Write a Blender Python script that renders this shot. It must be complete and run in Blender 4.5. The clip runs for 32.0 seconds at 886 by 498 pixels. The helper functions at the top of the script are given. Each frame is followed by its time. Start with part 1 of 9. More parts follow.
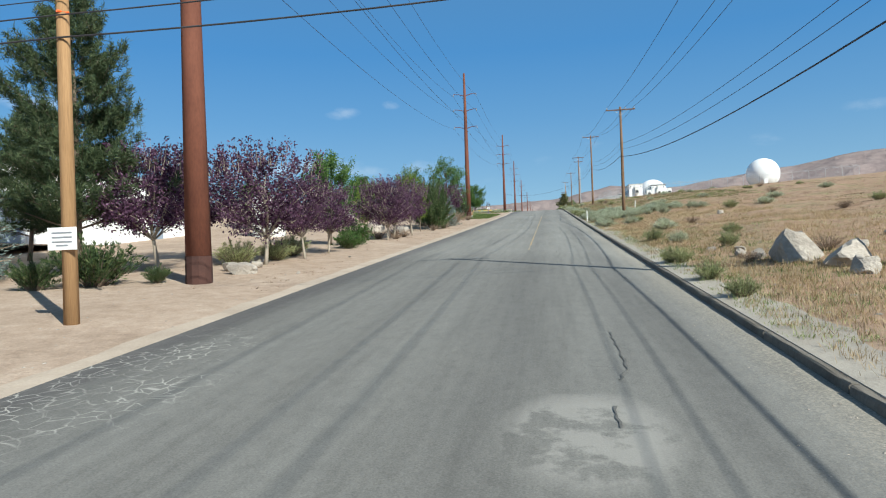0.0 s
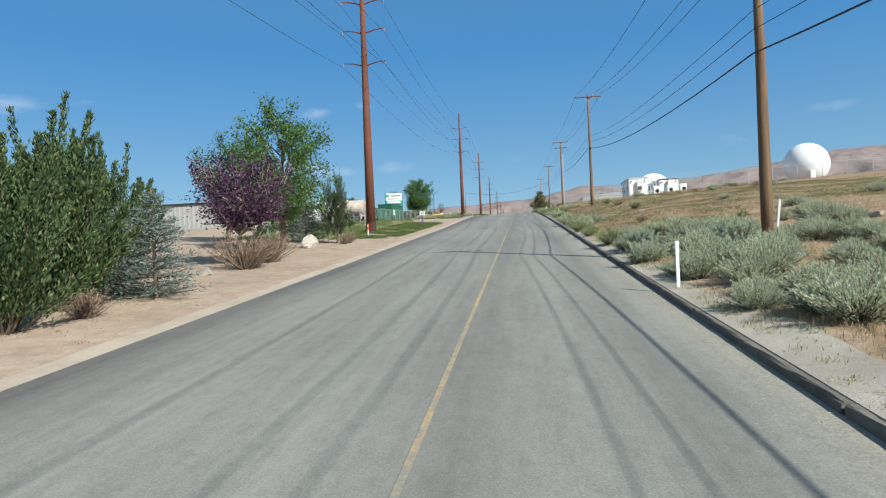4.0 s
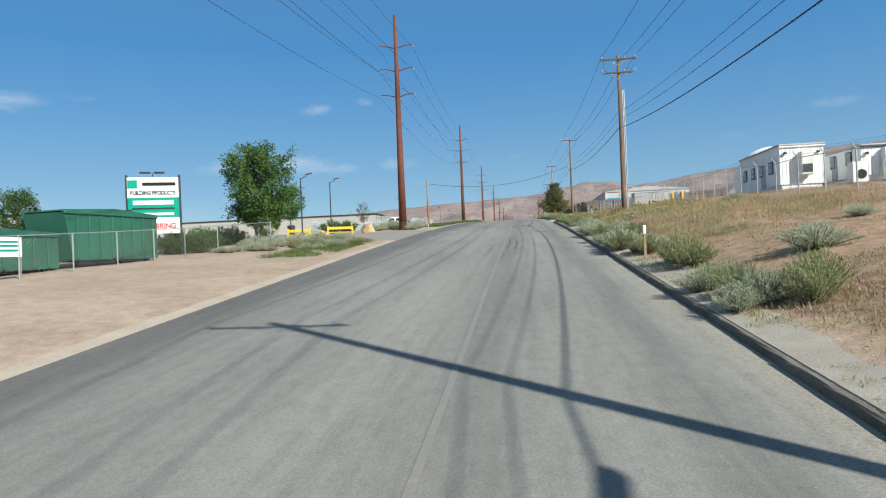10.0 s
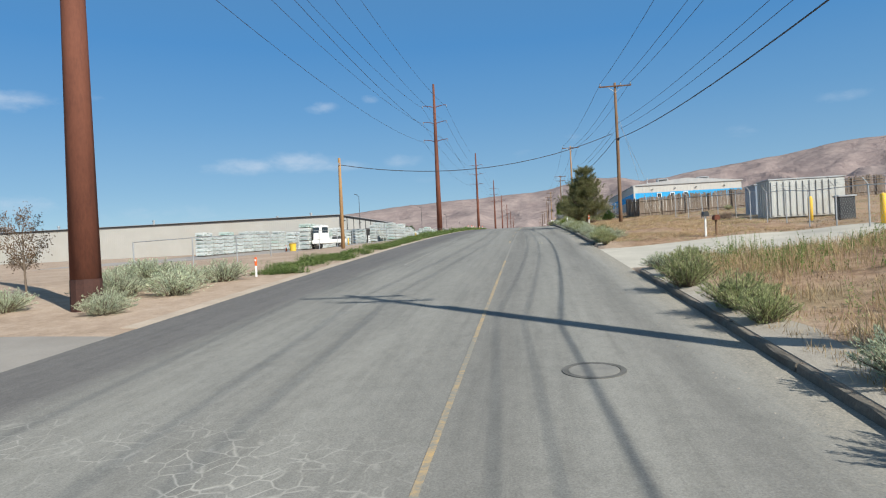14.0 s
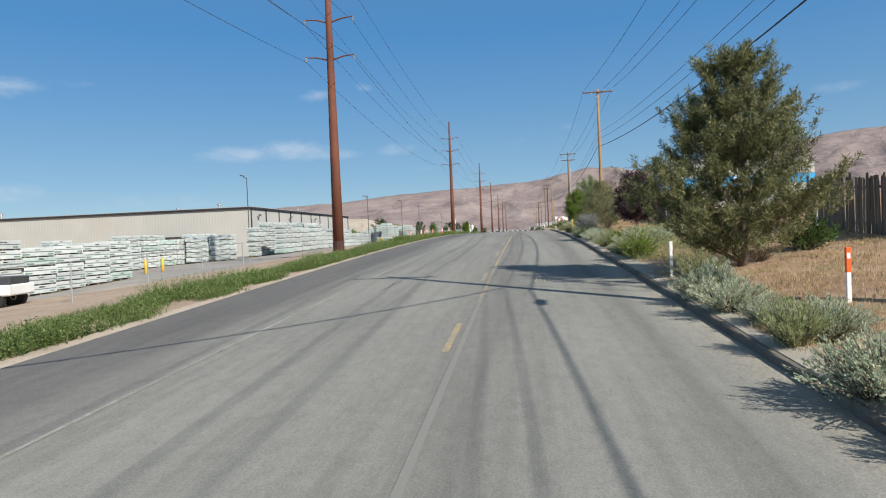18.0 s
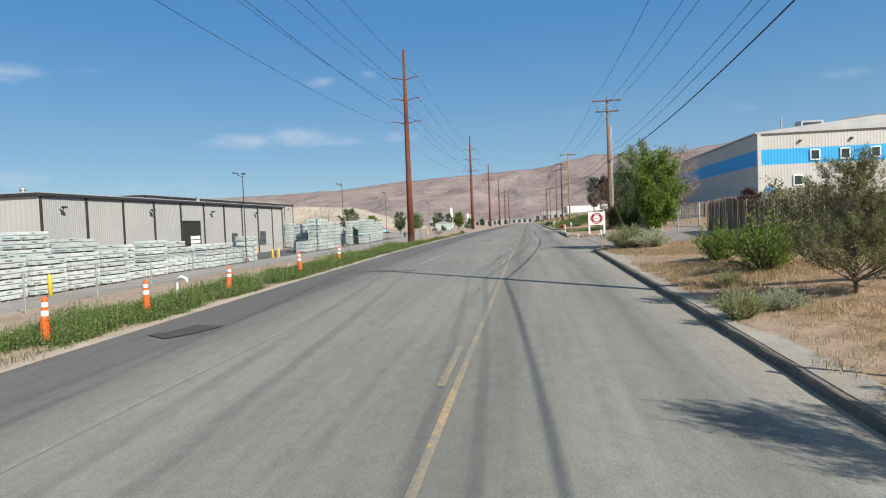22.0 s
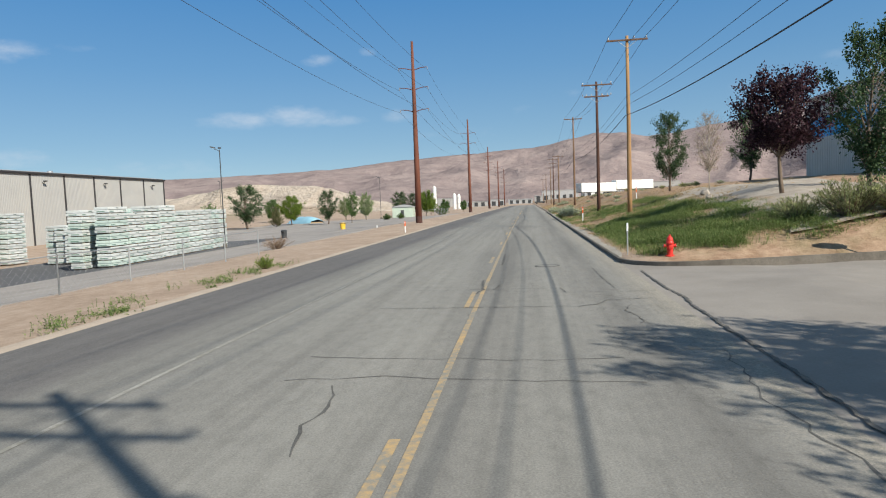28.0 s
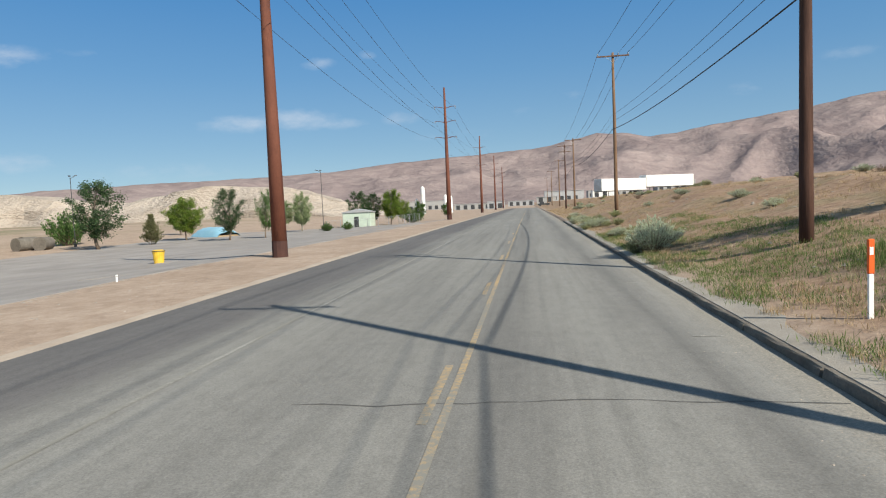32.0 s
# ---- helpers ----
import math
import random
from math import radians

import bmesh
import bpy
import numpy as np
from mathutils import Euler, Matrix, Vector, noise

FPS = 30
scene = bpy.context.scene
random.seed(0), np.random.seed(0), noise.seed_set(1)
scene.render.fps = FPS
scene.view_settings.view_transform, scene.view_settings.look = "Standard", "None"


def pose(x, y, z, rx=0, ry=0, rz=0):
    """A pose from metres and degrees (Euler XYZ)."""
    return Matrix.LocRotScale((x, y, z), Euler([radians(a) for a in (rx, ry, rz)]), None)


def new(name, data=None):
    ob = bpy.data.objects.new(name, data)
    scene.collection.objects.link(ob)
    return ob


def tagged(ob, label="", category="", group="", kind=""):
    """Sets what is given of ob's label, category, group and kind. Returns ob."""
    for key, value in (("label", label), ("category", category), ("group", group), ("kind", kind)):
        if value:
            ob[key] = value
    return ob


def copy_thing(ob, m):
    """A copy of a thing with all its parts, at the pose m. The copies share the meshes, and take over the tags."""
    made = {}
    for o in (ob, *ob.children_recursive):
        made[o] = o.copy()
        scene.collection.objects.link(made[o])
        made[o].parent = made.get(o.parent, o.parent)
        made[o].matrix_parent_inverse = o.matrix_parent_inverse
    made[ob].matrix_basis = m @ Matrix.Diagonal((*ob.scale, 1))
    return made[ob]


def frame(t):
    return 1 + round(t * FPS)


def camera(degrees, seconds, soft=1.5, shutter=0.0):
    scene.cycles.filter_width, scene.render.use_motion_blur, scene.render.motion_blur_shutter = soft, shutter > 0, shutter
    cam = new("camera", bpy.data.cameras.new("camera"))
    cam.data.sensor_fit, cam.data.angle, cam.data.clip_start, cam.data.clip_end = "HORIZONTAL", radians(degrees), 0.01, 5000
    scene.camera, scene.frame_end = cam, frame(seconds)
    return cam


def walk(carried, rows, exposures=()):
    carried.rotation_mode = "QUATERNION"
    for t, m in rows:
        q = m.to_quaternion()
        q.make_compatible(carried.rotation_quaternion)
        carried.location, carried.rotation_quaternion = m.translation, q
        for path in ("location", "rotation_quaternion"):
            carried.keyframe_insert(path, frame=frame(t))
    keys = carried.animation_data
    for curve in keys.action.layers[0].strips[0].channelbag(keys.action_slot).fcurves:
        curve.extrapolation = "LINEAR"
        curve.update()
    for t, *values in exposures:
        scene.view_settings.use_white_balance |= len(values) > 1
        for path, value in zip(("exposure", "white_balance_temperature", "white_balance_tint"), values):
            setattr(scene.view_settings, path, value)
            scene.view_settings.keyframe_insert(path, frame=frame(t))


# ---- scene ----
PATH = [
    (0.0, 0.008, -8.028, 1.763, 9.481, 0.513, 2.003),
    (0.5, 0.071, -1.872, 2.252, 8.474, 0.594, 2.021),
    (1.0, 0.129, 4.272, 2.736, 7.700, 0.621, 2.049),
    (1.5, 0.140, 10.390, 3.215, 7.331, 0.529, 2.133),
    (2.0, 0.142, 16.494, 3.689, 7.183, 0.513, 2.198),
    (2.5, 0.143, 22.588, 4.158, 7.065, 0.428, 2.274),
    (3.0, 0.143, 28.675, 4.622, 6.913, 0.423, 2.361),
    (3.5, 0.132, 34.764, 5.083, 6.947, 0.457, 2.394),
    (4.0, 0.109, 40.867, 5.550, 7.092, 0.465, 2.401),
    (4.5, 0.077, 46.998, 6.022, 7.232, 0.465, 2.395),
    (5.0, 0.038, 53.169, 6.500, 7.315, 0.464, 2.386),
    (5.5, -0.007, 59.395, 6.988, 7.347, 0.474, 2.382),
    (6.0, -0.055, 65.690, 7.489, 7.388, 0.534, 2.387),
    (6.5, -0.107, 72.028, 8.000, 7.505, 0.462, 2.433),
    (7.0, -0.134, 78.403, 8.514, 7.663, 0.483, 2.512),
    (7.5, -0.138, 84.795, 9.027, 7.677, 0.465, 2.532),
    (8.0, -0.124, 91.195, 9.541, 7.633, 0.428, 2.493),
    (8.5, -0.094, 97.611, 10.051, 7.597, 0.380, 2.418),
    (9.0, -0.048, 104.033, 10.553, 7.518, 0.362, 2.366),
    (9.5, 0.001, 110.471, 11.047, 7.398, 0.217, 2.335),
    (10.0, 0.036, 116.897, 11.536, 7.270, 0.152, 2.365),
    (10.5, 0.025, 123.302, 12.022, 7.189, 0.213, 2.402),
    (11.0, -0.019, 129.683, 12.504, 7.232, 0.247, 2.397),
    (11.5, -0.076, 136.050, 12.981, 7.349, 0.266, 2.368),
    (12.0, -0.121, 142.411, 13.456, 7.400, 0.273, 2.346),
    (12.5, -0.138, 148.790, 13.937, 7.470, 0.276, 2.343),
    (13.0, -0.124, 155.188, 14.411, 7.522, 0.213, 2.428),
    (13.5, -0.083, 161.598, 14.861, 7.697, 0.079, 2.569),
    (14.0, -0.037, 168.031, 15.283, 7.802, -0.094, 2.649),
    (14.5, -0.007, 174.490, 15.688, 7.811, -0.277, 2.645),
    (15.0, 0.004, 180.956, 16.091, 7.752, -0.364, 2.641),
    (15.5, 0.004, 187.431, 16.496, 7.662, -0.398, 2.652),
    (16.0, -0.003, 193.918, 16.896, 7.563, -0.421, 2.674),
    (16.5, -0.012, 200.417, 17.281, 7.462, -0.467, 2.687),
    (17.0, -0.023, 206.932, 17.652, 7.368, -0.606, 2.649),
    (17.5, -0.035, 213.465, 18.011, 7.266, -0.770, 2.539),
    (18.0, -0.055, 220.030, 18.352, 7.256, -1.078, 2.390),
    (18.5, -0.081, 226.627, 18.673, 7.256, -1.254, 2.223),
    (19.0, -0.111, 233.261, 18.977, 7.261, -1.352, 2.140),
    (19.5, -0.118, 239.952, 19.271, 7.288, -1.451, 2.093),
    (20.0, -0.100, 246.687, 19.561, 7.287, -1.631, 2.045),
    (20.5, -0.102, 253.377, 19.836, 7.442, -1.696, 2.053),
    (21.0, -0.110, 260.008, 20.082, 7.578, -1.842, 2.156),
    (21.5, -0.107, 266.585, 20.295, 7.651, -2.008, 2.243),
    (22.0, -0.084, 273.119, 20.481, 7.659, -2.195, 2.277),
    (22.5, -0.041, 279.624, 20.641, 7.623, -2.382, 2.281),
    (23.0, 0.014, 286.114, 20.774, 7.670, -2.540, 2.259),
    (23.5, 0.063, 292.611, 20.882, 7.757, -2.781, 2.238),
    (24.0, 0.100, 299.139, 20.975, 7.784, -2.959, 2.242),
    (24.5, 0.121, 305.685, 21.057, 7.813, -3.114, 2.275),
    (25.0, 0.138, 312.210, 21.125, 7.751, -3.381, 2.300),
    (25.5, 0.143, 318.723, 21.179, 7.756, -3.500, 2.263),
    (26.0, 0.141, 325.199, 21.213, 7.736, -3.656, 2.258),
    (26.5, 0.138, 331.637, 21.231, 7.712, -3.814, 2.268),
    (27.0, 0.139, 338.037, 21.245, 7.695, -3.954, 2.273),
    (27.5, 0.148, 344.397, 21.270, 7.670, -4.056, 2.260),
    (28.0, 0.165, 350.715, 21.298, 7.600, -3.985, 2.219),
    (28.5, 0.170, 356.961, 21.324, 7.529, -3.924, 2.234),
    (29.0, 0.163, 363.131, 21.343, 7.493, -3.883, 2.320),
    (29.5, 0.127, 369.252, 21.356, 7.444, -3.834, 2.446),
    (30.0, 0.066, 375.327, 21.366, 7.480, -3.785, 2.517),
    (30.5, -0.013, 381.363, 21.373, 7.552, -3.709, 2.515),
    (31.0, -0.099, 387.371, 21.378, 7.594, -3.814, 2.503),
    (31.5, -0.189, 393.375, 21.380, 7.621, -3.867, 2.527),
    (32.0, -0.269, 399.376, 21.384, 7.677, -3.783, 2.534),
]
cam = camera(69.31, 32.0, soft=1.15)
walk(cam, [(r[0], pose(r[1], r[2], r[3], 90 + r[5], r[6], r[4])) for r in PATH], [(0.0, 0.53, 6230, 1), (9.0, 0.49, 6330, 2), (14.0, 0.47, 6450, 5), (19.0, 0.45, 6550, 6), (32.0, 0.45, 6680, 6)])

# ---- world and sun ----
SUN_EL, SUN_AZ = radians(35.8), math.atan2(0.743, -0.669)
SUN_DIR = Vector((math.sin(SUN_AZ) * math.cos(SUN_EL), math.cos(SUN_AZ) * math.cos(SUN_EL), math.sin(SUN_EL)))


def build_world():
    w = bpy.data.worlds.new("sky")
    scene.world = w
    w.use_nodes = True
    nt = w.node_tree
    nt.nodes.clear()
    out = nt.nodes.new("ShaderNodeOutputWorld")
    bg = nt.nodes.new("ShaderNodeBackground")
    sky = nt.nodes.new("ShaderNodeTexSky")
    sky.sky_type = "NISHITA"
    sky.sun_disc = False
    sky.sun_elevation = SUN_EL
    sky.sun_rotation = SUN_AZ
    sky.altitude = 2600
    sky.air_density, sky.dust_density, sky.ozone_density = 1.0, 0.05, 2.6
    rich = nt.nodes.new("ShaderNodeHueSaturation")
    rich.inputs["Saturation"].default_value = 1.22
    nt.links.new(sky.outputs[0], rich.inputs["Color"])
    coord = nt.nodes.new("ShaderNodeTexCoord")
    # pale dry haze low over the horizon, deepening to blue
    high = nt.nodes.new("ShaderNodeSeparateXYZ")
    nt.links.new(coord.outputs["Generated"], high.inputs[0])
    clear = nt.nodes.new("ShaderNodeValToRGB")
    # stops above the view are paled to take blue out of shadows
    stops = [(0.0, (3.3, 4.55, 5.5)), (0.1, (2.2, 3.7, 5.3)), (0.2, (1.35, 3.0, 5.3)), (0.3, (0.8, 2.45, 5.2)), (0.42, (0.95, 2.35, 4.6)), (0.6, (1.6, 2.5, 3.7)), (1.0, (1.7, 2.3, 3.1))]
    while len(clear.color_ramp.elements) < len(stops):
        clear.color_ramp.elements.new(0.5)
    for e, (p, c) in zip(clear.color_ramp.elements, stops):
        e.position, e.color = p, (*c, 1)
    nt.links.new(high.outputs["Z"], clear.inputs[0])
    even = nt.nodes.new("ShaderNodeMix")
    even.data_type = "RGBA"
    even.inputs["Factor"].default_value = 0.78
    nt.links.new(rich.outputs[0], even.inputs["A"])
    nt.links.new(clear.outputs[0], even.inputs["B"])
    # ragged fair-weather clouds low over the hills: azimuth, elevation, half width, half height in degrees, thickness
    clouds = [(-25.0, 7.7, 3.6, 0.75, 1.0), (-20.0, 8.0, 3.4, 1.0, 1.0), (-16.5, 7.6, 2.6, 0.5, 0.8), (-11.0, 7.9, 1.8, 0.7, 0.7),
              (-18.0, 12.6, 1.4, 0.55, 0.9), (-13.8, 13.3, 0.9, 0.4, 0.8), (-41.5, 12.3, 3.0, 0.8, 1.0), (-41.0, 4.6, 2.4, 0.8, 0.9),
              (-31.0, 3.9, 6.0, 0.7, 0.6), (24.5, 10.0, 1.8, 0.5, 0.6), (0.0, 7.8, 1.4, 0.5, 0.5), (4.0, 9.0, 0.9, 0.4, 0.5), (17.5, 8.3, 1.6, 0.5, 0.5),
              (-36.0, 12.8, 2.0, 0.3, 0.4), (-6.0, 6.2, 5.0, 0.5, 0.35), (33.0, 9.0, 3.0, 0.7, 0.6), (-55.0, 9.0, 6.0, 1.0, 0.8)]
    total = None
    for az, el, hw, hh, thick in clouds:
        a, e = radians(az), radians(el)
        d = Vector((math.sin(a) * math.cos(e), math.cos(a) * math.cos(e), math.sin(e)))
        side = Vector((math.cos(a), -math.sin(a), 0))
        up = side.cross(d)
        terms = []
        for axis, half in ((side, hw), (up, hh)):
            dot = nt.nodes.new("ShaderNodeVectorMath")
            dot.operation = "DOT_PRODUCT"
            nt.links.new(coord.outputs["Generated"], dot.inputs[0])
            dot.inputs[1].default_value = axis
            sub = nt.nodes.new("ShaderNodeMath")
            sub.operation = "SUBTRACT"
            nt.links.new(dot.outputs["Value"], sub.inputs[0])
            sub.inputs[1].default_value = d.dot(axis)
            sc = nt.nodes.new("ShaderNodeMath")
            sc.operation = "DIVIDE"
            nt.links.new(sub.outputs[0], sc.inputs[0])
            sc.inputs[1].default_value = radians(half) * 1.3
            sq = nt.nodes.new("ShaderNodeMath")
            sq.operation = "MULTIPLY"
            nt.links.new(sc.outputs[0], sq.inputs[0])
            nt.links.new(sc.outputs[0], sq.inputs[1])
            terms.append(sq)
        add = nt.nodes.new("ShaderNodeMath")
        add.operation = "ADD"
        nt.links.new(terms[0].outputs[0], add.inputs[0])
        nt.links.new(terms[1].outputs[0], add.inputs[1])
        inv = nt.nodes.new("ShaderNodeMath")
        inv.operation = "MULTIPLY_ADD"
        inv.use_clamp = True
        nt.links.new(add.outputs[0], inv.inputs[0])
        inv.inputs[1].default_value, inv.inputs[2].default_value = -thick, thick
        if total is None:
            total = inv
        else:
            mx = nt.nodes.new("ShaderNodeMath")
            mx.operation = "MAXIMUM"
            nt.links.new(total.outputs[0], mx.inputs[0])
            nt.links.new(inv.outputs[0], mx.inputs[1])
            total = mx
    mp = nt.nodes.new("ShaderNodeMapping")
    mp.inputs["Scale"].default_value = (26, 26, 60)
    nt.links.new(coord.outputs["Generated"], mp.inputs[0])
    nz = nt.nodes.new("ShaderNodeTexNoise")
    nz.inputs["Scale"].default_value = 1.0
    nz.inputs["Detail"].default_value = 6.0
    nz.inputs["Roughness"].default_value = 0.62
    nt.links.new(mp.outputs[0], nz.inputs["Vector"])
    # thickness of a cloud is its blob less the noise
    sb = nt.nodes.new("ShaderNodeMath")
    sb.operation = "MULTIPLY_ADD"
    nt.links.new(nz.outputs["Fac"], sb.inputs[0])
    sb.inputs[1].default_value, sb.inputs[2].default_value = 2.2, -1.35
    sm = nt.nodes.new("ShaderNodeMath")
    sm.operation = "ADD"
    nt.links.new(sb.outputs[0], sm.inputs[0])
    nt.links.new(total.outputs[0], sm.inputs[1])
    has = nt.nodes.new("ShaderNodeMath")
    has.operation = "MULTIPLY"
    has.use_clamp = True
    nt.links.new(sm.outputs[0], has.inputs[0])
    nt.links.new(total.outputs[0], has.inputs[1])
    amount = nt.nodes.new("ShaderNodeMath")
    amount.operation = "MULTIPLY"
    nt.links.new(has.outputs[0], amount.inputs[0])
    amount.inputs[1].default_value = 0.5
    mix = nt.nodes.new("ShaderNodeMix")
    mix.data_type = "RGBA"
    nt.links.new(amount.outputs[0], mix.inputs["Factor"])
    nt.links.new(even.outputs["Result"], mix.inputs["A"])
    mix.inputs["B"].default_value = (5.6, 6.2, 7.3, 1)
    nt.links.new(mix.outputs["Result"], bg.inputs["Color"])
    bg.inputs["Strength"].default_value = 0.085
    nt.links.new(bg.outputs[0], out.inputs[0])


build_world()
sun = new("sun", bpy.data.lights.new("sun", "SUN"))
sun.data.energy, sun.data.angle, sun.data.color = 4.8, radians(0.53), (1.0, 0.935, 0.85)
sun.matrix_world = Matrix.Translation((0, 0, 120)) @ SUN_DIR.to_track_quat("Z", "Y").to_matrix().to_4x4()

# ---- materials ----
def material(name, rough=0.85, metal=0.0, spec=0.3):
    m = bpy.data.materials.new(name)
    m.use_nodes = True
    nt = m.node_tree
    b = nt.nodes["Principled BSDF"]
    b.inputs["Roughness"].default_value, b.inputs["Metallic"].default_value = rough, metal
    b.inputs["Specular IOR Level"].default_value = spec
    return m, nt, b


def coords(nt, scale=(1, 1, 1), space="Object"):
    c = nt.nodes.new("ShaderNodeTexCoord")
    mp = nt.nodes.new("ShaderNodeMapping")
    mp.inputs["Scale"].default_value = scale
    nt.links.new(c.outputs[space], mp.inputs[0])
    return mp.outputs[0]


def noise_fac(nt, vec, scale, detail=4.0, rough=0.6):
    n = nt.nodes.new("ShaderNodeTexNoise")
    n.inputs["Scale"].default_value, n.inputs["Detail"].default_value, n.inputs["Roughness"].default_value = scale, detail, rough
    nt.links.new(vec, n.inputs["Vector"])
    return n.outputs["Fac"]


def ramp(nt, fac, stops):
    r = nt.nodes.new("ShaderNodeValToRGB")
    while len(r.color_ramp.elements) < len(stops):
        r.color_ramp.elements.new(0.5)
    for e, (p, c) in zip(r.color_ramp.elements, stops):
        e.position = p
        e.color = (*c, 1) if len(c) == 3 else c
    nt.links.new(fac, r.inputs[0])
    return r.outputs[0]


def mixed(nt, fac, a, b, blend="MIX"):
    m = nt.nodes.new("ShaderNodeMix")
    m.data_type, m.blend_type = "RGBA", blend
    for sock, val in (("Factor", fac), ("A", a), ("B", b)):
        if isinstance(val, (int, float)):
            m.inputs[sock].default_value = val
        elif isinstance(val, tuple):
            m.inputs[sock].default_value = (*val, 1)
        else:
            nt.links.new(val, m.inputs[sock])
    return m.outputs["Result"]


def maths(nt, op, a, b=0.0, c=0.0, clamp=False):
    n = nt.nodes.new("ShaderNodeMath")
    n.operation, n.use_clamp = op, clamp
    for i, val in enumerate((a, b, c)):
        if isinstance(val, (int, float)):
            n.inputs[i].default_value = val
        else:
            nt.links.new(val, n.inputs[i])
    return n.outputs[0]


def bump(nt, b, height, strength=0.3, dist=0.02):
    n = nt.nodes.new("ShaderNodeBump")
    n.inputs["Strength"].default_value, n.inputs["Distance"].default_value = strength, dist
    nt.links.new(height, n.inputs["Height"])
    nt.links.new(n.outputs[0], b.inputs["Normal"])


def grainy(name, c1, c2, scale=3.0, fine=40.0, rough=0.85, metal=0.0, spec=0.25, stretch=(1, 1, 1), bumps=0.25, dist=0.01, vary=0.0, dirt=None, space="Object"):
    """A surface with stains at one scale and grain at another."""
    m, nt, b = material(name, rough, metal, spec)
    v = coords(nt, stretch, space)
    f1, f2 = noise_fac(nt, v, scale, 5), noise_fac(nt, v, fine, 3)
    f = maths(nt, "MULTIPLY_ADD", f2, 0.5, maths(nt, "MULTIPLY", f1, 0.9), clamp=True)
    col = ramp(nt, f, [(0.35, c1), (0.9, c2)])
    if dirt:
        d = noise_fac(nt, v, scale * 0.35, 6, 0.7)
        col = mixed(nt, ramp(nt, d, [(0.5, (0, 0, 0)), (0.72, (0.8, 0.8, 0.8))]), col, dirt)
    if vary:
        info = nt.nodes.new("ShaderNodeObjectInfo")
        hsv = nt.nodes.new("ShaderNodeHueSaturation")
        nt.links.new(maths(nt, "MULTIPLY_ADD", info.outputs["Random"], vary, 1 - vary / 2), hsv.inputs["Value"])
        nt.links.new(col, hsv.inputs["Color"])
        col = hsv.outputs[0]
    nt.links.new(col, b.inputs["Base Color"])
    bump(nt, b, f2, bumps, dist)
    return m


def leafy(name, c1, c2, c3=None, trans=0.35, rough=0.6):
    """Foliage: each leaf takes its own shade, and light comes through."""
    m, nt, b = material(name, rough, 0, 0.25)
    g = nt.nodes.new("ShaderNodeNewGeometry")
    stops = [(0.0, c1), (0.75, c2)] + ([(1.0, c3)] if c3 else [])
    col = ramp(nt, g.outputs["Random Per Island"], stops)
    info = nt.nodes.new("ShaderNodeObjectInfo")
    hsv = nt.nodes.new("ShaderNodeHueSaturation")
    nt.links.new(maths(nt, "MULTIPLY_ADD", info.outputs["Random"], 0.3, 0.85), hsv.inputs["Value"])
    nt.links.new(col, hsv.inputs["Color"])
    nt.links.new(hsv.outputs[0], b.inputs["Base Color"])
    tr = nt.nodes.new("ShaderNodeBsdfTranslucent")
    nt.links.new(hsv.outputs[0], tr.inputs["Color"])
    mx = nt.nodes.new("ShaderNodeMixShader")
    mx.inputs[0].default_value = trans
    nt.links.new(b.outputs[0], mx.inputs[1])
    nt.links.new(tr.outputs[0], mx.inputs[2])
    nt.links.new(mx.outputs[0], nt.nodes["Material Output"].inputs["Surface"])
    return m


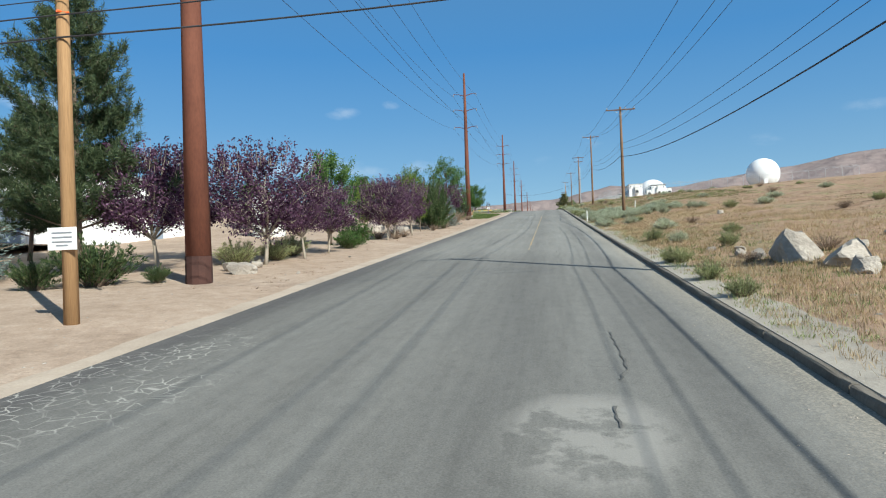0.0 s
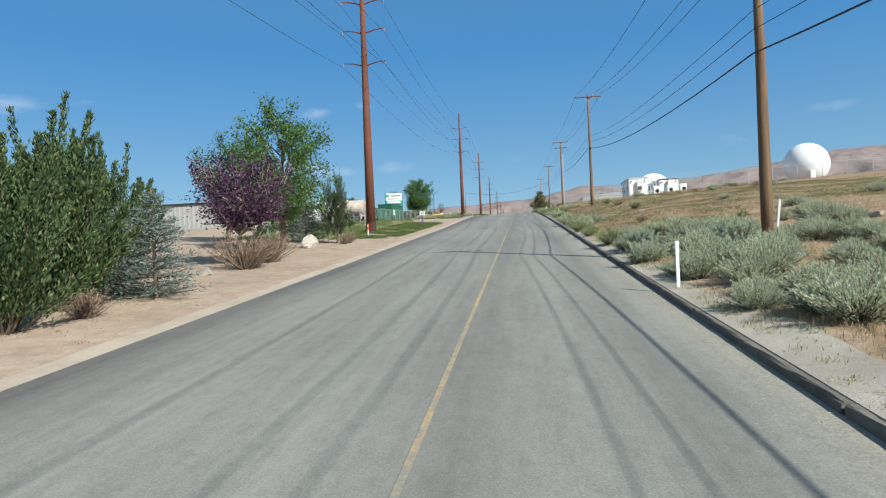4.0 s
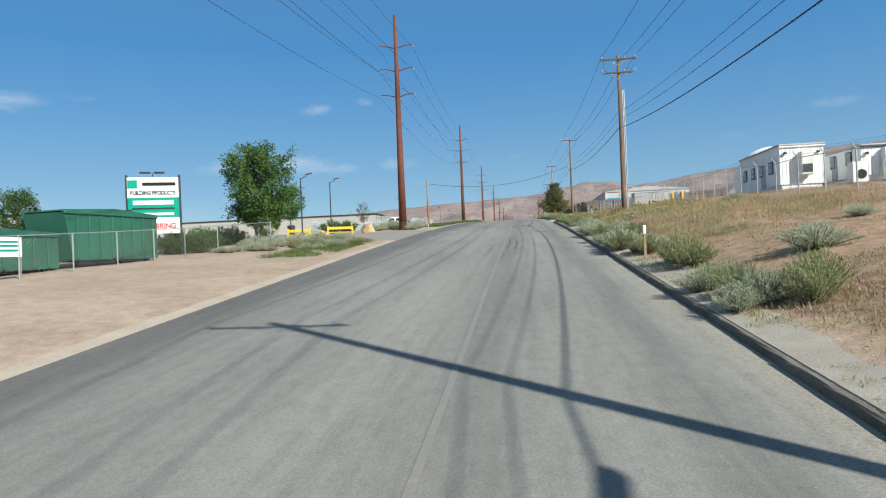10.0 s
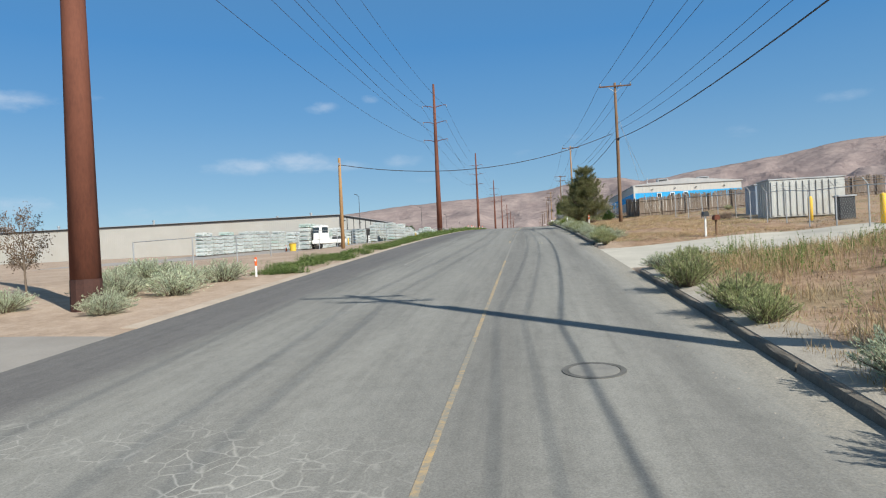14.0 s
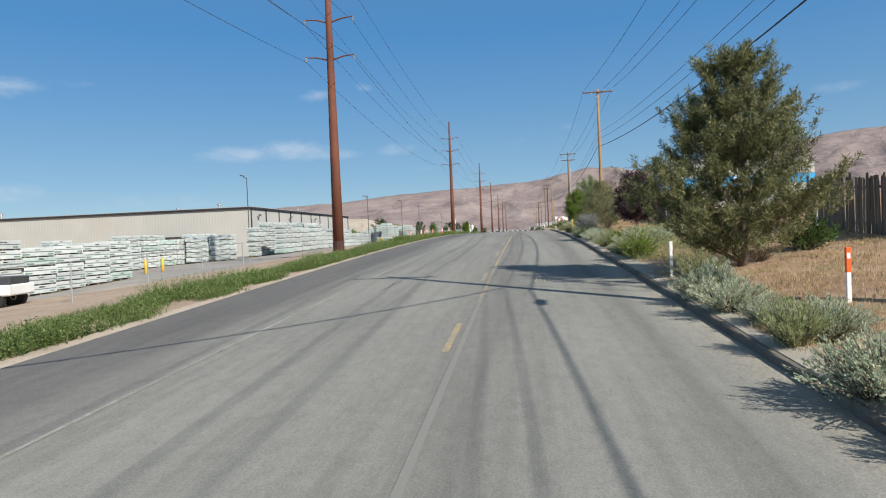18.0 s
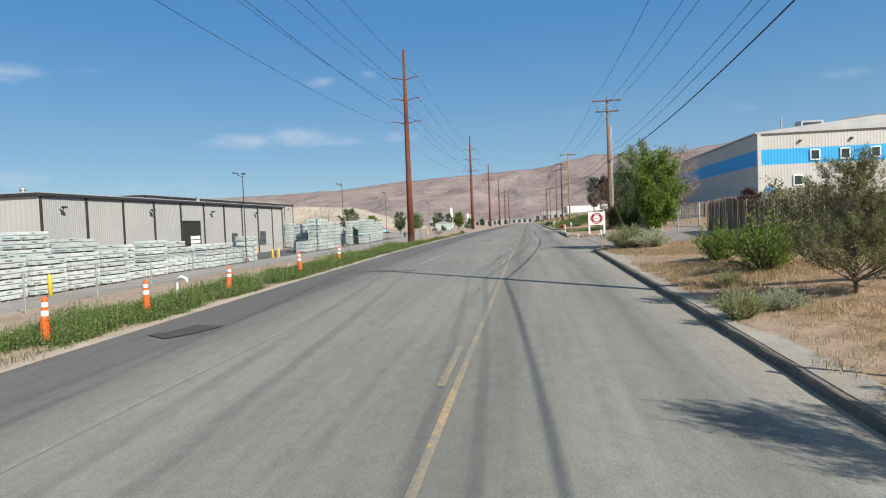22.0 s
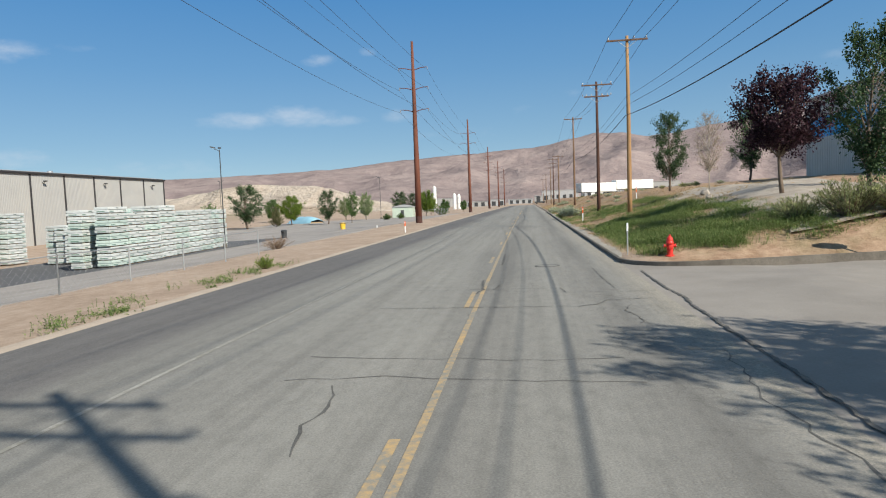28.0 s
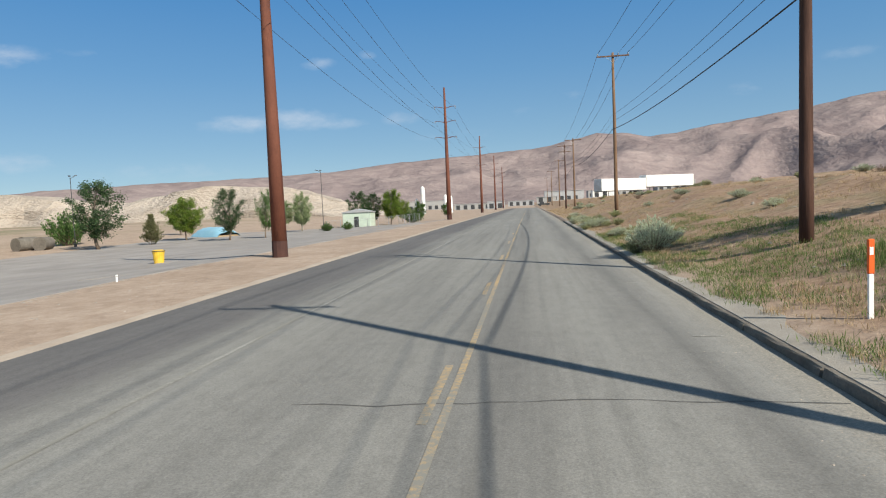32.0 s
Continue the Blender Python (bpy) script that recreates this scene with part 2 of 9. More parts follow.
def road_material():
    m, nt, b = material("worn_asphalt", 0.9, 0, 0.25)
    c = nt.nodes.new("ShaderNodeTexCoord")
    sep = nt.nodes.new("ShaderNodeSeparateXYZ")
    nt.links.new(c.outputs["Object"], sep.inputs[0])
    x, y = sep.outputs["X"], sep.outputs["Y"]
    # edges of the strips wander a little
    wob = noise_fac(nt, coords(nt, (0.15, 0.06, 1)), 1.0, 3)
    xw = maths(nt, "ADD", x, maths(nt, "MULTIPLY_ADD", wob, 0.9, -0.45))
    u = maths(nt, "MULTIPLY_ADD", xw, 1 / 14.0, 10.5 / 14.0, clamp=True)

    def at(px):
        return (px + 10.5) / 14.0
    pale, mid, dark, fresh = (0.26, 0.253, 0.235), (0.236, 0.229, 0.213), (0.2, 0.194, 0.182), (0.15, 0.143, 0.14)
    lanes = ramp(nt, u, [(at(-10.5), (0.16, 0.152, 0.142)), (at(-8.9), fresh), (at(-7.1), fresh), (at(-6.6), dark), (at(-5.9), mid), (at(-4.9), pale), (at(-3.6), mid), (at(-2.6), pale),
                         (at(-1.5), mid), (at(-0.7), dark), (at(-0.1), mid), (at(0.7), pale), (at(1.5), mid), (at(2.0), dark), (at(2.6), pale), (at(3.2), (0.29, 0.27, 0.235))])
    streak = noise_fac(nt, coords(nt, (1.6, 0.035, 1)), 2.2, 5, 0.65)
    broad = noise_fac(nt, coords(nt, (0.5, 0.12, 1)), 0.6, 4)
    grain = noise_fac(nt, coords(nt), 45.0, 2)
    col = mixed(nt, 0.45, lanes, ramp(nt, streak, [(0.3, (0.66, 0.66, 0.66)), (0.55, (1, 1, 1)), (0.75, (1.12, 1.12, 1.11))]), "MULTIPLY")
    col = mixed(nt, 0.6, col, ramp(nt, broad, [(0.3, (0.78, 0.78, 0.78)), (0.7, (1.14, 1.13, 1.1))]), "MULTIPLY")
    col = mixed(nt, 0.4, col, ramp(nt, grain, [(0.3, (0.55, 0.55, 0.55)), (0.7, (1.36, 1.36, 1.35))]), "MULTIPLY")
    chips = nt.nodes.new("ShaderNodeTexVoronoi")
    chips.inputs["Scale"].default_value = 48.0
    nt.links.new(coords(nt), chips.inputs["Vector"])
    col = mixed(nt, 0.22, col, ramp(nt, chips.outputs["Color"], [(0.12, (0.62, 0.62, 0.63)), (0.45, (1, 1, 1)), (0.8, (1.0, 1.0, 1.0)), (0.97, (1.5, 1.47, 1.4))]), "MULTIPLY")
    blot = noise_fac(nt, coords(nt, (1, 0.55, 1)), 4.5, 6, 0.75)
    col = mixed(nt, 0.55, col, ramp(nt, blot, [(0.34, (0.8, 0.8, 0.8)), (0.5, (1, 1, 1)), (0.66, (1.13, 1.13, 1.12))]), "MULTIPLY")
    # nets of pale cracks in the worn stretches
    vor = nt.nodes.new("ShaderNodeTexVoronoi")
    vor.feature = "DISTANCE_TO_EDGE"
    vor.inputs["Scale"].default_value = 1.0
    warp = nt.nodes.new("ShaderNodeTexNoise")
    warp.inputs["Scale"].default_value = 1.6
    nt.links.new(coords(nt), warp.inputs["Vector"])
    vm = nt.nodes.new("ShaderNodeVectorMath")
    vm.operation = "MULTIPLY_ADD"
    nt.links.new(warp.outputs["Color"], vm.inputs[0])
    vm.inputs[1].default_value = (1.2, 1.2, 0)
    nt.links.new(coords(nt, (3.6, 3.6, 0)), vm.inputs[2])
    nt.links.new(vm.outputs[0], vor.inputs["Vector"])
    net = ramp(nt, vor.outputs["Distance"], [(0.0, (1, 1, 1)), (0.055, (0, 0, 0))])

    def zone(cx, cy, hx, hy):
        a = maths(nt, "DIVIDE", maths(nt, "SUBTRACT", x, cx), hx)
        d = maths(nt, "DIVIDE", maths(nt, "SUBTRACT", y, cy), hy)
        r = maths(nt, "ADD", maths(nt, "MULTIPLY", a, a), maths(nt, "MULTIPLY", d, d))
        return maths(nt, "MULTIPLY_ADD", r, -1.6, 1.6, clamp=True)
    # older, darker asphalt before the junction
    old = maths(nt, "MULTIPLY", zone(-3.5, 4.0, 9.0, 22.0), maths(nt, "MULTIPLY_ADD", broad, 0.9, 0.15))
    col = mixed(nt, old, col, (0.62, 0.62, 0.63), "MULTIPLY")
    zones = zone(-3.8, 166.5, 4.6, 10.0)
    for z in ((-7.0, 0.5, 2.4, 4.5), (-6.5, 168.0, 1.6, 9.0)):
        zones = maths(nt, "MAXIMUM", zones, zone(*z))
    patchy = ramp(nt, noise_fac(nt, coords(nt), 0.5, 3), [(0.4, (0, 0, 0)), (0.54, (1, 1, 1))])
    broken = ramp(nt, noise_fac(nt, coords(nt, (1, 1, 1)), 2.6, 3), [(0.4, (0.1, 0.1, 0.1)), (0.52, (1, 1, 1))])
    net = maths(nt, "MULTIPLY", net, broken)
    crack = maths(nt, "MULTIPLY", maths(nt, "MULTIPLY", net, zones), maths(nt, "MULTIPLY", patchy, 0.95))
    col = mixed(nt, crack, col, (0.46, 0.44, 0.4))
    # dark fatigue cracks in the wheel path beside the kerb
    tired = zone(1.9, 31.0, 1.0, 14.0)
    for z in ((2.2, 35.6, 0.4, 2.0), (2.3, 268.0, 0.8, 9.0), (2.2, 364.0, 1.0, 9.0), (0.8, 2.4, 0.5, 2.0), (-1.2, 368.0, 0.5, 8.0), (1.8, 97.0, 0.9, 8.0)):
        tired = maths(nt, "MAXIMUM", tired, zone(*z))
    rip = ramp(nt, noise_fac(nt, coords(nt), 0.9, 3), [(0.46, (0, 0, 0)), (0.56, (1, 1, 1))])
    fine_net = ramp(nt, vor.outputs["Distance"], [(0.0, (1, 1, 1)), (0.05, (0, 0, 0))])
    col = mixed(nt, maths(nt, "MULTIPLY", maths(nt, "MULTIPLY", fine_net, tired), maths(nt, "MULTIPLY", rip, 0.5)), col, (0.08, 0.078, 0.07))
    # pale worn patch and the pits beside it
    worn = zone(0.35, -1.3, 1.0, 1.5)
    worn = maths(nt, "MULTIPLY", worn, ramp(nt, noise_fac(nt, coords(nt), 1.4, 5), [(0.42, (0, 0, 0)), (0.5, (1, 1, 1))]))
    col = mixed(nt, maths(nt, "MULTIPLY", worn, 0.5), col, (0.38, 0.36, 0.33))
    # loose grit by the kerb
    grit = maths(nt, "MULTIPLY", maths(nt, "MULTIPLY_ADD", x, 1.2, -2.75, clamp=True), ramp(nt, noise_fac(nt, coords(nt), 22.0, 3, 0.7), [(0.46, (0, 0, 0)), (0.62, (1, 1, 1))]))
    col = mixed(nt, maths(nt, "MULTIPLY", grit, 0.5), col, (0.42, 0.375, 0.31))
    nt.links.new(col, b.inputs["Base Color"])
    bump(nt, b, maths(nt, "SUBTRACT", grain, crack), 0.35, 0.012)
    return m


def ground_material():
    m, nt, b = material("desert_ground", 0.95, 0, 0.1)
    c = nt.nodes.new("ShaderNodeTexCoord")
    sep = nt.nodes.new("ShaderNodeSeparateXYZ")
    nt.links.new(c.outputs["Object"], sep.inputs[0])
    v = coords(nt)
    big, mid, fine, tiny = noise_fac(nt, v, 0.035, 4), noise_fac(nt, v, 0.3, 5), noise_fac(nt, v, 2.2, 5, 0.7), noise_fac(nt, v, 16.0, 3, 0.7)
    sand = ramp(nt, maths(nt, "MULTIPLY_ADD", fine, 0.55, maths(nt, "MULTIPLY", mid, 0.45)), [(0.3, (0.27, 0.2, 0.15)), (0.5, (0.4, 0.305, 0.235)), (0.7, (0.5, 0.4, 0.32))])
    scrub = ramp(nt, maths(nt, "MULTIPLY_ADD", fine, 0.6, maths(nt, "MULTIPLY", mid, 0.4)), [(0.28, (0.16, 0.105, 0.07)), (0.45, (0.32, 0.212, 0.142)), (0.58, (0.45, 0.318, 0.222)), (0.75, (0.54, 0.425, 0.315))])
    green = ramp(nt, fine, [(0.35, (0.1, 0.1, 0.045)), (0.7, (0.25, 0.22, 0.11))])
    scrub = mixed(nt, ramp(nt, mid, [(0.5, (0, 0, 0)), (0.62, (0.5, 0.5, 0.5))]), scrub, green)
    side = maths(nt, "MULTIPLY_ADD", maths(nt, "ADD", sep.outputs["X"], maths(nt, "MULTIPLY", mid, 2.0)), 0.8, -3.9, clamp=True)
    col = mixed(nt, side, sand, scrub)
    west = maths(nt, "MULTIPLY_ADD", sep.outputs["X"], -0.012, -0.9, clamp=True)
    col = mixed(nt, maths(nt, "MULTIPLY", west, ramp(nt, big, [(0.45, (0, 0, 0)), (0.6, (0.8, 0.8, 0.8))])), col, (0.2, 0.19, 0.1))
    col = mixed(nt, 0.45, col, ramp(nt, tiny, [(0.3, (0.65, 0.65, 0.65)), (0.7, (1.25, 1.25, 1.25))]), "MULTIPLY")
    nt.links.new(col, b.inputs["Base Color"])
    bump(nt, b, maths(nt, "MULTIPLY_ADD", fine, 0.6, maths(nt, "MULTIPLY", tiny, 0.4)), 0.8, 0.08)
    return m


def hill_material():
    m, nt, b = material("bare_hills_hazed", 1.0, 0, 0.0)
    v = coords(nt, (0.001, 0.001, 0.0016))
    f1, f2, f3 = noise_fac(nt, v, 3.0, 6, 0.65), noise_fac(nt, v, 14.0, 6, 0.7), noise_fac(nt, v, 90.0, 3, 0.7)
    # ramp lightened and greyed, so distance haze sits in the base colour
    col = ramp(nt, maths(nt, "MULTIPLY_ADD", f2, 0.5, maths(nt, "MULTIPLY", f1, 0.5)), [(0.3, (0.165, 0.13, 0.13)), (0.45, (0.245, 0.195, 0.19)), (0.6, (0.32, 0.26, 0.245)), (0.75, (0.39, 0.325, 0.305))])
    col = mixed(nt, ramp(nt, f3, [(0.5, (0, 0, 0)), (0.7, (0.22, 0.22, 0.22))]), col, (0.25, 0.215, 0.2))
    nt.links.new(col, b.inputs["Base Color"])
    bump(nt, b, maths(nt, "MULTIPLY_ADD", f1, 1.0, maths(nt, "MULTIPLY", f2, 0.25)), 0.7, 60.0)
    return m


def paint_material(name, colour, wear=0.5, under=(0.24, 0.23, 0.2)):
    """Road paint, scrubbed off by tyres."""
    m, nt, b = material(name, 0.8, 0, 0.3)
    v = coords(nt)
    w = maths(nt, "MULTIPLY_ADD", noise_fac(nt, v, 9.0, 4, 0.75), 0.6, maths(nt, "MULTIPLY", noise_fac(nt, v, 0.35, 3), 0.4))
    col = mixed(nt, ramp(nt, w, [(0.36 + 0.1 * wear, (0, 0, 0)), (0.52 + 0.1 * wear, (1, 1, 1))]), under, colour)
    nt.links.new(col, b.inputs["Base Color"])
    return m


def wood_pole(name, c1, c2):
    return grainy(name, c1, c2, 1.2, 9.0, 0.9, 0, 0.15, (6, 6, 0.35), 0.6, 0.02)


MAT = {
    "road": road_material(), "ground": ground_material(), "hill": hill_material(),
    "kerb": grainy("old_concrete", (0.085, 0.075, 0.064), (0.21, 0.188, 0.16), 1.3, 22.0, 0.95, bumps=0.6, dist=0.02, dirt=(0.07, 0.06, 0.05)),
    "lot": grainy("grey_lot_gravel", (0.21, 0.19, 0.175), (0.36, 0.33, 0.305), 0.3, 14.0, 0.95, bumps=0.5),
    "mulch": grainy("dry_mulch", (0.23, 0.195, 0.16), (0.46, 0.405, 0.345), 0.7, 16.0, 0.95, bumps=0.7, dist=0.03),
    "lot_dark": grainy("dark_yard_asphalt", (0.07, 0.072, 0.078), (0.12, 0.12, 0.125), 0.3, 12.0, 0.9),
    "drive": grainy("driveway_asphalt", (0.2, 0.182, 0.165), (0.3, 0.275, 0.25), 0.5, 25.0, 0.92),
    "apron": grainy("concrete_apron", (0.36, 0.33, 0.28), (0.52, 0.485, 0.42), 0.6, 25.0, 0.92),
    "sand": grainy("sand_edge", (0.32, 0.255, 0.2), (0.48, 0.4, 0.325), 0.8, 18.0, 0.95, bumps=0.5, dist=0.03),
    "verge_grit": grainy("grey_sand_and_grit", (0.25, 0.22, 0.185), (0.43, 0.39, 0.335), 0.9, 26.0, 0.95, bumps=0.7, dist=0.02),
    "yellow_line": paint_material("yellow_road_paint", (0.47, 0.325, 0.16), 0.9),
    "yellow_faint": paint_material("scrubbed_yellow_road_paint", (0.4, 0.305, 0.18), 1.75, (0.222, 0.215, 0.2)),
    "white_mark": paint_material("pale_survey_paint", (0.48, 0.47, 0.43), 0.9),
    "yellow_mark": paint_material("yellow_survey_paint", (0.55, 0.51, 0.25), 0.7),
    "white_faint": paint_material("scrubbed_white_road_paint", (0.36, 0.35, 0.32), 1.0),
    "lid_iron": grainy("dusty_cast_iron", (0.16, 0.155, 0.145), (0.25, 0.24, 0.22), 3.0, 30.0, 0.85),
    "patch_tar": grainy("patching_tar", (0.045, 0.044, 0.043), (0.085, 0.083, 0.08), 2.0, 20.0, 0.85),
    "tar": grainy("crack_tar", (0.06, 0.058, 0.055), (0.15, 0.145, 0.135), 2.0, 20.0, 0.8),
    "skid": paint_material("tyre_rubber_mark", (0.06, 0.06, 0.058), 0.3),
    "corten": grainy("weathering_steel", (0.1, 0.036, 0.025), (0.19, 0.072, 0.045), 1.5, 20.0, 0.85, 0.0, 0.3, (1, 1, 0.3), dirt=(0.05, 0.022, 0.019)),
    "corten_foot": grainy("dark_steel_foot", (0.04, 0.022, 0.02), (0.085, 0.04, 0.032), 1.5, 20.0, 0.85),
    "pole": wood_pole("weathered_pole_wood", (0.09, 0.055, 0.036), (0.23, 0.145, 0.09)),
    "pole_new": wood_pole("fresh_pole_wood", (0.2, 0.115, 0.055), (0.4, 0.245, 0.125)),
    "pole_dark": wood_pole("creosoted_pole_wood", (0.035, 0.02, 0.017), (0.11, 0.06, 0.045)),
    "arm": wood_pole("crossarm_wood", (0.08, 0.05, 0.038), (0.18, 0.11, 0.075)),
    "porcelain": grainy("insulator_glaze", (0.2, 0.2, 0.21), (0.35, 0.35, 0.36), 4, 30, 0.3, spec=0.5),
    "galv": grainy("galvanised_steel", (0.33, 0.34, 0.35), (0.5, 0.51, 0.52), 2.0, 25.0, 0.5, 0.7, bumps=0.05),
    "wire": grainy("dark_cable", (0.025, 0.025, 0.028), (0.05, 0.05, 0.055), 1.0, 10.0, 0.6),
    "conductor": grainy("line_wire", (0.035, 0.037, 0.045), (0.07, 0.072, 0.085), 1.0, 10.0, 0.6, 0.2),
    "white": grainy("white_painted_metal", (0.66, 0.66, 0.64), (0.82, 0.82, 0.8), 1.0, 20.0, 0.55, spec=0.4, bumps=0.03, dirt=(0.52, 0.48, 0.41)),
    "white_clean": grainy("clean_white_paint", (0.78, 0.78, 0.77), (0.86, 0.86, 0.85), 1.0, 20.0, 0.45, spec=0.4, bumps=0.02),
    "dome": grainy("radome_skin", (0.76, 0.77, 0.78), (0.84, 0.84, 0.84), 0.6, 6.0, 0.6, bumps=0.02),
    "dusty_white": grainy("dusty_white_paint", (0.34, 0.29, 0.235), (0.56, 0.51, 0.445), 0.9, 12.0, 0.7, bumps=0.05, dirt=(0.36, 0.28, 0.21)),
    "panel": grainy("pale_grey_wall_panel", (0.315, 0.313, 0.306), (0.375, 0.371, 0.36), 0.3, 12.0, 0.6, spec=0.35, bumps=0.04, dirt=(0.39, 0.375, 0.35)),
    "container": grainy("pale_grey_container_paint", (0.38, 0.39, 0.38), (0.52, 0.53, 0.51), 0.8, 16.0, 0.6, bumps=0.05, dirt=(0.34, 0.3, 0.25)),
    "panel_plain": grainy("smooth_pale_wall_panel", (0.415, 0.4, 0.37), (0.475, 0.457, 0.425), 0.25, 10.0, 0.65, spec=0.3, bumps=0.03, dirt=(0.43, 0.4, 0.355)),
    "trim": grainy("dark_trim", (0.022, 0.021, 0.024), (0.05, 0.048, 0.05), 1.0, 10.0, 0.5),
    "blue": grainy("blue_painted_panel", (0.03, 0.33, 0.68), (0.05, 0.4, 0.76), 0.6, 12.0, 0.5, spec=0.4, bumps=0.03),
    "cream_wall": grainy("cream_painted_metal", (0.47, 0.455, 0.425), (0.55, 0.535, 0.505), 0.4, 12.0, 0.6, spec=0.35, bumps=0.03, dirt=(0.5, 0.47, 0.42)),
    "grey_blue": grainy("grey_blue_siding", (0.22, 0.27, 0.34), (0.3, 0.35, 0.42), 0.5, 12.0, 0.6),
    "green_steel": grainy("dark_green_steel", (0.018, 0.09, 0.06), (0.035, 0.14, 0.095), 1.0, 12.0, 0.5, spec=0.4, dirt=(0.05, 0.075, 0.05)),
    "sign_green": grainy("sign_green", (0.01, 0.28, 0.2), (0.015, 0.34, 0.24), 1.0, 10.0, 0.45, bumps=0.02),
    "red": grainy("red_paint", (0.5, 0.025, 0.02), (0.65, 0.04, 0.03), 4.0, 30.0, 0.45, spec=0.4, bumps=0.03),
    "dark_red": grainy("maroon_sign_paint", (0.2, 0.012, 0.03), (0.26, 0.02, 0.045), 4.0, 30.0, 0.5, bumps=0.02),
    "orange": grainy("orange_plastic", (0.75, 0.1, 0.015), (0.85, 0.15, 0.03), 4.0, 30.0, 0.5, spec=0.4, bumps=0.03),
    "yellow": grainy("yellow_paint", (0.68, 0.42, 0.03), (0.8, 0.52, 0.06), 3.0, 30.0, 0.5, spec=0.4, bumps=0.03, dirt=(0.5, 0.34, 0.1)),
    "purple": grainy("purple_post", (0.12, 0.07, 0.3), (0.18, 0.11, 0.4), 4.0, 30.0, 0.5),
    "black": grainy("black_rubber", (0.012, 0.012, 0.013), (0.035, 0.033, 0.032), 3.0, 30.0, 0.8),
    "dark_metal": grainy("dark_painted_metal", (0.04, 0.042, 0.045), (0.08, 0.082, 0.085), 2.0, 20.0, 0.5, 0.3),
    "fence_wood": grainy("weathered_fence_wood", (0.105, 0.082, 0.064), (0.25, 0.2, 0.16), 1.5, 16.0, 0.9, 0, 0.15, (5, 5, 0.4), 0.5, 0.01, vary=0.5),
    "rock": grainy("field_rock", (0.2, 0.175, 0.15), (0.47, 0.42, 0.365), 1.6, 14.0, 0.95, bumps=0.9, dist=0.05, vary=0.35),
    "rock_tan": grainy("tan_boulder", (0.42, 0.27, 0.14), (0.66, 0.47, 0.28), 1.2, 10.0, 0.95, bumps=0.9, dist=0.05),
    "bark": grainy("tree_bark", (0.1, 0.075, 0.055), (0.23, 0.18, 0.14), 3.0, 25.0, 0.95, 0, 0.1, (3, 3, 0.6), 0.9, 0.02),
    "bark_pale": grainy("pale_bark", (0.25, 0.21, 0.17), (0.42, 0.37, 0.3), 3.0, 25.0, 0.95, 0, 0.1, (3, 3, 0.6), 0.7, 0.02),
    "wrap": grainy("white_wrapped_board_pack", (0.39, 0.42, 0.41), (0.6, 0.62, 0.61), 1.3, 14.0, 0.45, spec=0.4, vary=0.25),
    "wrap_green": grainy("green_tinted_wrap", (0.36, 0.45, 0.41), (0.52, 0.6, 0.56), 1.3, 14.0, 0.45, spec=0.4, vary=0.25),
    "band": grainy("green_pack_print", (0.08, 0.16, 0.13), (0.17, 0.26, 0.22), 2.0, 14.0, 0.5),
    "timber": grainy("pallet_timber", (0.2, 0.14, 0.08), (0.4, 0.3, 0.19), 2.0, 20.0, 0.9),
    "tarp": grainy("blue_tarpaulin", (0.2, 0.42, 0.55), (0.3, 0.52, 0.64), 0.8, 10.0, 0.5),
    "sign_pale": grainy("pale_green_paint", (0.42, 0.5, 0.42), (0.52, 0.6, 0.5), 0.8, 10.0, 0.6),
    "bluff": grainy("pale_bluff_soil", (0.27, 0.22, 0.175), (0.56, 0.48, 0.4), 0.05, 0.5, 0.95, stretch=(1, 1, 3), bumps=1.0, dist=2.0),
    "glass": material("window_glass", 0.05, 0, 0.8)[0],
    "lamp_glass": grainy("lamp_lens", (0.5, 0.5, 0.48), (0.65, 0.65, 0.62), 3, 20, 0.25, spec=0.5),
    "roof_grey": grainy("grey_roof_sheet", (0.34, 0.35, 0.36), (0.48, 0.48, 0.48), 0.5, 12.0, 0.6, 0.3),
    "dock_shade": grainy("painted_dock_shade", (0.02, 0.019, 0.018), (0.045, 0.042, 0.04), 1.0, 8.0, 0.9),
    "purple_leaf": leafy("plum_leaves", (0.055, 0.025, 0.05), (0.13, 0.062, 0.115), (0.23, 0.14, 0.21), 0.4),
    "dark_leaf": leafy("dark_maple_leaves", (0.028, 0.015, 0.02), (0.065, 0.028, 0.04), (0.11, 0.055, 0.07), 0.3),
    "green_leaf": leafy("green_leaves", (0.04, 0.085, 0.024), (0.11, 0.2, 0.055), (0.19, 0.28, 0.095), 0.42),
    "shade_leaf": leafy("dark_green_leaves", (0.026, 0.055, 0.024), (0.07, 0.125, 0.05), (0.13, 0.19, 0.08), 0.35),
    "lime_leaf": leafy("yellow_green_leaves", (0.085, 0.15, 0.025), (0.2, 0.29, 0.05), (0.34, 0.37, 0.075), 0.45),
    "grey_leaf": leafy("grey_green_leaves", (0.13, 0.175, 0.08), (0.28, 0.34, 0.165), (0.42, 0.46, 0.28), 0.4),
    "pine_leaf": leafy("pine_needles", (0.03, 0.052, 0.026), (0.08, 0.115, 0.052), (0.14, 0.165, 0.085), 0.2),
    "dry_pine": leafy("dusty_pine_needles", (0.075, 0.09, 0.038), (0.21, 0.215, 0.095), (0.42, 0.37, 0.2), 0.35),
    "spruce_leaf": leafy("blue_spruce_needles", (0.08, 0.115, 0.105), (0.18, 0.235, 0.215), (0.28, 0.33, 0.3), 0.2),
    "juniper_leaf": leafy("juniper_sprays", (0.03, 0.055, 0.024), (0.085, 0.13, 0.048), (0.2, 0.23, 0.1), 0.3),
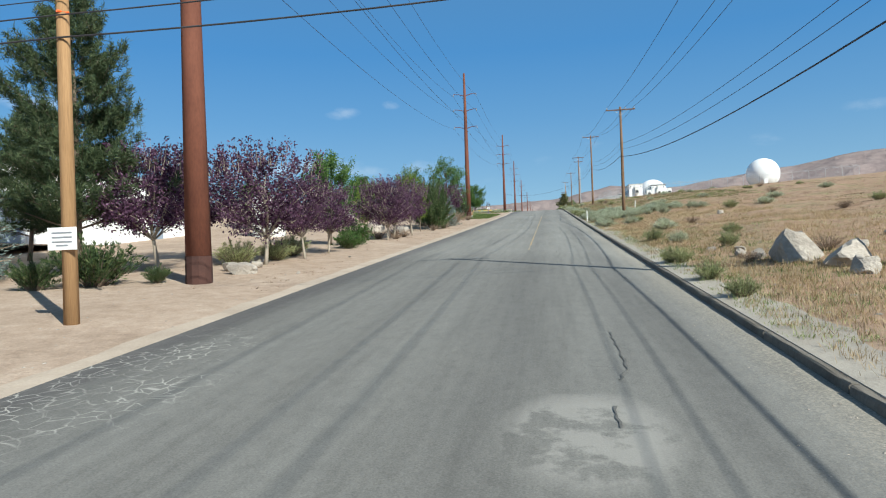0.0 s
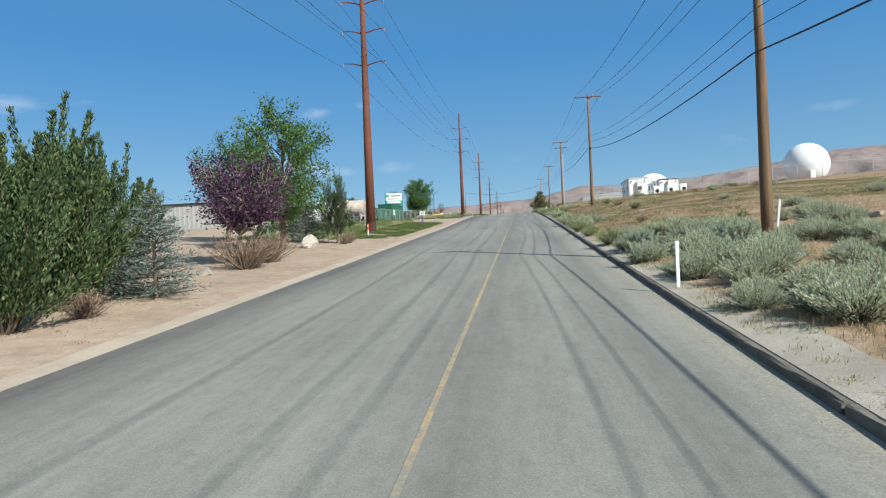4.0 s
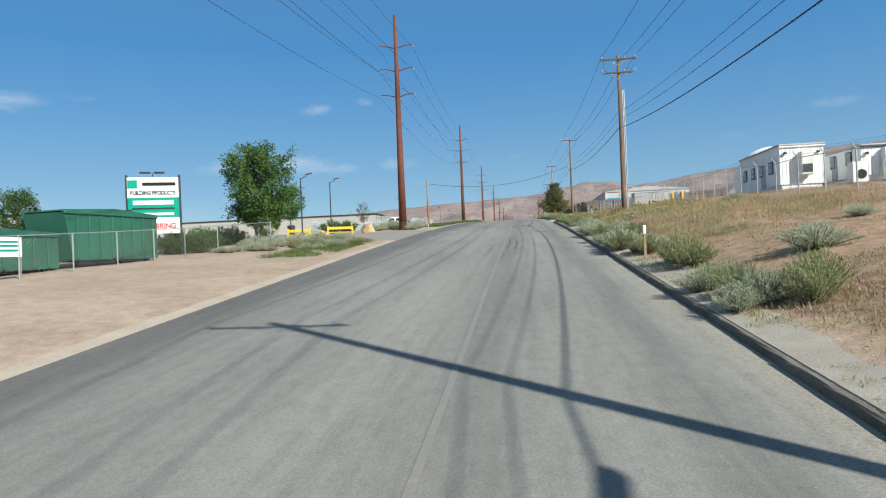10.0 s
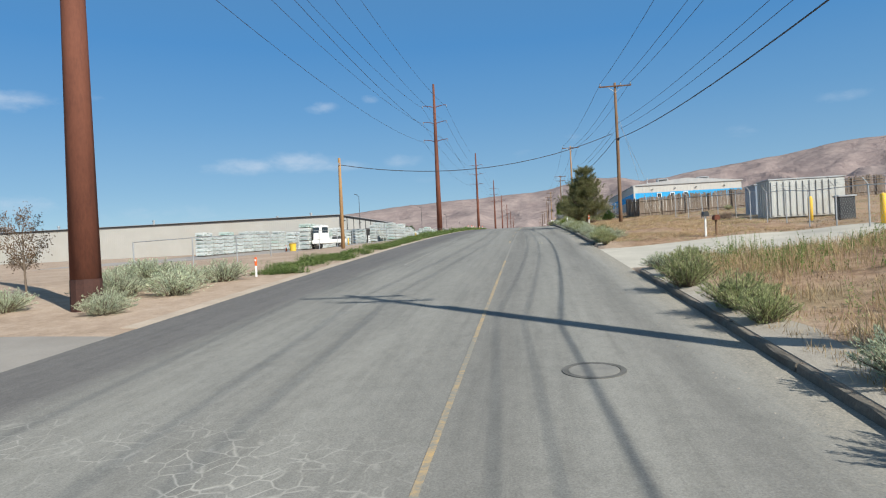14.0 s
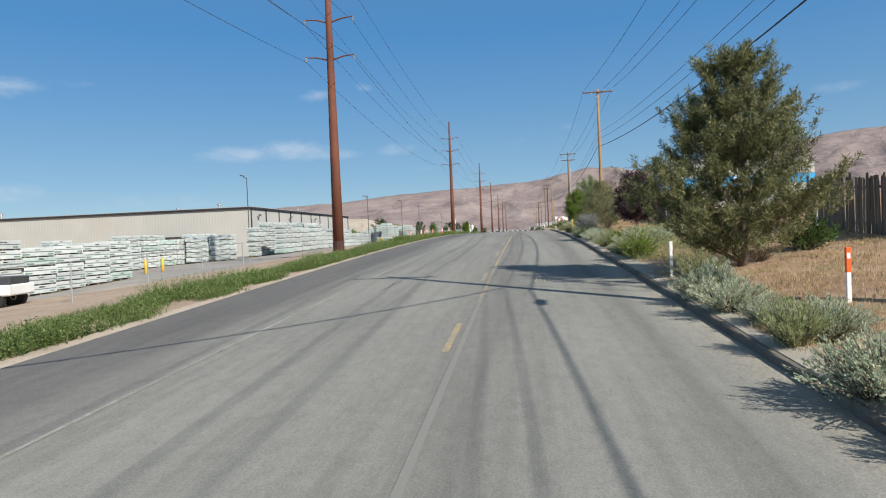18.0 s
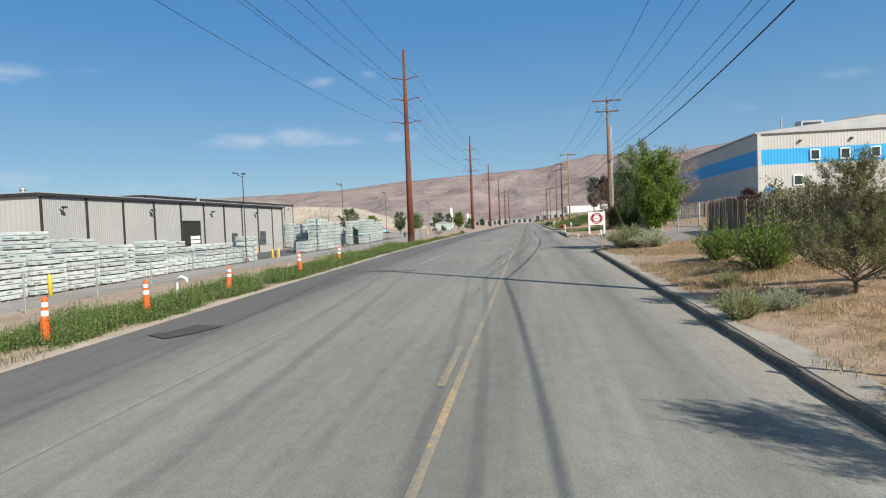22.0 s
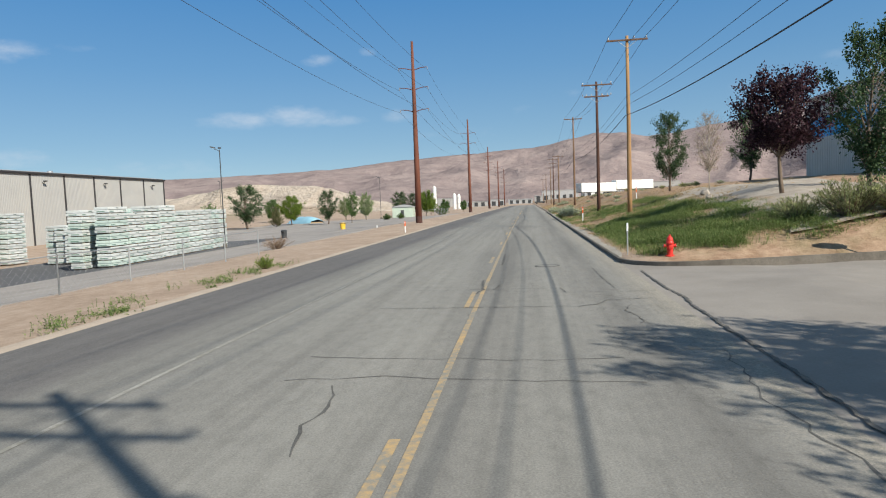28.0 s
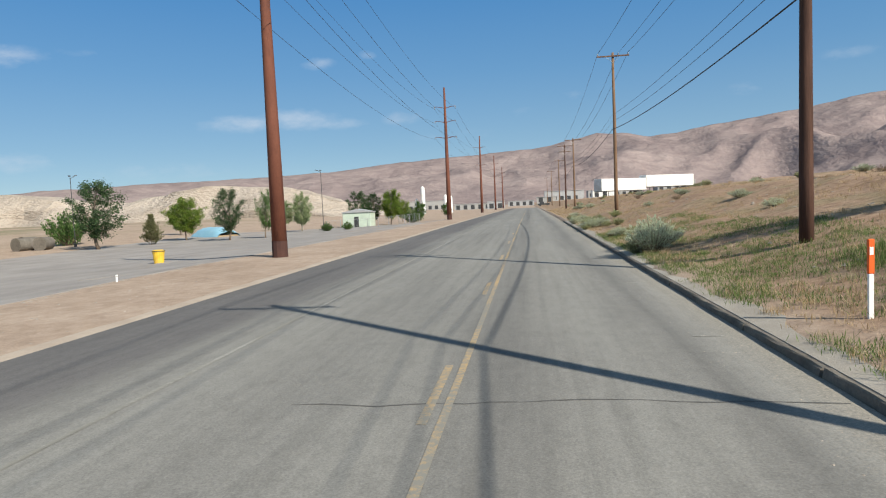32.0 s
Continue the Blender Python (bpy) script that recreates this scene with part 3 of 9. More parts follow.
    "brown_leaf": leafy("dried_leaves", (0.09, 0.055, 0.035), (0.2, 0.13, 0.08), (0.28, 0.2, 0.13), 0.25),
    "sage": leafy("sagebrush_leaves", (0.33, 0.37, 0.25), (0.53, 0.57, 0.41), (0.66, 0.67, 0.5), 0.42, 0.9),
    "sage_green": leafy("green_rabbitbrush", (0.2, 0.23, 0.1), (0.38, 0.41, 0.2), (0.53, 0.51, 0.3), 0.42, 0.85),
    "straw": leafy("dry_grass", (0.3, 0.21, 0.115), (0.5, 0.375, 0.22), (0.62, 0.5, 0.33), 0.35, 0.85),
    "weed": leafy("green_weeds", (0.09, 0.14, 0.04), (0.2, 0.275, 0.085), (0.36, 0.37, 0.17), 0.45, 0.75),
    "lavender": leafy("russian_sage_spikes", (0.22, 0.24, 0.21), (0.36, 0.37, 0.38), (0.5, 0.5, 0.54), 0.35, 0.85),
    "twig": leafy("dry_twigs", (0.17, 0.11, 0.075), (0.34, 0.24, 0.17), (0.46, 0.355, 0.27), 0.2, 0.9),
}
MAT["glass"].node_tree.nodes["Principled BSDF"].inputs["Base Color"].default_value = (0.03, 0.04, 0.05, 1)


# ---- mesh helpers ----
class Shape:
    """Collects vertices and faces, then links them as one mesh object."""

    def __init__(self):
        self.v, self.f = [], []

    def add(self, verts, faces, m=None):
        n = len(self.v)
        self.v += [tuple(m @ Vector(p)) for p in verts] if m else [tuple(p) for p in verts]
        self.f += [tuple(i + n for i in face) for face in faces]
        return self

    def box(self, c, s, rz=0.0, m=None):
        x, y, z = (q / 2 for q in s)
        vs = [(-x, -y, -z), (x, -y, -z), (x, y, -z), (-x, y, -z), (-x, -y, z), (x, -y, z), (x, y, z), (-x, y, z)]
        t = pose(*c, 0, 0, rz)
        return self.add(vs, [(0, 3, 2, 1), (4, 5, 6, 7), (0, 1, 5, 4), (1, 2, 6, 5), (2, 3, 7, 6), (3, 0, 4, 7)], m @ t if m else t)

    def block(self, c, s, b=0.02, rz=0.0, m=None):
        """A box with chamfered edges."""
        h = [q / 2 for q in s]
        b = min(b, *[q * 0.45 for q in h])
        idx, vs = {}, []
        for sx in (-1, 1):
            for sy in (-1, 1):
                for sz in (-1, 1):
                    sg = (sx, sy, sz)
                    for a in range(3):
                        idx[sg, a] = len(vs)
                        vs.append(tuple(sg[k] * (h[k] if k == a else h[k] - b) for k in range(3)))
        fs = []
        for a in range(3):
            p, q = [k for k in range(3) if k != a]
            for s1 in (-1, 1):
                ring = []
                for u, w in ((-1, -1), (1, -1), (1, 1), (-1, 1)):
                    sg = [0, 0, 0]
                    sg[a], sg[p], sg[q] = s1, u, w
                    ring.append(idx[tuple(sg), a])
                fs.append(ring)
        for a, p, q in ((0, 1, 2), (1, 2, 0), (0, 2, 1)):
            for s1 in (-1, 1):
                for s2 in (-1, 1):
                    ring = []
                    for w, axis in ((-1, a), (1, a), (1, p), (-1, p)):
                        sg = [0, 0, 0]
                        sg[a], sg[p], sg[q] = s1, s2, w
                        ring.append(idx[tuple(sg), axis])
                    fs.append(ring)
        for sx in (-1, 1):
            for sy in (-1, 1):
                for sz in (-1, 1):
                    fs.append([idx[(sx, sy, sz), a] for a in range(3)])
        out = []
        for face in fs:
            p0, p1, p2 = (Vector(vs[i]) for i in face[:3])
            mid = sum((Vector(vs[i]) for i in face), Vector()) / len(face)
            out.append(tuple(face) if (p1 - p0).cross(p2 - p0).dot(mid) > 0 else tuple(reversed(face)))
        t = pose(*c, 0, 0, rz)
        return self.add(vs, out, m @ t if m else t)

    def tube(self, pts, radii, n=8, caps=True):
        pts = [Vector(p) for p in pts]
        if isinstance(radii, (int, float)):
            radii = [radii] * len(pts)
        radii = [float(r) for r in radii]
        base, up = len(self.v), Vector((0, 0, 1))
        for i, p in enumerate(pts):
            d = (pts[min(i + 1, len(pts) - 1)] - pts[max(i - 1, 0)]).normalized()
            a = d.cross(up if abs(d.z) < 0.95 else Vector((1, 0, 0))).normalized()
            b = d.cross(a)
            for k in range(n):
                t = 2 * math.pi * k / n
                self.v.append(tuple(p + radii[i] * (math.cos(t) * a + math.sin(t) * b)))
        for i in range(len(pts) - 1):
            for k in range(n):
                a, b = base + i * n + k, base + i * n + (k + 1) % n
                self.f.append((a, b, b + n, a + n))
        if caps:
            self.f.append(tuple(base + n - 1 - k for k in range(n)))
            self.f.append(tuple(base + (len(pts) - 1) * n + k for k in range(n)))
        return self

    def lathe(self, profile, c=(0, 0, 0), n=16, m=None):
        vs, fs = [], []
        for r, z in profile:
            vs += [(c[0] + r * math.cos(2 * math.pi * k / n), c[1] + r * math.sin(2 * math.pi * k / n), c[2] + z) for k in range(n)]
        for i in range(len(profile) - 1):
            for k in range(n):
                a, b = i * n + k, i * n + (k + 1) % n
                fs.append((a, b, b + n, a + n))
        fs.append(tuple(n - 1 - k for k in range(n)))
        fs.append(tuple((len(profile) - 1) * n + k for k in range(n)))
        return self.add(vs, fs, m)

    def prism(self, outline, y0, y1, m=None):
        """An x-z outline drawn out along y."""
        n = len(outline)
        vs = [(x, y0, z) for x, z in outline] + [(x, y1, z) for x, z in outline]
        fs = [(k, (k + 1) % n, n + (k + 1) % n, n + k) for k in range(n)] + [tuple(range(n - 1, -1, -1)), tuple(range(n, 2 * n))]
        return self.add(vs, fs, m)

    def mesh(self, name, mat, smooth=False):
        me = bpy.data.meshes.new(name)
        me.from_pydata(self.v, [], self.f)
        me.materials.append(MAT[mat])
        if smooth:
            me.polygons.foreach_set("use_smooth", [True] * len(me.polygons))
        me.update()
        return me

    def make(self, name, mat, parent=None, label="", smooth=False, **tags):
        ob = new(name, self.mesh(name, mat, smooth))
        if parent:
            ob.parent = parent
        return tagged(ob, label, **tags)


def thing(name, loc, label, category, group="", rz=0.0, kind=""):
    ob = new(name)
    ob.empty_display_size = 0.3
    ob.matrix_basis = pose(*loc, 0, 0, rz)
    return tagged(ob, label, category, group, kind)


def quad_mesh(name, quads, mat):
    """A mesh of loose quads from an array of shape (n, 4, 3)."""
    n = len(quads)
    me = bpy.data.meshes.new(name)
    me.vertices.add(4 * n)
    me.vertices.foreach_set("co", np.ascontiguousarray(quads, dtype=np.float32).ravel())
    me.loops.add(4 * n)
    me.loops.foreach_set("vertex_index", np.arange(4 * n, dtype=np.int32))
    me.polygons.add(n)
    me.polygons.foreach_set("loop_start", np.arange(0, 4 * n, 4, dtype=np.int32))
    me.polygons.foreach_set("loop_total", np.full(n, 4, dtype=np.int32))
    me.materials.append(MAT[mat])
    me.update(calc_edges=True)
    return me


# ---- the lie of the land ----
ROAD_Y = np.arange(-40, 561, 20.0)
ROAD_Z = np.array([-3.19, -1.59, 0.0, 1.56, 3.08, 4.64, 6.24, 7.84, 9.37, 10.88, 12.35, 13.63, 14.86, 15.95, 16.87, 17.68, 18.25, 18.59, 18.79, 18.85,
                   18.93, 18.97, 18.98, 19.01, 19.05, 19.1, 19.13, 19.14, 19.14, 19.14, 19.14])
FAR_Y = [-4000, -400, -120]
ZY = np.concatenate([FAR_Y, ROAD_Y, [900, 6000]])
ZZ = np.concatenate([[-16, -14, -8.5], ROAD_Z, [19.1, 19.0]])
# smooth road profile
_fy = np.arange(-120, 600, 2.0)
_fz = np.interp(_fy, ZY, ZZ)
for _ in range(3):
    _fz = np.convolve(np.pad(_fz, 4, mode="edge"), np.ones(9) / 9, mode="valid")
    _fz[:6], _fz[-6:] = np.interp(_fy[:6], ZY, ZZ), np.interp(_fy[-6:], ZY, ZZ)
PY = np.concatenate([[-4000, -400], _fy, [900, 6000]])
PZ = np.concatenate([[-16, -14], _fz, [19.1, 19.0]])


def road_z(y):
    return np.interp(y, PY, PZ)


def left_edge(y):
    return np.interp(y, [0, 105, 131, 178, 300, 430], [-7.6, -7.5, -8.2, -9.2, -9.0, -9.7])


# gaps in the right-hand kerb, where driveways leave the road
DRIVES = [(191.0, 200.8), (310.5, 331.5), (352.0, 374.0)]


def at_drive(y):
    k = np.zeros_like(np.asarray(y, float))
    for a, b in DRIVES:
        k = np.maximum(k, np.clip(np.minimum(y - a + 1.0, b + 1.0 - y), 0, 1))
    return k


RIGHT = [  # distance right of the path, then heights over the road along y
    (8.0, [0, 61, 90, 115, 171, 184, 193, 201, 228, 262, 288, 308, 322, 334, 346, 360, 370, 401, 418, 463, 520], [0.5, 0.55, 0.9, 1.15, 1.0, 0.7, 0.25, 0.3, 0.5, 0.7, 0.6, 0.4, 0.15, 0.25, 0.3, 0.4, 0.6, 1.15, 1.1, 1.2, 0.9]),
    (15.0, [0, 60, 115, 171, 184, 195, 216, 228, 262, 310, 325, 345, 360, 375, 395, 418, 463, 560], [1.0, 1.3, 2.1, 1.9, 1.3, 0.6, 0.55, 0.8, 1.0, 0.8, 0.5, 0.8, 1.0, 1.6, 2.8, 2.9, 3.0, 2.6]),
    (30.0, [0, 60, 115, 171, 180, 195, 218, 228, 262, 340, 371, 400, 463, 580], [2.0, 2.6, 3.1, 2.5, 2.3, 1.1, 0.9, 1.3, 1.8, 2.2, 2.6, 3.6, 4.0, 3.4]),
    (60.0, [0, 115, 180, 228, 340, 420, 580], [4.0, 4.6, 3.4, 3.0, 3.2, 4.6, 4.5]),
    (110.0, [0, 115, 200, 340, 580], [7.5, 8.5, 8.0, 7.0, 7.0]),
    (400.0, [0, 600], [20.0, 14.0]), (1500.0, [0, 1000], [26.0, 22.0]), (5000.0, [0, 1000], [30.0, 30.0])]
LEFT = [  # distance left of the path
    (17.0, [0, 90, 131, 150, 178, 195, 220, 253, 300, 340, 380, 433, 520], [0.4, 0.35, 0.45, 0.05, 0.1, 0.0, -0.3, -0.7, -0.5, -0.7, -0.4, -0.1, -0.2]),
    (25.0, [0, 40, 60, 85, 100, 131, 150, 180, 220, 253, 300, 340, 370, 420, 450, 520], [0.5, 0.7, 1.2, 0.6, 0.5, 0.6, 0.05, 0.2, -0.6, -1.4, -1.0, -1.2, -1.3, -1.0, -0.7, -0.8]),
    (36.0, [0, 42, 58, 75, 95, 131, 150, 180, 250, 340, 400, 450, 520], [0.6, 1.0, 3.4, 3.0, 0.8, 0.7, 0.1, -0.2, -1.6, -2.0, -1.9, -1.3, -1.0]),
    (55.0, [0, 40, 60, 90, 131, 150, 180, 250, 340, 400, 450, 520], [0.6, 1.0, 2.6, 1.0, 0.6, 0.1, -0.5, -1.8, -2.7, -2.5, -1.8, -1.2]),
    (130.0, [0, 100, 180, 340, 450, 560, 700], [1.0, 0.5, -1.0, -3.0, -2.0, 0.5, 1.0]),
    (500.0, [0, 300, 700], [2.0, 0.0, 2.0]), (1500.0, [0, 300], [10.0, 5.0]), (5000.0, [0, 300], [30.0, 25.0])]


def ground_z(x, y):
    """Height of the ground; x and y may be arrays."""
    x, y = np.broadcast_arrays(np.asarray(x, float), np.asarray(y, float))
    z = road_z(y)
    out = np.full(x.shape, -0.07)
    le = left_edge(y)
    d = at_drive(y)
    px, pr = np.full(x.shape, 3.38), np.full(x.shape, -0.07)
    for i, (ax, ys, rs) in enumerate([(3.46, [0], [0.11]), (5.2, [0], [0.2])] + RIGHT):
        r = np.interp(y, ys, rs)
        if i == 1:
            r = 0.15 + 0.18 * np.interp(y, RIGHT[0][1], RIGHT[0][2])
        if i < 2:
            r = r * (1 - d) + (-0.066 + 0.03 * i) * d
        elif ax < 20:
            level = np.clip(np.minimum(y - 350.0, 375.4 - y) / 1.6, 0, 1)
            r = r * (1 - level) + (-0.02 + 0.008 * ax) * level
        k = (x >= px) & (x < ax)
        t = (x - px) / (ax - px + 1e-9)
        out = np.where(k, pr + (r - pr) * t, out)
        px, pr = np.full(x.shape, ax), r
    out = np.where(x >= px, pr, out)
    px, pr = le + 0.3, np.full(x.shape, -0.07)
    for i, (ax, ys, rs) in enumerate([(None, None, None), (None, None, None)] + LEFT):
        a = (le - 0.25, le - 3.2)[i] if i < 2 else np.full(x.shape, -ax)
        r = np.full(x.shape, (-0.015, 0.06)[i]) if i < 2 else np.interp(y, ys, rs)
        if i == 1:
            r = 0.4 * np.interp(y, LEFT[0][1], LEFT[0][2])
        k = (x <= px) & (x > a)
        t = (px - x) / (px - a + 1e-9)
        out = np.where(k, pr + (r - pr) * t, out)
        px, pr = a, r
    out = np.where(x <= px, pr, out)
    # hummocks off the road
    off = np.clip(np.maximum(x - 4.5, le - 2.5 - x) / 5.0, 0, 1)
    hum = 0.10 * np.sin(x * 0.9 + 1.7 * np.sin(y * 0.21)) * np.sin(y * 0.6 + 1.3 * np.sin(x * 0.31)) + 0.12 * np.sin(x * 0.27 + 2) * np.sin(y * 0.19 + x * 0.1)
    right_only = np.where(x > 0, 1.0, 0.25)
    return z + out + off * hum * right_only


def gz(x, y):
    return float(ground_z(x, y))


def build_ground():
    xs = np.concatenate([[-5000, -3500, -2200, -1500, -1000, -700, -500, -350, -250, -190], np.arange(-150, -60, 10), np.arange(-60, -24, 3.0), np.arange(-24, -6.9, 0.7), [-6, -3, 0, 3.0, 3.38, 3.46],
                         np.arange(3.9, 16, 0.55), np.arange(16, 34, 1.2), np.arange(36, 80, 4.0), np.arange(85, 160, 12), [180, 230, 300, 400, 550, 800, 1100, 1500, 2200, 3500, 5000]])
    ys = np.concatenate([[-4000, -2500, -1500, -900, -500, -300, -200, -140, -100, -80, -60], np.arange(-45, 480, 1.5), np.arange(480, 700, 6.0), [720, 760, 820, 900, 1000, 1200, 1500, 2000, 2600, 3400, 4300, 5000]])
    gx, gy = np.meshgrid(xs, ys)
    # the sheet's own left columns follow the bend of the asphalt
    gz_ = ground_z(gx, gy)
    nx, ny = len(xs), len(ys)
    co = np.stack([gx, gy, gz_], -1).reshape(-1, 3)
    i = (np.arange(ny - 1)[:, None] * nx + np.arange(nx - 1)[None]).ravel()
    me = bpy.data.meshes.new("ground")
    me.from_pydata(co.tolist(), [], np.stack([i, i + 1, i + nx + 1, i + nx], 1).tolist())
    me.materials.append(MAT["ground"])
    me.polygons.foreach_set("use_smooth", [True] * len(me.polygons))
    tagged(new("ground", me), "dry sandy desert ground with scrub and straw-coloured grass", "ground", kind="structure")


def sheet(name, x0, x1, y0, y1, dz, mat, label, nx=6, step=2.0, ragged=0.0, kind="structure", category="pavement", parent=None, flat=None, flush=False):
    """A thin paved or sandy layer that follows the ground, dz above it; x0 and x1 may be functions of y."""
    ys = np.arange(y0, y1 + 0.01, (y1 - y0) / max(1, round((y1 - y0) / step)))
    vs, fs = [], []
    for y in ys:
        a = x0(y) if callable(x0) else x0
        b = x1(y) if callable(x1) else x1
        if ragged:
            if not flush:
                a += ragged * noise.noise((3.1, y * 0.7, 1.0)) + 0.5 * ragged * noise.noise((3.1, y * 3.1, 1.0))
            b += ragged * noise.noise((9.7, y * 0.7, 5.0)) + 0.5 * ragged * noise.noise((9.7, y * 3.1, 5.0))
        for k in range(nx + 1):
            x = a + (b - a) * k / nx
            z = (float(road_z(y)) if flat else gz(x, y)) + dz
            vs.append((x, y, z))
    n, m = nx + 1, len(ys)
    for j in range(m - 1):
        for k in range(nx):
            fs.append((j * n + k, j * n + k + 1, (j + 1) * n + k + 1, (j + 1) * n + k))
    # skirt, so that the layer has an edge
    ring = [k for k in range(n)] + [j * n + n - 1 for j in range(1, m)] + [(m - 1) * n + k for k in range(n - 2, -1, -1)] + [j * n for j in range(m - 2, 0, -1)]
    base = len(vs)
    vs += [(vs[i][0], vs[i][1], vs[i][2] - max(0.03, dz + 0.02)) for i in ring]
    for q in range(len(ring)):
        p = (q + 1) % len(ring)
        fs.append((ring[p], ring[q], base + q, base + p))
    s = Shape()
    s.v, s.f = vs, fs
    return s.make(name, mat, parent, label, smooth=False, category=category if not parent else "", kind=kind if not parent else "")


build_ground()
road = sheet("road", lambda y: float(left_edge(y)), 3.34, -60, 700, 0.0, "road", "worn grey asphalt road with faded lines and cracks", nx=10, step=4.0, flat=True, category="road")
sheet("road_edge", lambda y: float(left_edge(y)) - 0.55, lambda y: float(left_edge(y)) + 0.04, -40, 160.5, 0.018, "sand", "pale sand drifted along the asphalt edge", nx=3, step=0.8, ragged=0.16, category="sand")
sheet("road_edge", lambda y: float(left_edge(y)) - 0.5, lambda y: float(left_edge(y)) + 0.04, 182, 600, 0.018, "sand", "pale sand drifted along the asphalt edge", nx=3, step=0.8, ragged=0.16, category="sand")


def build_kerb():
    root = thing("kerb", (3.4, 0, 0), "weathered concrete kerb along the road, chipped and dusty", "kerb", kind="structure")
    prof = [(-0.06, -0.12), (0.075, -0.12), (0.075, 0.11), (0.04, 0.125), (-0.025, 0.13), (-0.05, 0.112), (-0.06, 0.0)]
    meshes = {}
    y, k = -42.0, 0
    rnd = random.Random(4)
    while y < 470:
        ln = 3.0
        mid = y + ln / 2
        if not any(a - 0.8 < mid < b + 1.9 for a, b in DRIVES):
            key = rnd.randrange(5)
            if key not in meshes:
                s = Shape()
                rings, n = 9, len(prof)
                r2 = random.Random(key)
                for i in range(rings):
                    yy = -ln / 2 + 0.02 + (ln - 0.04) * i / (rings - 1)
                    for px, pz in prof:
                        chip = 0.014 if pz > 0.1 else 0.007
                        s.v.append((px + r2.uniform(-chip, chip), yy, pz + r2.uniform(-chip, chip * 0.5)))
                for i in range(rings - 1):
                    for q in range(n):
                        a, b = i * n + q, i * n + (q + 1) % n
                        s.f.append((a, b, b + n, a + n))
                s.f += [tuple(range(n - 1, -1, -1)), tuple((rings - 1) * n + q for q in range(n))]
                meshes[key] = s.mesh("kerb_stone", "kerb")
            ob = new("kerb_stone", meshes[key])
            ob.parent = root
            slope = math.degrees(math.atan2(float(road_z(y + ln) - road_z(y)), ln))
            ob.matrix_basis = pose(rnd.uniform(-0.015, 0.015), mid, float(road_z(mid)), slope, 0, rnd.uniform(-0.3, 0.3))
        y += ln
    # kerb returns round the driveway corners
    for cy, sgn, r, mat in ((309.0, 1, 0.9, "kerb"), (375.0, -1, 2.6, "kerb")):
        s = Shape()
        pts = []
        for i in range(13):
            t = math.pi / 2 * i / 12
            pts.append((3.4 + r - r * math.cos(t), cy + sgn * r * math.sin(t)))
        pts += [(3.4 + r + q, cy + sgn * r) for q in ((1.5, 3.0, 5.0, 7.5, 10.0) if sgn < 0 else (0.8,))]
        n = 4
        for i, (px, py) in enumerate(pts):
            qx, qy = pts[min(i + 1, len(pts) - 1)]
            ox, oy = pts[max(i - 1, 0)]
            d = Vector((qx - ox, qy - oy, 0)).normalized()
            nrm = Vector((d.y, -d.x, 0)) * 0.07
            z = max(float(road_z(py)) + 0.03 * max(0, px - 4), 0)
            for o, h in ((-1, -0.15), (-1, 0.135), (1, 0.135), (1, -0.15)):
                s.v.append((px - 3.4 + o * nrm.x, py + o * nrm.y, z + h))
        for i in range(len(pts) - 1):
            for q in range(n):
                a, b = i * n + q, i * n + (q + 1) % n
                s.f.append((a, a + n, b + n, b))
        s.f += [(0, 1, 2, 3), tuple(len(s.v) - 1 - q for q in range(4))]
        s.make("kerb_return", mat, root)
    return root


def build_hills():
    az_t = [-90, -60, -48, -42.2, -38.6, -34.3, -29.3, -24.4, -16.7, -11.7, -6.7, -1.7, 0.5, 3.3, 5.7, 7.6, 9.9, 12.6, 16.4, 20.1, 23.8, 26.8, 33, 42, 55, 75, 90]
    el_t = [1.5, 1.8, 2.0, 2.1, 2.4, 2.75, 2.85, 3.05, 3.4, 3.9, 4.2, 4.45, 4.6, 5.1, 5.55, 5.48, 5.0, 5.3, 5.75, 6.1, 6.6, 6.8, 7.0, 6.6, 6.2, 5.0, 4.0]
    cx, cy, cz = 0.0, 220.0, 16.0
    # rows: share of the ridge's height and distance
    azs = np.arange(-90, 90.01, 0.3)
    rads = np.concatenate([np.linspace(2300, 4300, 44), [4420, 4600]])
    vs = []
    for r in rads:
        for a in azs:
            el = float(np.interp(a, az_t, el_t)) + 0.16 * noise.noise((a * 0.22, 0.0, 1.0)) + 0.07 * noise.noise((a * 0.8, 0.0, 6.0))
            top = math.tan(radians(el)) * 4250
            u = (r - 2300) / 1950
            x, y = cx + r * math.sin(radians(a)), cy + r * math.cos(radians(a))
            p = (x * 0.0011, y * 0.0011, 0.3)
            spur = 1 - abs(noise.noise(p)) * 2.2
            spur2 = 1 - abs(noise.noise((x * 0.0034, y * 0.0034, 4.0))) * 2.0
            if u <= 1.0:
                foot = max(0.0, min(1.0, u * 1.02)) ** 1.35
                env = 4 * u * (1 - u)
                h = top * (foot + env * (0.22 * (spur - 0.5) + 0.13 * (spur2 - 0.5)))
                # keep below the ridge line seen from the road
                h = min(h, top * r / 4250 * 0.985)
                h += 3.0 * noise.noise((x * 0.012, y * 0.012, 2.0)) * u
            else:
                h = top * (1 - (u - 1) * 2.0)
            vs.append((x, y, cz + max(h, -4)))
    n = len(azs)
    fs = [(j * n + i, j * n + i + 1, (j + 1) * n + i + 1, (j + 1) * n + i) for j in range(len(rads) - 1) for i in range(n - 1)]
    s = Shape()
    s.v, s.f = vs, fs
    s.make("backdrop_hills", "hill", label="bare pinkish brown desert hills along the horizon, paled for haze", smooth=True, category="hills", kind="structure")


build_kerb()
build_hills()

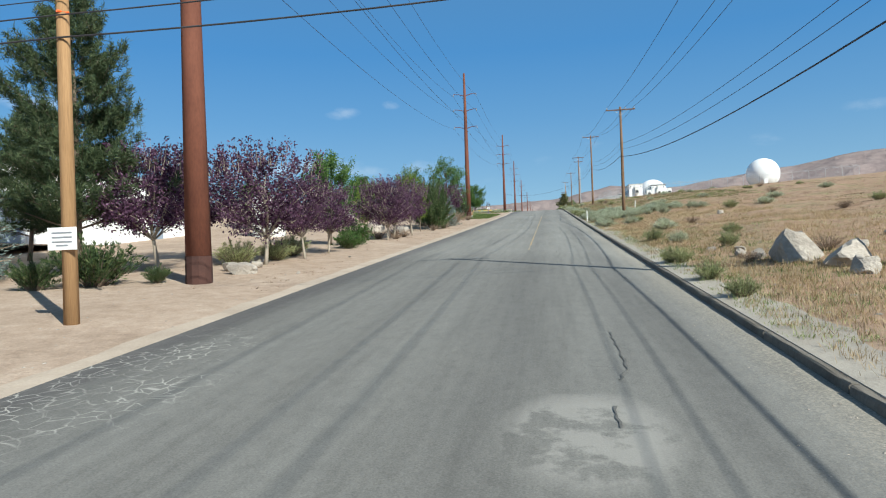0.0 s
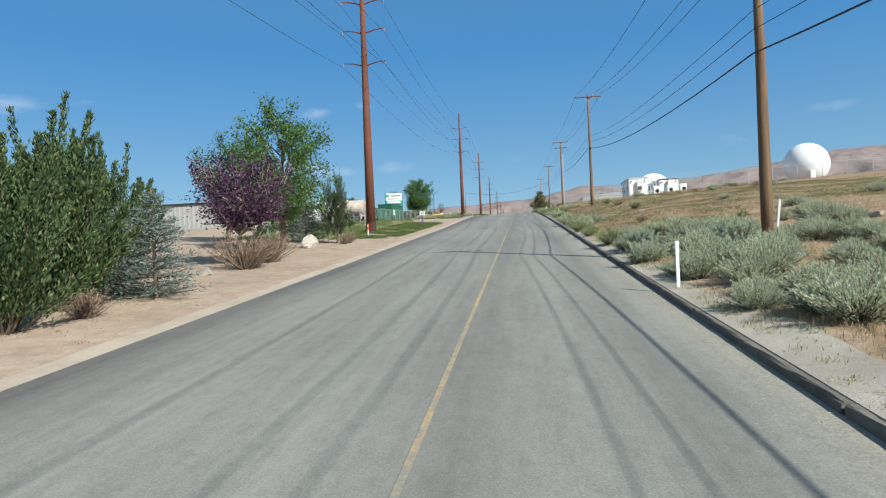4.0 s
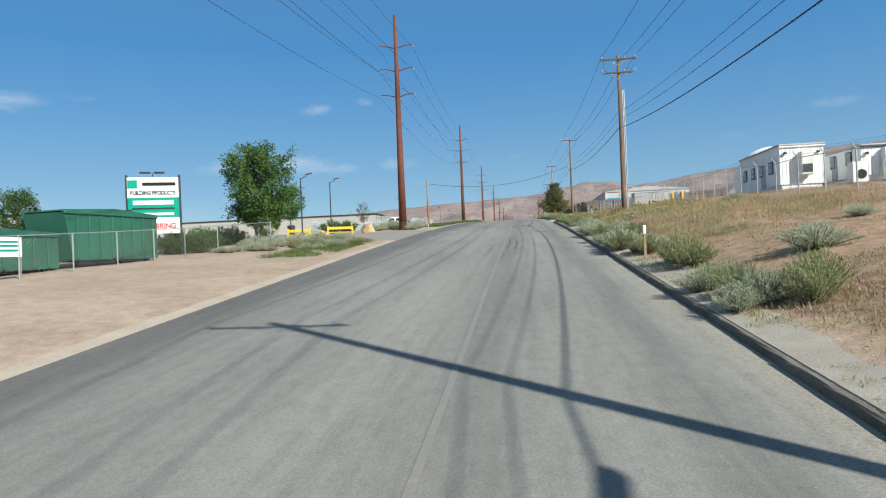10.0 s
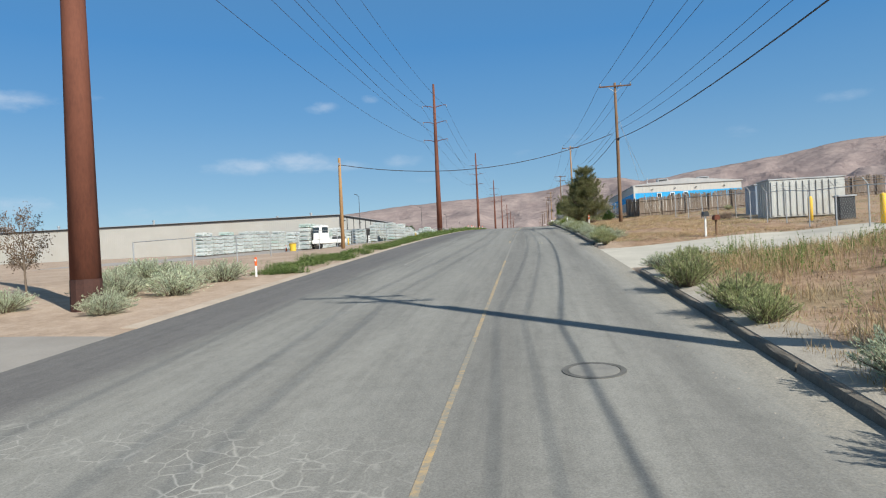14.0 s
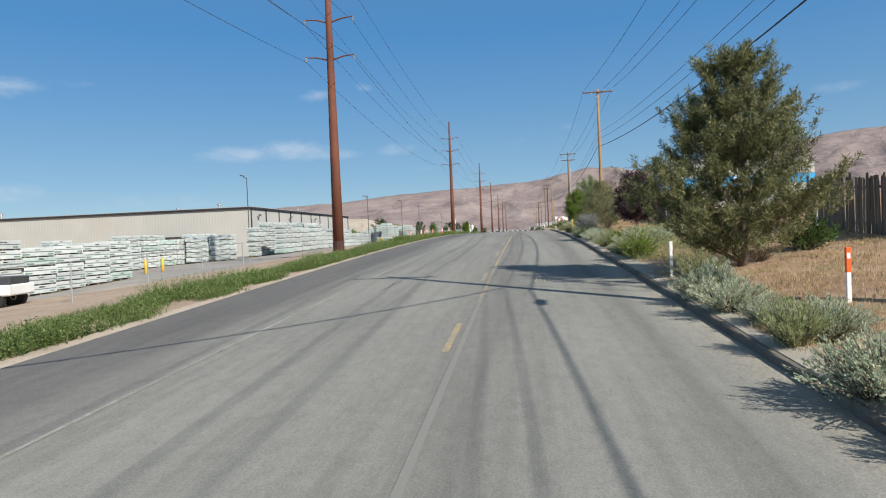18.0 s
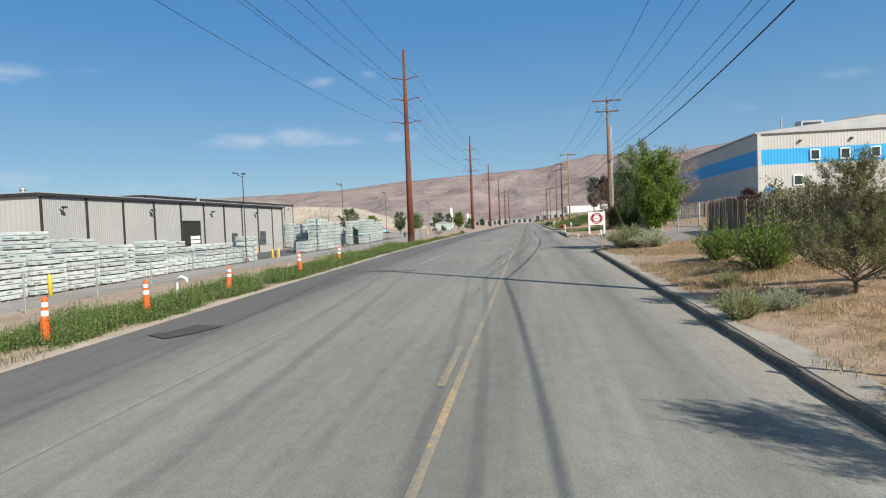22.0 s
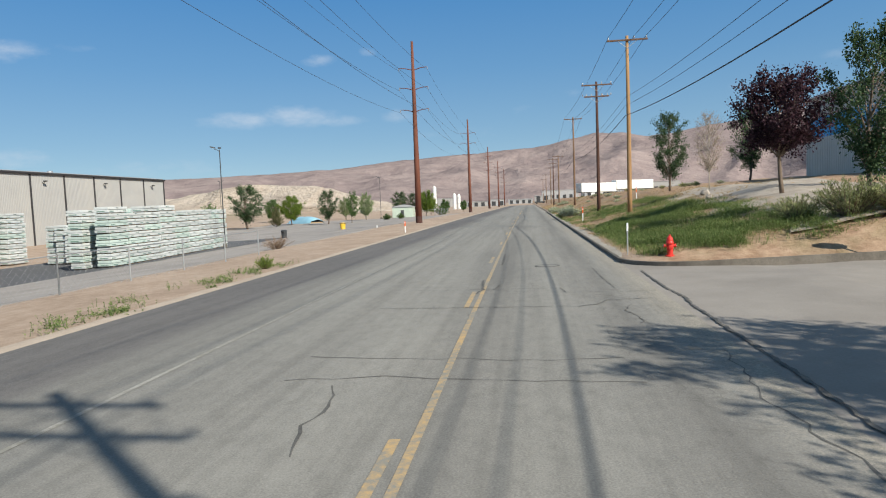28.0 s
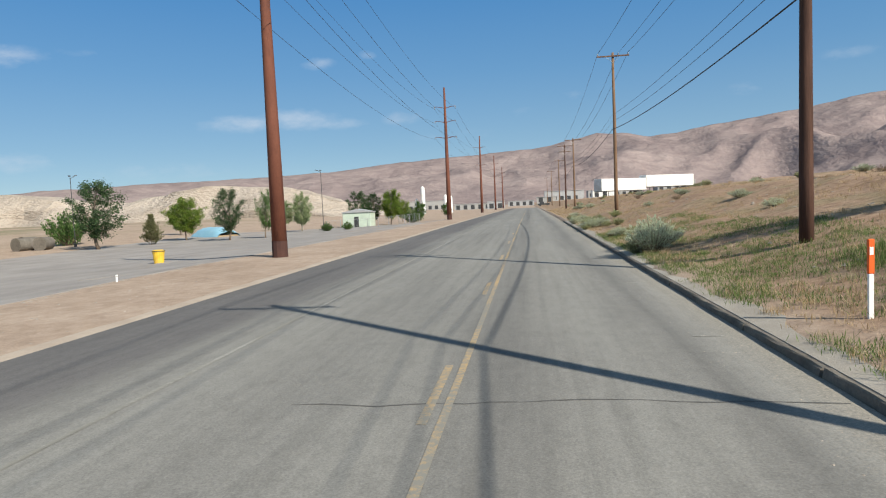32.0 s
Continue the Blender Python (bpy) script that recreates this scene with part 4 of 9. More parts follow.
# paved yards, driveways and verges
sheet("yard", -49.5, lambda y: float(np.interp(y, [226, 250, 262, 330], [-27.0, -25.0, -20.5, -18.8])), 226, 330, 0.03, "lot", "grey gravelled storage yard beside the road", nx=10, step=4)
sheet("yard_lane", -49.8, -31.0, 330, 432, 0.035, "lot_dark", "dark asphalt loading lane along the warehouse", nx=6, step=4)
sheet("yard", -31.0, -18.0, 330, 432, 0.03, "lot", "grey gravelled storage yard beside the road", nx=6, step=4)
sheet("mulch_bank", lambda y: 10.4 + 0.7 * math.sin(0.5 * y) + 0.4 * math.sin(1.3 * y), 18.5, 375.5, 409, 0.025, "mulch", "grey-tan dry mulch on the upper bank", nx=12, step=1)
sheet("parking_lot", -62.0, lambda y: -17.2 + 0.02 * (y - 432), 432, 520, 0.03, "lot", "empty grey asphalt parking lot", nx=10, step=4)
sheet("driveway", lambda y: -30.0, lambda y: float(left_edge(y)) + 0.02, 162, 181, 0.03, "drive", "asphalt driveway into the factory yard", nx=10, step=1.5)
sheet("driveway", 3.33, 16.0, 191.0, 200.8, 0.055, "apron", "pale concrete driveway crossing the verge", nx=10, step=1.2)
sheet("driveway", 3.33, 14.0, 310.5, 331.5, 0.055, "drive", "asphalt driveway to a fenced yard", nx=10, step=1.5)
sheet("driveway", 3.33, 29.5, 352.0, 372.4, 0.055, "drive", "wide pale asphalt driveway", nx=22, step=0.7)
sheet("driveway", 3.33, lambda y: 6.0 - math.sqrt(max(0.0, 2.6 ** 2 - (375.0 - y) ** 2)), 372.4, 374.9, 0.055, "drive", "rounded corner of the wide driveway", nx=6, step=0.4)
sheet("walkway", 13.0, 30.0, 377, 379, 0.04, "apron", "pale concrete path above the bank", nx=16, step=1.0)

for y0, y1, wide in ((-40, 189.5, 0.85), (202.2, 308.0, 0.35), (375.2, 470, 0.3)):
    sheet("verge", 3.485, lambda y: 3.5 + wide + 0.45 * noise.noise((0.0, y * 0.13, 7.0)), y0, y1, 0.012, "verge_grit", "bare grey sandy strip behind the kerb", nx=4, step=0.6, ragged=0.3, flush=True)

# ---- road paint and tar ----
def strip(name, pts, width, mat, label, dz=0.006, category="road marking", group=""):
    """A flat band of paint or tar on the road along x, y points."""
    s = Shape()
    for i, (x, y) in enumerate(pts):
        a, b = pts[max(i - 1, 0)], pts[min(i + 1, len(pts) - 1)]
        d = Vector((b[0] - a[0], b[1] - a[1], 0)).normalized()
        w = (width(i) if callable(width) else width) / 2
        for o in (-1, 1):
            px, py = x + o * w * d.y, y - o * w * d.x
            s.v.append((px, py, float(road_z(py)) + dz))
    for i in range(len(pts) - 1):
        a = 2 * i
        s.f.append((a, a + 1, a + 3, a + 2))
    return s.make(name, mat, label=label, category=category, group=group, kind="structure")


def centre_x(y):
    return float(np.interp(y, [60, 110, 245, 292, 356, 405, 470], [-1.03, -0.98, -1.26, -1.13, -1.04, -1.32, -1.4]))


strip("centre_line", [(centre_x(y), y) for y in np.arange(62, 94, 2.0)], 0.085, "yellow_line", "faded solid yellow centre line")
strip("centre_line", [(centre_x(y), y) for y in np.arange(24, 63, 2.0)], 0.085, "yellow_line", "faded yellow centre line")
strip("centre_line", [(centre_x(y), y) for y in np.arange(92, 173, 2.0)], 0.1, "yellow_faint", "nearly worn-off yellow centre line")
strip("centre_line", [(centre_x(y), y) for y in np.arange(172, 197, 2.0)], 0.08, "yellow_line", "faded yellow centre line")
strip("centre_line", [(centre_x(y), y) for y in np.arange(196, 237, 2.0)], 0.1, "yellow_faint", "nearly worn-off yellow centre line")
strip("centre_line", [(centre_x(y), y) for y in np.arange(236, 640, 2.0)], 0.105, "yellow_line", "faded solid yellow centre line")
strip("lane_line", [(float(np.interp(y, [240, 292, 356, 420], [-5.63, -5.34, -5.33, -5.6])), y) for y in np.arange(196, 640, 2.0)], 0.08, "white_faint", "worn pale turn-lane line")
for y0 in [210.0, 220.3, 230.6, 240.7, 251.2, 261.5, 271.9, 281.8, 291.6, 302.0, 312.5, 322.8, 333.5, 344.3, 354.4, 365.0, 375.4, 385.7, 396.6, 406.2, 416.2, 426.5, 437, 447.4]:
    strip("centre_dash", [(centre_x(y) - 0.22, y) for y in np.arange(y0, y0 + 2.61, 0.65)], 0.12, "yellow_line", "faded yellow dash beside the centre line", group="centre dashes")
rnd = random.Random(8)


def crack(x0, x1, y, w=0.05, wander=0.18, mat="tar"):
    pts, yy = [], y
    n = max(3, int(abs(x1 - x0) / 0.35))
    for i in range(n + 1):
        yy += rnd.uniform(-wander, wander) * 0.5
        pts.append((x0 + (x1 - x0) * i / n, yy))
    ws = [w * rnd.uniform(0.2, 0.9) for _ in pts]
    strip("road_crack", pts, lambda i: ws[i], mat, "dark crack across the asphalt", 0.004, "crack", "road cracks")


def long_crack(x, y0, y1, w=0.04, wander=0.09):
    pts, xx, y = [], x, y0
    while y < y1:
        pts.append((xx, y))
        xx += rnd.uniform(-wander, wander)
        y += 0.22
    ws = [w * rnd.uniform(0.15, 0.85) for _ in pts]
    strip("road_crack", pts, lambda i: ws[i], "tar", "dark crack along the asphalt", 0.004, "crack", "road cracks")


def bent_crack(way, w):
    """A crack that follows a bent way, breaking off a little to both sides."""
    pts = []
    for (ax, ay), (bx, by) in zip(way, way[1:]):
        n = max(2, int(math.hypot(bx - ax, by - ay) / 0.12))
        pts += [(ax + (bx - ax) * i / n + rnd.uniform(-0.025, 0.025), ay + (by - ay) * i / n + rnd.uniform(-0.03, 0.03)) for i in range(n)]
    ws = [w * rnd.uniform(0.25, 1.0) for _ in pts]
    strip("road_crack", pts, lambda i: ws[i], "tar", "dark jagged crack in the asphalt", 0.012, "crack", "road cracks")


for way, w in (([(2.23, 11.68), (2.11, 11.08), (2.06, 10.57)], 0.04), ([(1.0, 3.7), (1.02, 1.2), (0.8, 0.5)], 0.05), ([(0.69, -0.5), (0.66, -1.3)], 0.05), ([(2.26, 37.1), (2.14, 36.2), (2.33, 36.0), (2.11, 35.4), (2.17, 35.1), (2.22, 34.5)], 0.03), ([(2.11, 35.4), (2.42, 35.3)], 0.02),
               ([(-0.87, 374.6), (-0.94, 379.6)], 0.09), ([(-1.27, 367.2), (-1.13, 367.9), (-1.26, 370.1)], 0.1), ([(-0.84, 367.9), (-0.7, 368.9)], 0.07), ([(-3.0, 368.0), (0.92, 367.95), (1.06, 367.1), (3.4, 367.2)], 0.035),
               ([(-3.3, 365.1), (1.2, 365.0), (1.6, 365.2), (1.9, 365.8), (3.1, 366.0)], 0.04), ([(2.23, 372.8), (2.26, 369.6), (2.34, 367.7)], 0.03), ([(2.34, 365.1), (2.1, 364.4), (2.23, 363.9), (2.3, 363.2), (2.1, 362.8)], 0.035), ([(3.66, 371.7), (3.59, 367.8), (3.69, 366.2), (3.59, 365.0), (3.57, 360.0), (3.5, 354.0)], 0.1)):
    bent_crack(way, w)
for args in ((-3.3, 1.6, 359.2), (-3.4, 1.5, 360.5), (-3.3, 3.2, 406.9), (-4.6, 3.0, 206.3), (-2.6, 2.6, 389.0, 0.04), (-2.0, 3.2, 141.0, 0.04), (-3.0, 2.6, 98.7, 0.04), (-3.0, 1.8, 82.8, 0.03),
             (-7.5, 3.2, 261.8, 0.03), (-4.0, 2.6, 299.3, 0.035), (-5.0, 3.0, 338.2, 0.03), (-3.5, 3.3, 314.0, 0.05), (-3.6, -1.2, 320.2, 0.04), (-3, 2.5, 376.5, 0.04)):
    crack(*args)
for args in ((-1.75, 304.7, 309.3, 0.15), (-1.81, 291.0, 293.1, 0.07, 0.05), (-2.2, 356.5, 359.0, 0.06), (2.6, 266, 269.8, 0.06), (-0.6, 303, 306, 0.06),
             (3.0, 356, 361, 0.05), (3.35, 331, 340, 0.04), (-4.4, 239.2, 243.0, 0.05), (0.4, 20, 23, 0.04)):
    long_crack(*args)
for x, a, b, w in ((-1.58, 147.4, 152.2, 0.06), (-1.68, 147.0, 152.0, 0.04), (-0.8, 148.0, 157.4, 0.05), (-0.74, 148.2, 157.4, 0.03), (-0.43, 147.8, 158.2, 0.05), (-0.36, 147.8, 158.2, 0.045), (-0.9, 143, 146, 0.06)):
    strip("skid_mark", [(x + 0.03 * math.sin(y), y) for y in np.arange(a, b, 0.6)], w, "skid", "dark tyre skid mark on asphalt", 0.005, "skid mark", "skid marks")
strip("asphalt_patch", [(-8.00, 285.67), (-7.65, 286.20), (-7.47, 286.96)], 0.8, "patch_tar", "dark square asphalt patch", 0.02, "patch", "asphalt patches")
# survey paint: short strokes
for pts, mat in (([(-3.51, 247.98), (-2.47, 248.16)], "white_mark"), ([(-3.0, 246.74), (-2.45, 246.82)], "white_mark"), ([(0.2, 239.9), (0.28, 240.9)], "yellow_mark"), ([(0.5, 239.9), (0.52, 240.9)], "yellow_mark"), ([(0.2, 239.9), (0.5, 239.9)], "yellow_mark"), ([(0.28, 240.9), (0.52, 240.9)], "yellow_mark"),
                 ([(-0.2, 268.2), (0.3, 268.2)], "white_mark"), ([(0.02, 267.4), (0.04, 269.6)], "white_mark"), ([(0.25, 268.9), (0.25, 268.1), (0.42, 268.1)], "yellow_mark"), ([(0.5, 208), (0.5, 208.9), (0.65, 208.9), (0.65, 208)], "yellow_mark"), ([(1.9, 295.3), (2.4, 295.3)], "white_mark"),
                 ([(0.0, 296.3), (0.1, 296.2), (0.06, 295.5), (0.2, 295.4)], "white_mark"), ([(-0.15, 299.5), (0.3, 299.6)], "white_mark"), ([(1.7, 299.4), (2.3, 299.5)], "white_mark"), ([(0.3, 325.5), (0.45, 325.5), (0.35, 324.6), (0.55, 324.5)], "white_mark"), ([(2.4, 337), (3.1, 337.1)], "white_mark"), ([(2.5, 336.8), (2.6, 337.4)], "white_mark"),
                 ([(1.6, 267.0), (2.4, 267.3)], "white_mark"), ([(1.7, 266.6), (2.2, 266.7)], "white_mark"), ([(2.9, 113.9), (3.2, 114.6)], "white_mark"), ([(2.6, 114.9), (3.2, 115.1)], "white_mark"), ([(2.3, 417.8), (3.0, 418)], "white_mark"), ([(2.4, 410.6), (2.9, 410.6)], "white_mark"), ([(0.3, 224), (0.3, 225), (0.5, 225), (0.5, 224)], "yellow_mark"), ([(0.2, 252.3), (0.5, 252.6)], "white_mark")):
    strip("survey_mark", pts, 0.035, mat, "painted utility survey mark on asphalt", 0.007, "survey mark", "survey marks")


rr_drive = random.Random(8)
pts = [(4.6 + rr_drive.uniform(-0.05, 0.05), 312.0 + 0.5 * i) for i in range(38)]
strip("road_crack", pts, lambda i: 0.03 + 0.04 * (i * 7 % 3), "tar", "dark broken joint across the driveway mouth", gz(4.6, 322.0) - float(road_z(322.0)) + 0.066, "crack", "road cracks")


strip("driveway_patch", [(4.98, 316.0), (4.95, 322.0), (5.0, 329.6)], 0.66, "lot", "gritty grey band along the driveway joint", gz(4.98, 322.0) - float(road_z(322.0)) + 0.064, "patch", "asphalt patches")
strip("road_crack", [(8.1, 330.3), (8.0, 326.0), (7.95, 320.0)], 0.06, "tar", "dark joint in the driveway", gz(8.0, 325.0) - float(road_z(325.0)) + 0.07, "crack", "road cracks")


def manhole(x, y):
    t = thing("manhole_cover", (x, y, float(road_z(y))), "round iron manhole cover set in asphalt", "manhole cover", "manhole covers")
    t.matrix_basis = pose(x, y, float(road_z(y)) + 0.004, math.degrees(math.atan2(float(road_z(y + 2) - road_z(y - 2)), 4.0)))
    Shape().lathe([(0.45, -0.02), (0.45, 0.006), (0.37, 0.006), (0.37, -0.02)], n=24).make("rim", "tar", t)
    Shape().lathe([(0.36, -0.02), (0.36, 0.004), (0.33, 0.009), (0.05, 0.009)], n=24).make("lid", "lid_iron", t)


for p in ((1.38, 165.3), (0.77, 177.3), (-2.97, 98.4), (0.75, 373.9), (0.99, 313.8), (-3.97, 332.67)):
    manhole(*p)


# ---- poles and lines ----
STEEL = [(-11.6, 11.8), (-12.7, 94.7), (-12.9, 185.1), (-13.9, 266.7), (-14.45, 350.3), (-14.1, 433.4), (-14.5, 513.1), (-14.7, 596), (-14.9, 679), (-15, 762)]
WOOD = [(8.35, 8.8), (7.95, 62.6), (8.45, 117.6), (8.65, 173.6), (8.55, 230.7), (7.9, 287.4), (8.7, 345.0), (7.9, 401.8), (8.0, 462.8), (8.0, 520.0), (8.0, 580.0), (8.0, 640.0), (8.0, 700.0)]
ARM_Z = (19.7, 17.2, 14.4)
CABLE_H = [6.3, 6.75, 8.1, 8.2, 8.4, 8.55, 7.75, 8.55, 8.9, 8.6, 8.2, 8, 8]


def steel_pole():
    t = thing("steel_pole", (0, 0, 0), "tall tapered rust-brown weathering steel transmission pole", "power pole", "steel transmission poles")
    Shape().tube([(0, 0, -0.6), (0, 0, 0.9)], [0.44, 0.43], 12).make("foot", "corten_foot", t, "blackened base sleeve")
    Shape().tube([(0, 0, 0.9), (0, 0, 8), (0, 0, 16), (0, 0, 23.3)], [0.42, 0.34, 0.25, 0.16], 12).make("shaft", "corten", t, smooth=True)
    for z in ARM_Z:
        for sx in (-1, 1):
            a = Shape().tube([(sx * 0.2, 0, z), (sx * 1.0, 0, z + 0.22), (sx * 1.85, 0, z + 0.3)], [0.07, 0.055, 0.04], 6).make("arm", "corten", t)
            Shape().lathe([(0.03, 0), (0.08, -0.06), (0.03, -0.12), (0.08, -0.18), (0.03, -0.24), (0.07, -0.3), (0.02, -0.36)], (sx * 1.85, 0, z + 0.28), 8).make("insulator", "porcelain", a)
    return t


master = None
for x, y in STEEL:
    if master is None:
        master = steel_pole()
        master.matrix_basis = pose(x, y, gz(x, y))
    else:
        copy_thing(master, pose(x, y, gz(x, y)))


def wood_pole_thing(x, y, top, mat, arms=1, riser=False, new_arm=False):
    """top: height of the pole's head above its foot."""
    words = {"pole": "weathered brown wooden utility pole with a crossarm", "pole_new": "fresh pale tan wooden utility pole", "pole_dark": "dark creosoted wooden utility pole"}[mat]
    t = thing("utility_pole", (x, y, gz(x, y)), words, "utility pole", "wooden utility poles")
    Shape().tube([(0, 0, -0.5), (0, 0, 2), (0.02, 0, top * 0.55), (0, 0, top)], [0.19, 0.18, 0.15, 0.11], 10).make("shaft", mat, t, smooth=True)
    for k in range(arms):
        z = top - 0.35 - 1.15 * k
        arm = Shape().block((0, -0.16, z), (3.0 if k == 0 else 2.5, 0.1, 0.13), 0.012).make("crossarm", "arm", t)
        for sx in (-1, 1):
            Shape().tube([(sx * 0.75, -0.19, z - 0.02), (0, -0.15, z - 0.6)], 0.02, 5).make("brace", "galv", t)
        for px in (-1.4, 0.5, 1.4):
            Shape().lathe([(0.02, 0.06), (0.05, 0.1), (0.03, 0.14), (0.06, 0.2), (0.045, 0.26), (0.02, 0.28)], (px, -0.16, z), 8).make("insulator", "porcelain", arm)
    if riser:
        for o in (0.0, 0.12):
            Shape().tube([(0.26 + o, 0, -0.2), (0.26 + o, 0, top * 0.78)], 0.055, 8).make("riser_pipe", "galv", t)
        Shape().block((0.26, -0.02, 1.5), (0.2, 0.16, 0.4), 0.015).make("junction_box", "galv", t)
        for px in (-0.9, 0.9):
            Shape().tube([(px * 1.5, -0.16, top - 0.2), (px * 1.2, -0.1, top - 1.3), (px * 0.2, 0, top - 1.9)], 0.015, 5).make("jumper", "wire", t)
    if mat == "pole_dark":
        for px in (-1.0, -0.5, 0.6, 1.1):
            Shape().lathe([(0.03, 0), (0.06, 0.05), (0.03, 0.1), (0.06, 0.15), (0.03, 0.3)], (px, 0.12, top - 1.5), 8).make("cutout", "porcelain", t)
    return t


TOPS = []
for i, (x, y) in enumerate(WOOD):
    foot = gz(x, y)
    want = {1: 16.9, 2: 23.6, 3: 27.7, 4: 30.2, 5: 32.8, 6: 33.5, 7: 33.5, 8: 35.2}.get(i)
    top = (want - foot) if want else 12.8
    mat = "pole_new" if i in (5, 7) else ("pole_dark" if i in () else "pole")
    wood_pole_thing(x, y, top, mat, arms=2 if i in (3, 6) else 1, riser=i in (3, 6))
    TOPS.append(foot + top)
wood_pole_thing(7.3, 418.3, 33.1 - gz(7.3, 418.3), "pole_dark", arms=2)
wood_pole_thing(7.2, 534.0, 13.2, "pole_dark", arms=2)


def hanging(a, b, sag, n=14):
    a, b = Vector(a), Vector(b)
    return [a.lerp(b, i / n) - Vector((0, 0, 4 * sag * (i / n) * (1 - i / n))) for i in range(n)]


def line(name, posts, sag, r, mat, label, group):
    pts = []
    for p, q in zip(posts, posts[1:]):
        pts += hanging(p, q, sag)
    pts.append(Vector(posts[-1]))
    Shape().tube(pts, r, 5).make(name, mat, label=label, category="power line", group=group)


SP = [(-11.0, -72)] + STEEL
for sx in (-1.85, 1.85):
    for z in ARM_Z:
        line("transmission_wire", [(x + sx, y, gz(x, y) + z - 0.05) for x, y in SP], 1.5, 0.015, "conductor", "thin grey transmission wire strung between steel poles", "transmission wires")
WP = [(7.8, -47, gz(7.8, -47) + 12.5)] + [(x, y, z) for (x, y), z in zip(WOOD, TOPS)]
for px in (-1.4, 0.5, 1.4):
    line("power_wire", [(x + px, y - 0.16, z - 0.08) for x, y, z in WP], 0.75, 0.016, "conductor", "thin dark power wire on wooden poles", "power wires")
CP = [(7.6, -47, float(road_z(-47)) + 7.5)] + [(x - 0.2, y, float(road_z(y)) + h) for (x, y), h in zip(WOOD, CABLE_H)]
line("telephone_cable", CP, 0.8, 0.028, "wire", "thick black telephone cable slung between wooden poles", "telephone cables")
line("telephone_cable", [(x, y, z + 0.75) for x, y, z in CP], 0.74, 0.013, "conductor", "thin dark telephone cable", "telephone cables")
line("telephone_cable", [(x, y, z + 1.35) for x, y, z in CP], 0.7, 0.012, "conductor", "thin dark telephone cable", "telephone cables")
for (x, y), h in zip(WOOD, CABLE_H):
    if y in (117.6, 230.7, 345.0):
        p = Vector((x - 0.2, y - 2.2, float(road_z(y - 2.2)) + h - 0.22))
        Shape().tube([p - Vector((0, 0.45, 0.05)), p - Vector((0, 0.3, 0)), p + Vector((0, 0.3, 0)), p + Vector((0, 0.45, 0.02))], [0.05, 0.11, 0.11, 0.05], 8).make("splice_case", "wire", label="black cable splice case on the telephone cable", category="splice case", group="splice cases")


# ---- buildings ----
def ribbed(s, p0, p1, z0, z1, pitch=0.34, depth=0.05, outward=(1, 0)):
    """A wall of trapezoid ribs from p0 to p1 (x, y), z0 to z1."""
    a, b = Vector((*p0, 0)), Vector((*p1, 0))
    d = (b - a).normalized()
    o = Vector((*outward, 0))
    n = int((b - a).length / pitch)
    step = (b - a).length / n
    base = len(s.v)
    prof = []
    for i in range(n):
        for f, h in ((0.0, 0), (0.55, 0), (0.65, 1), (0.9, 1)):
            prof.append(a + d * (i + f) * step + o * depth * h)
    prof.append(b)
    for p in prof:
        s.v.append((p.x, p.y, z0))
        s.v.append((p.x, p.y, z1))
    for i in range(len(prof) - 1):
        q = base + 2 * i
        s.f.append((q, q + 2, q + 3, q + 1) if d.cross(o).z < 0 else (q, q + 1, q + 3, q + 2))
    return s


def solid_wall(parent, name, c, size, mat, label=""):
    return Shape().box(c, size).make(name, mat, parent, label)


def wall_lamp(parent, c, out):
    """Wall floodlight on a bracket; out is +x or -y."""
    ox, oy = out
    lamp = Shape().block((c[0] + ox * 0.55, c[1] + oy * 0.55, c[2] + 0.15), (0.5, 0.5, 0.22), 0.05).make("wall_lamp", "dark_metal", parent, "dark wall floodlight")
    Shape().tube([c, (c[0] + ox * 0.3, c[1] + oy * 0.3, c[2] - 0.3), (c[0] + ox * 0.5, c[1] + oy * 0.5, c[2] + 0.1)], 0.05, 6).make("bracket", "dark_metal", lamp)


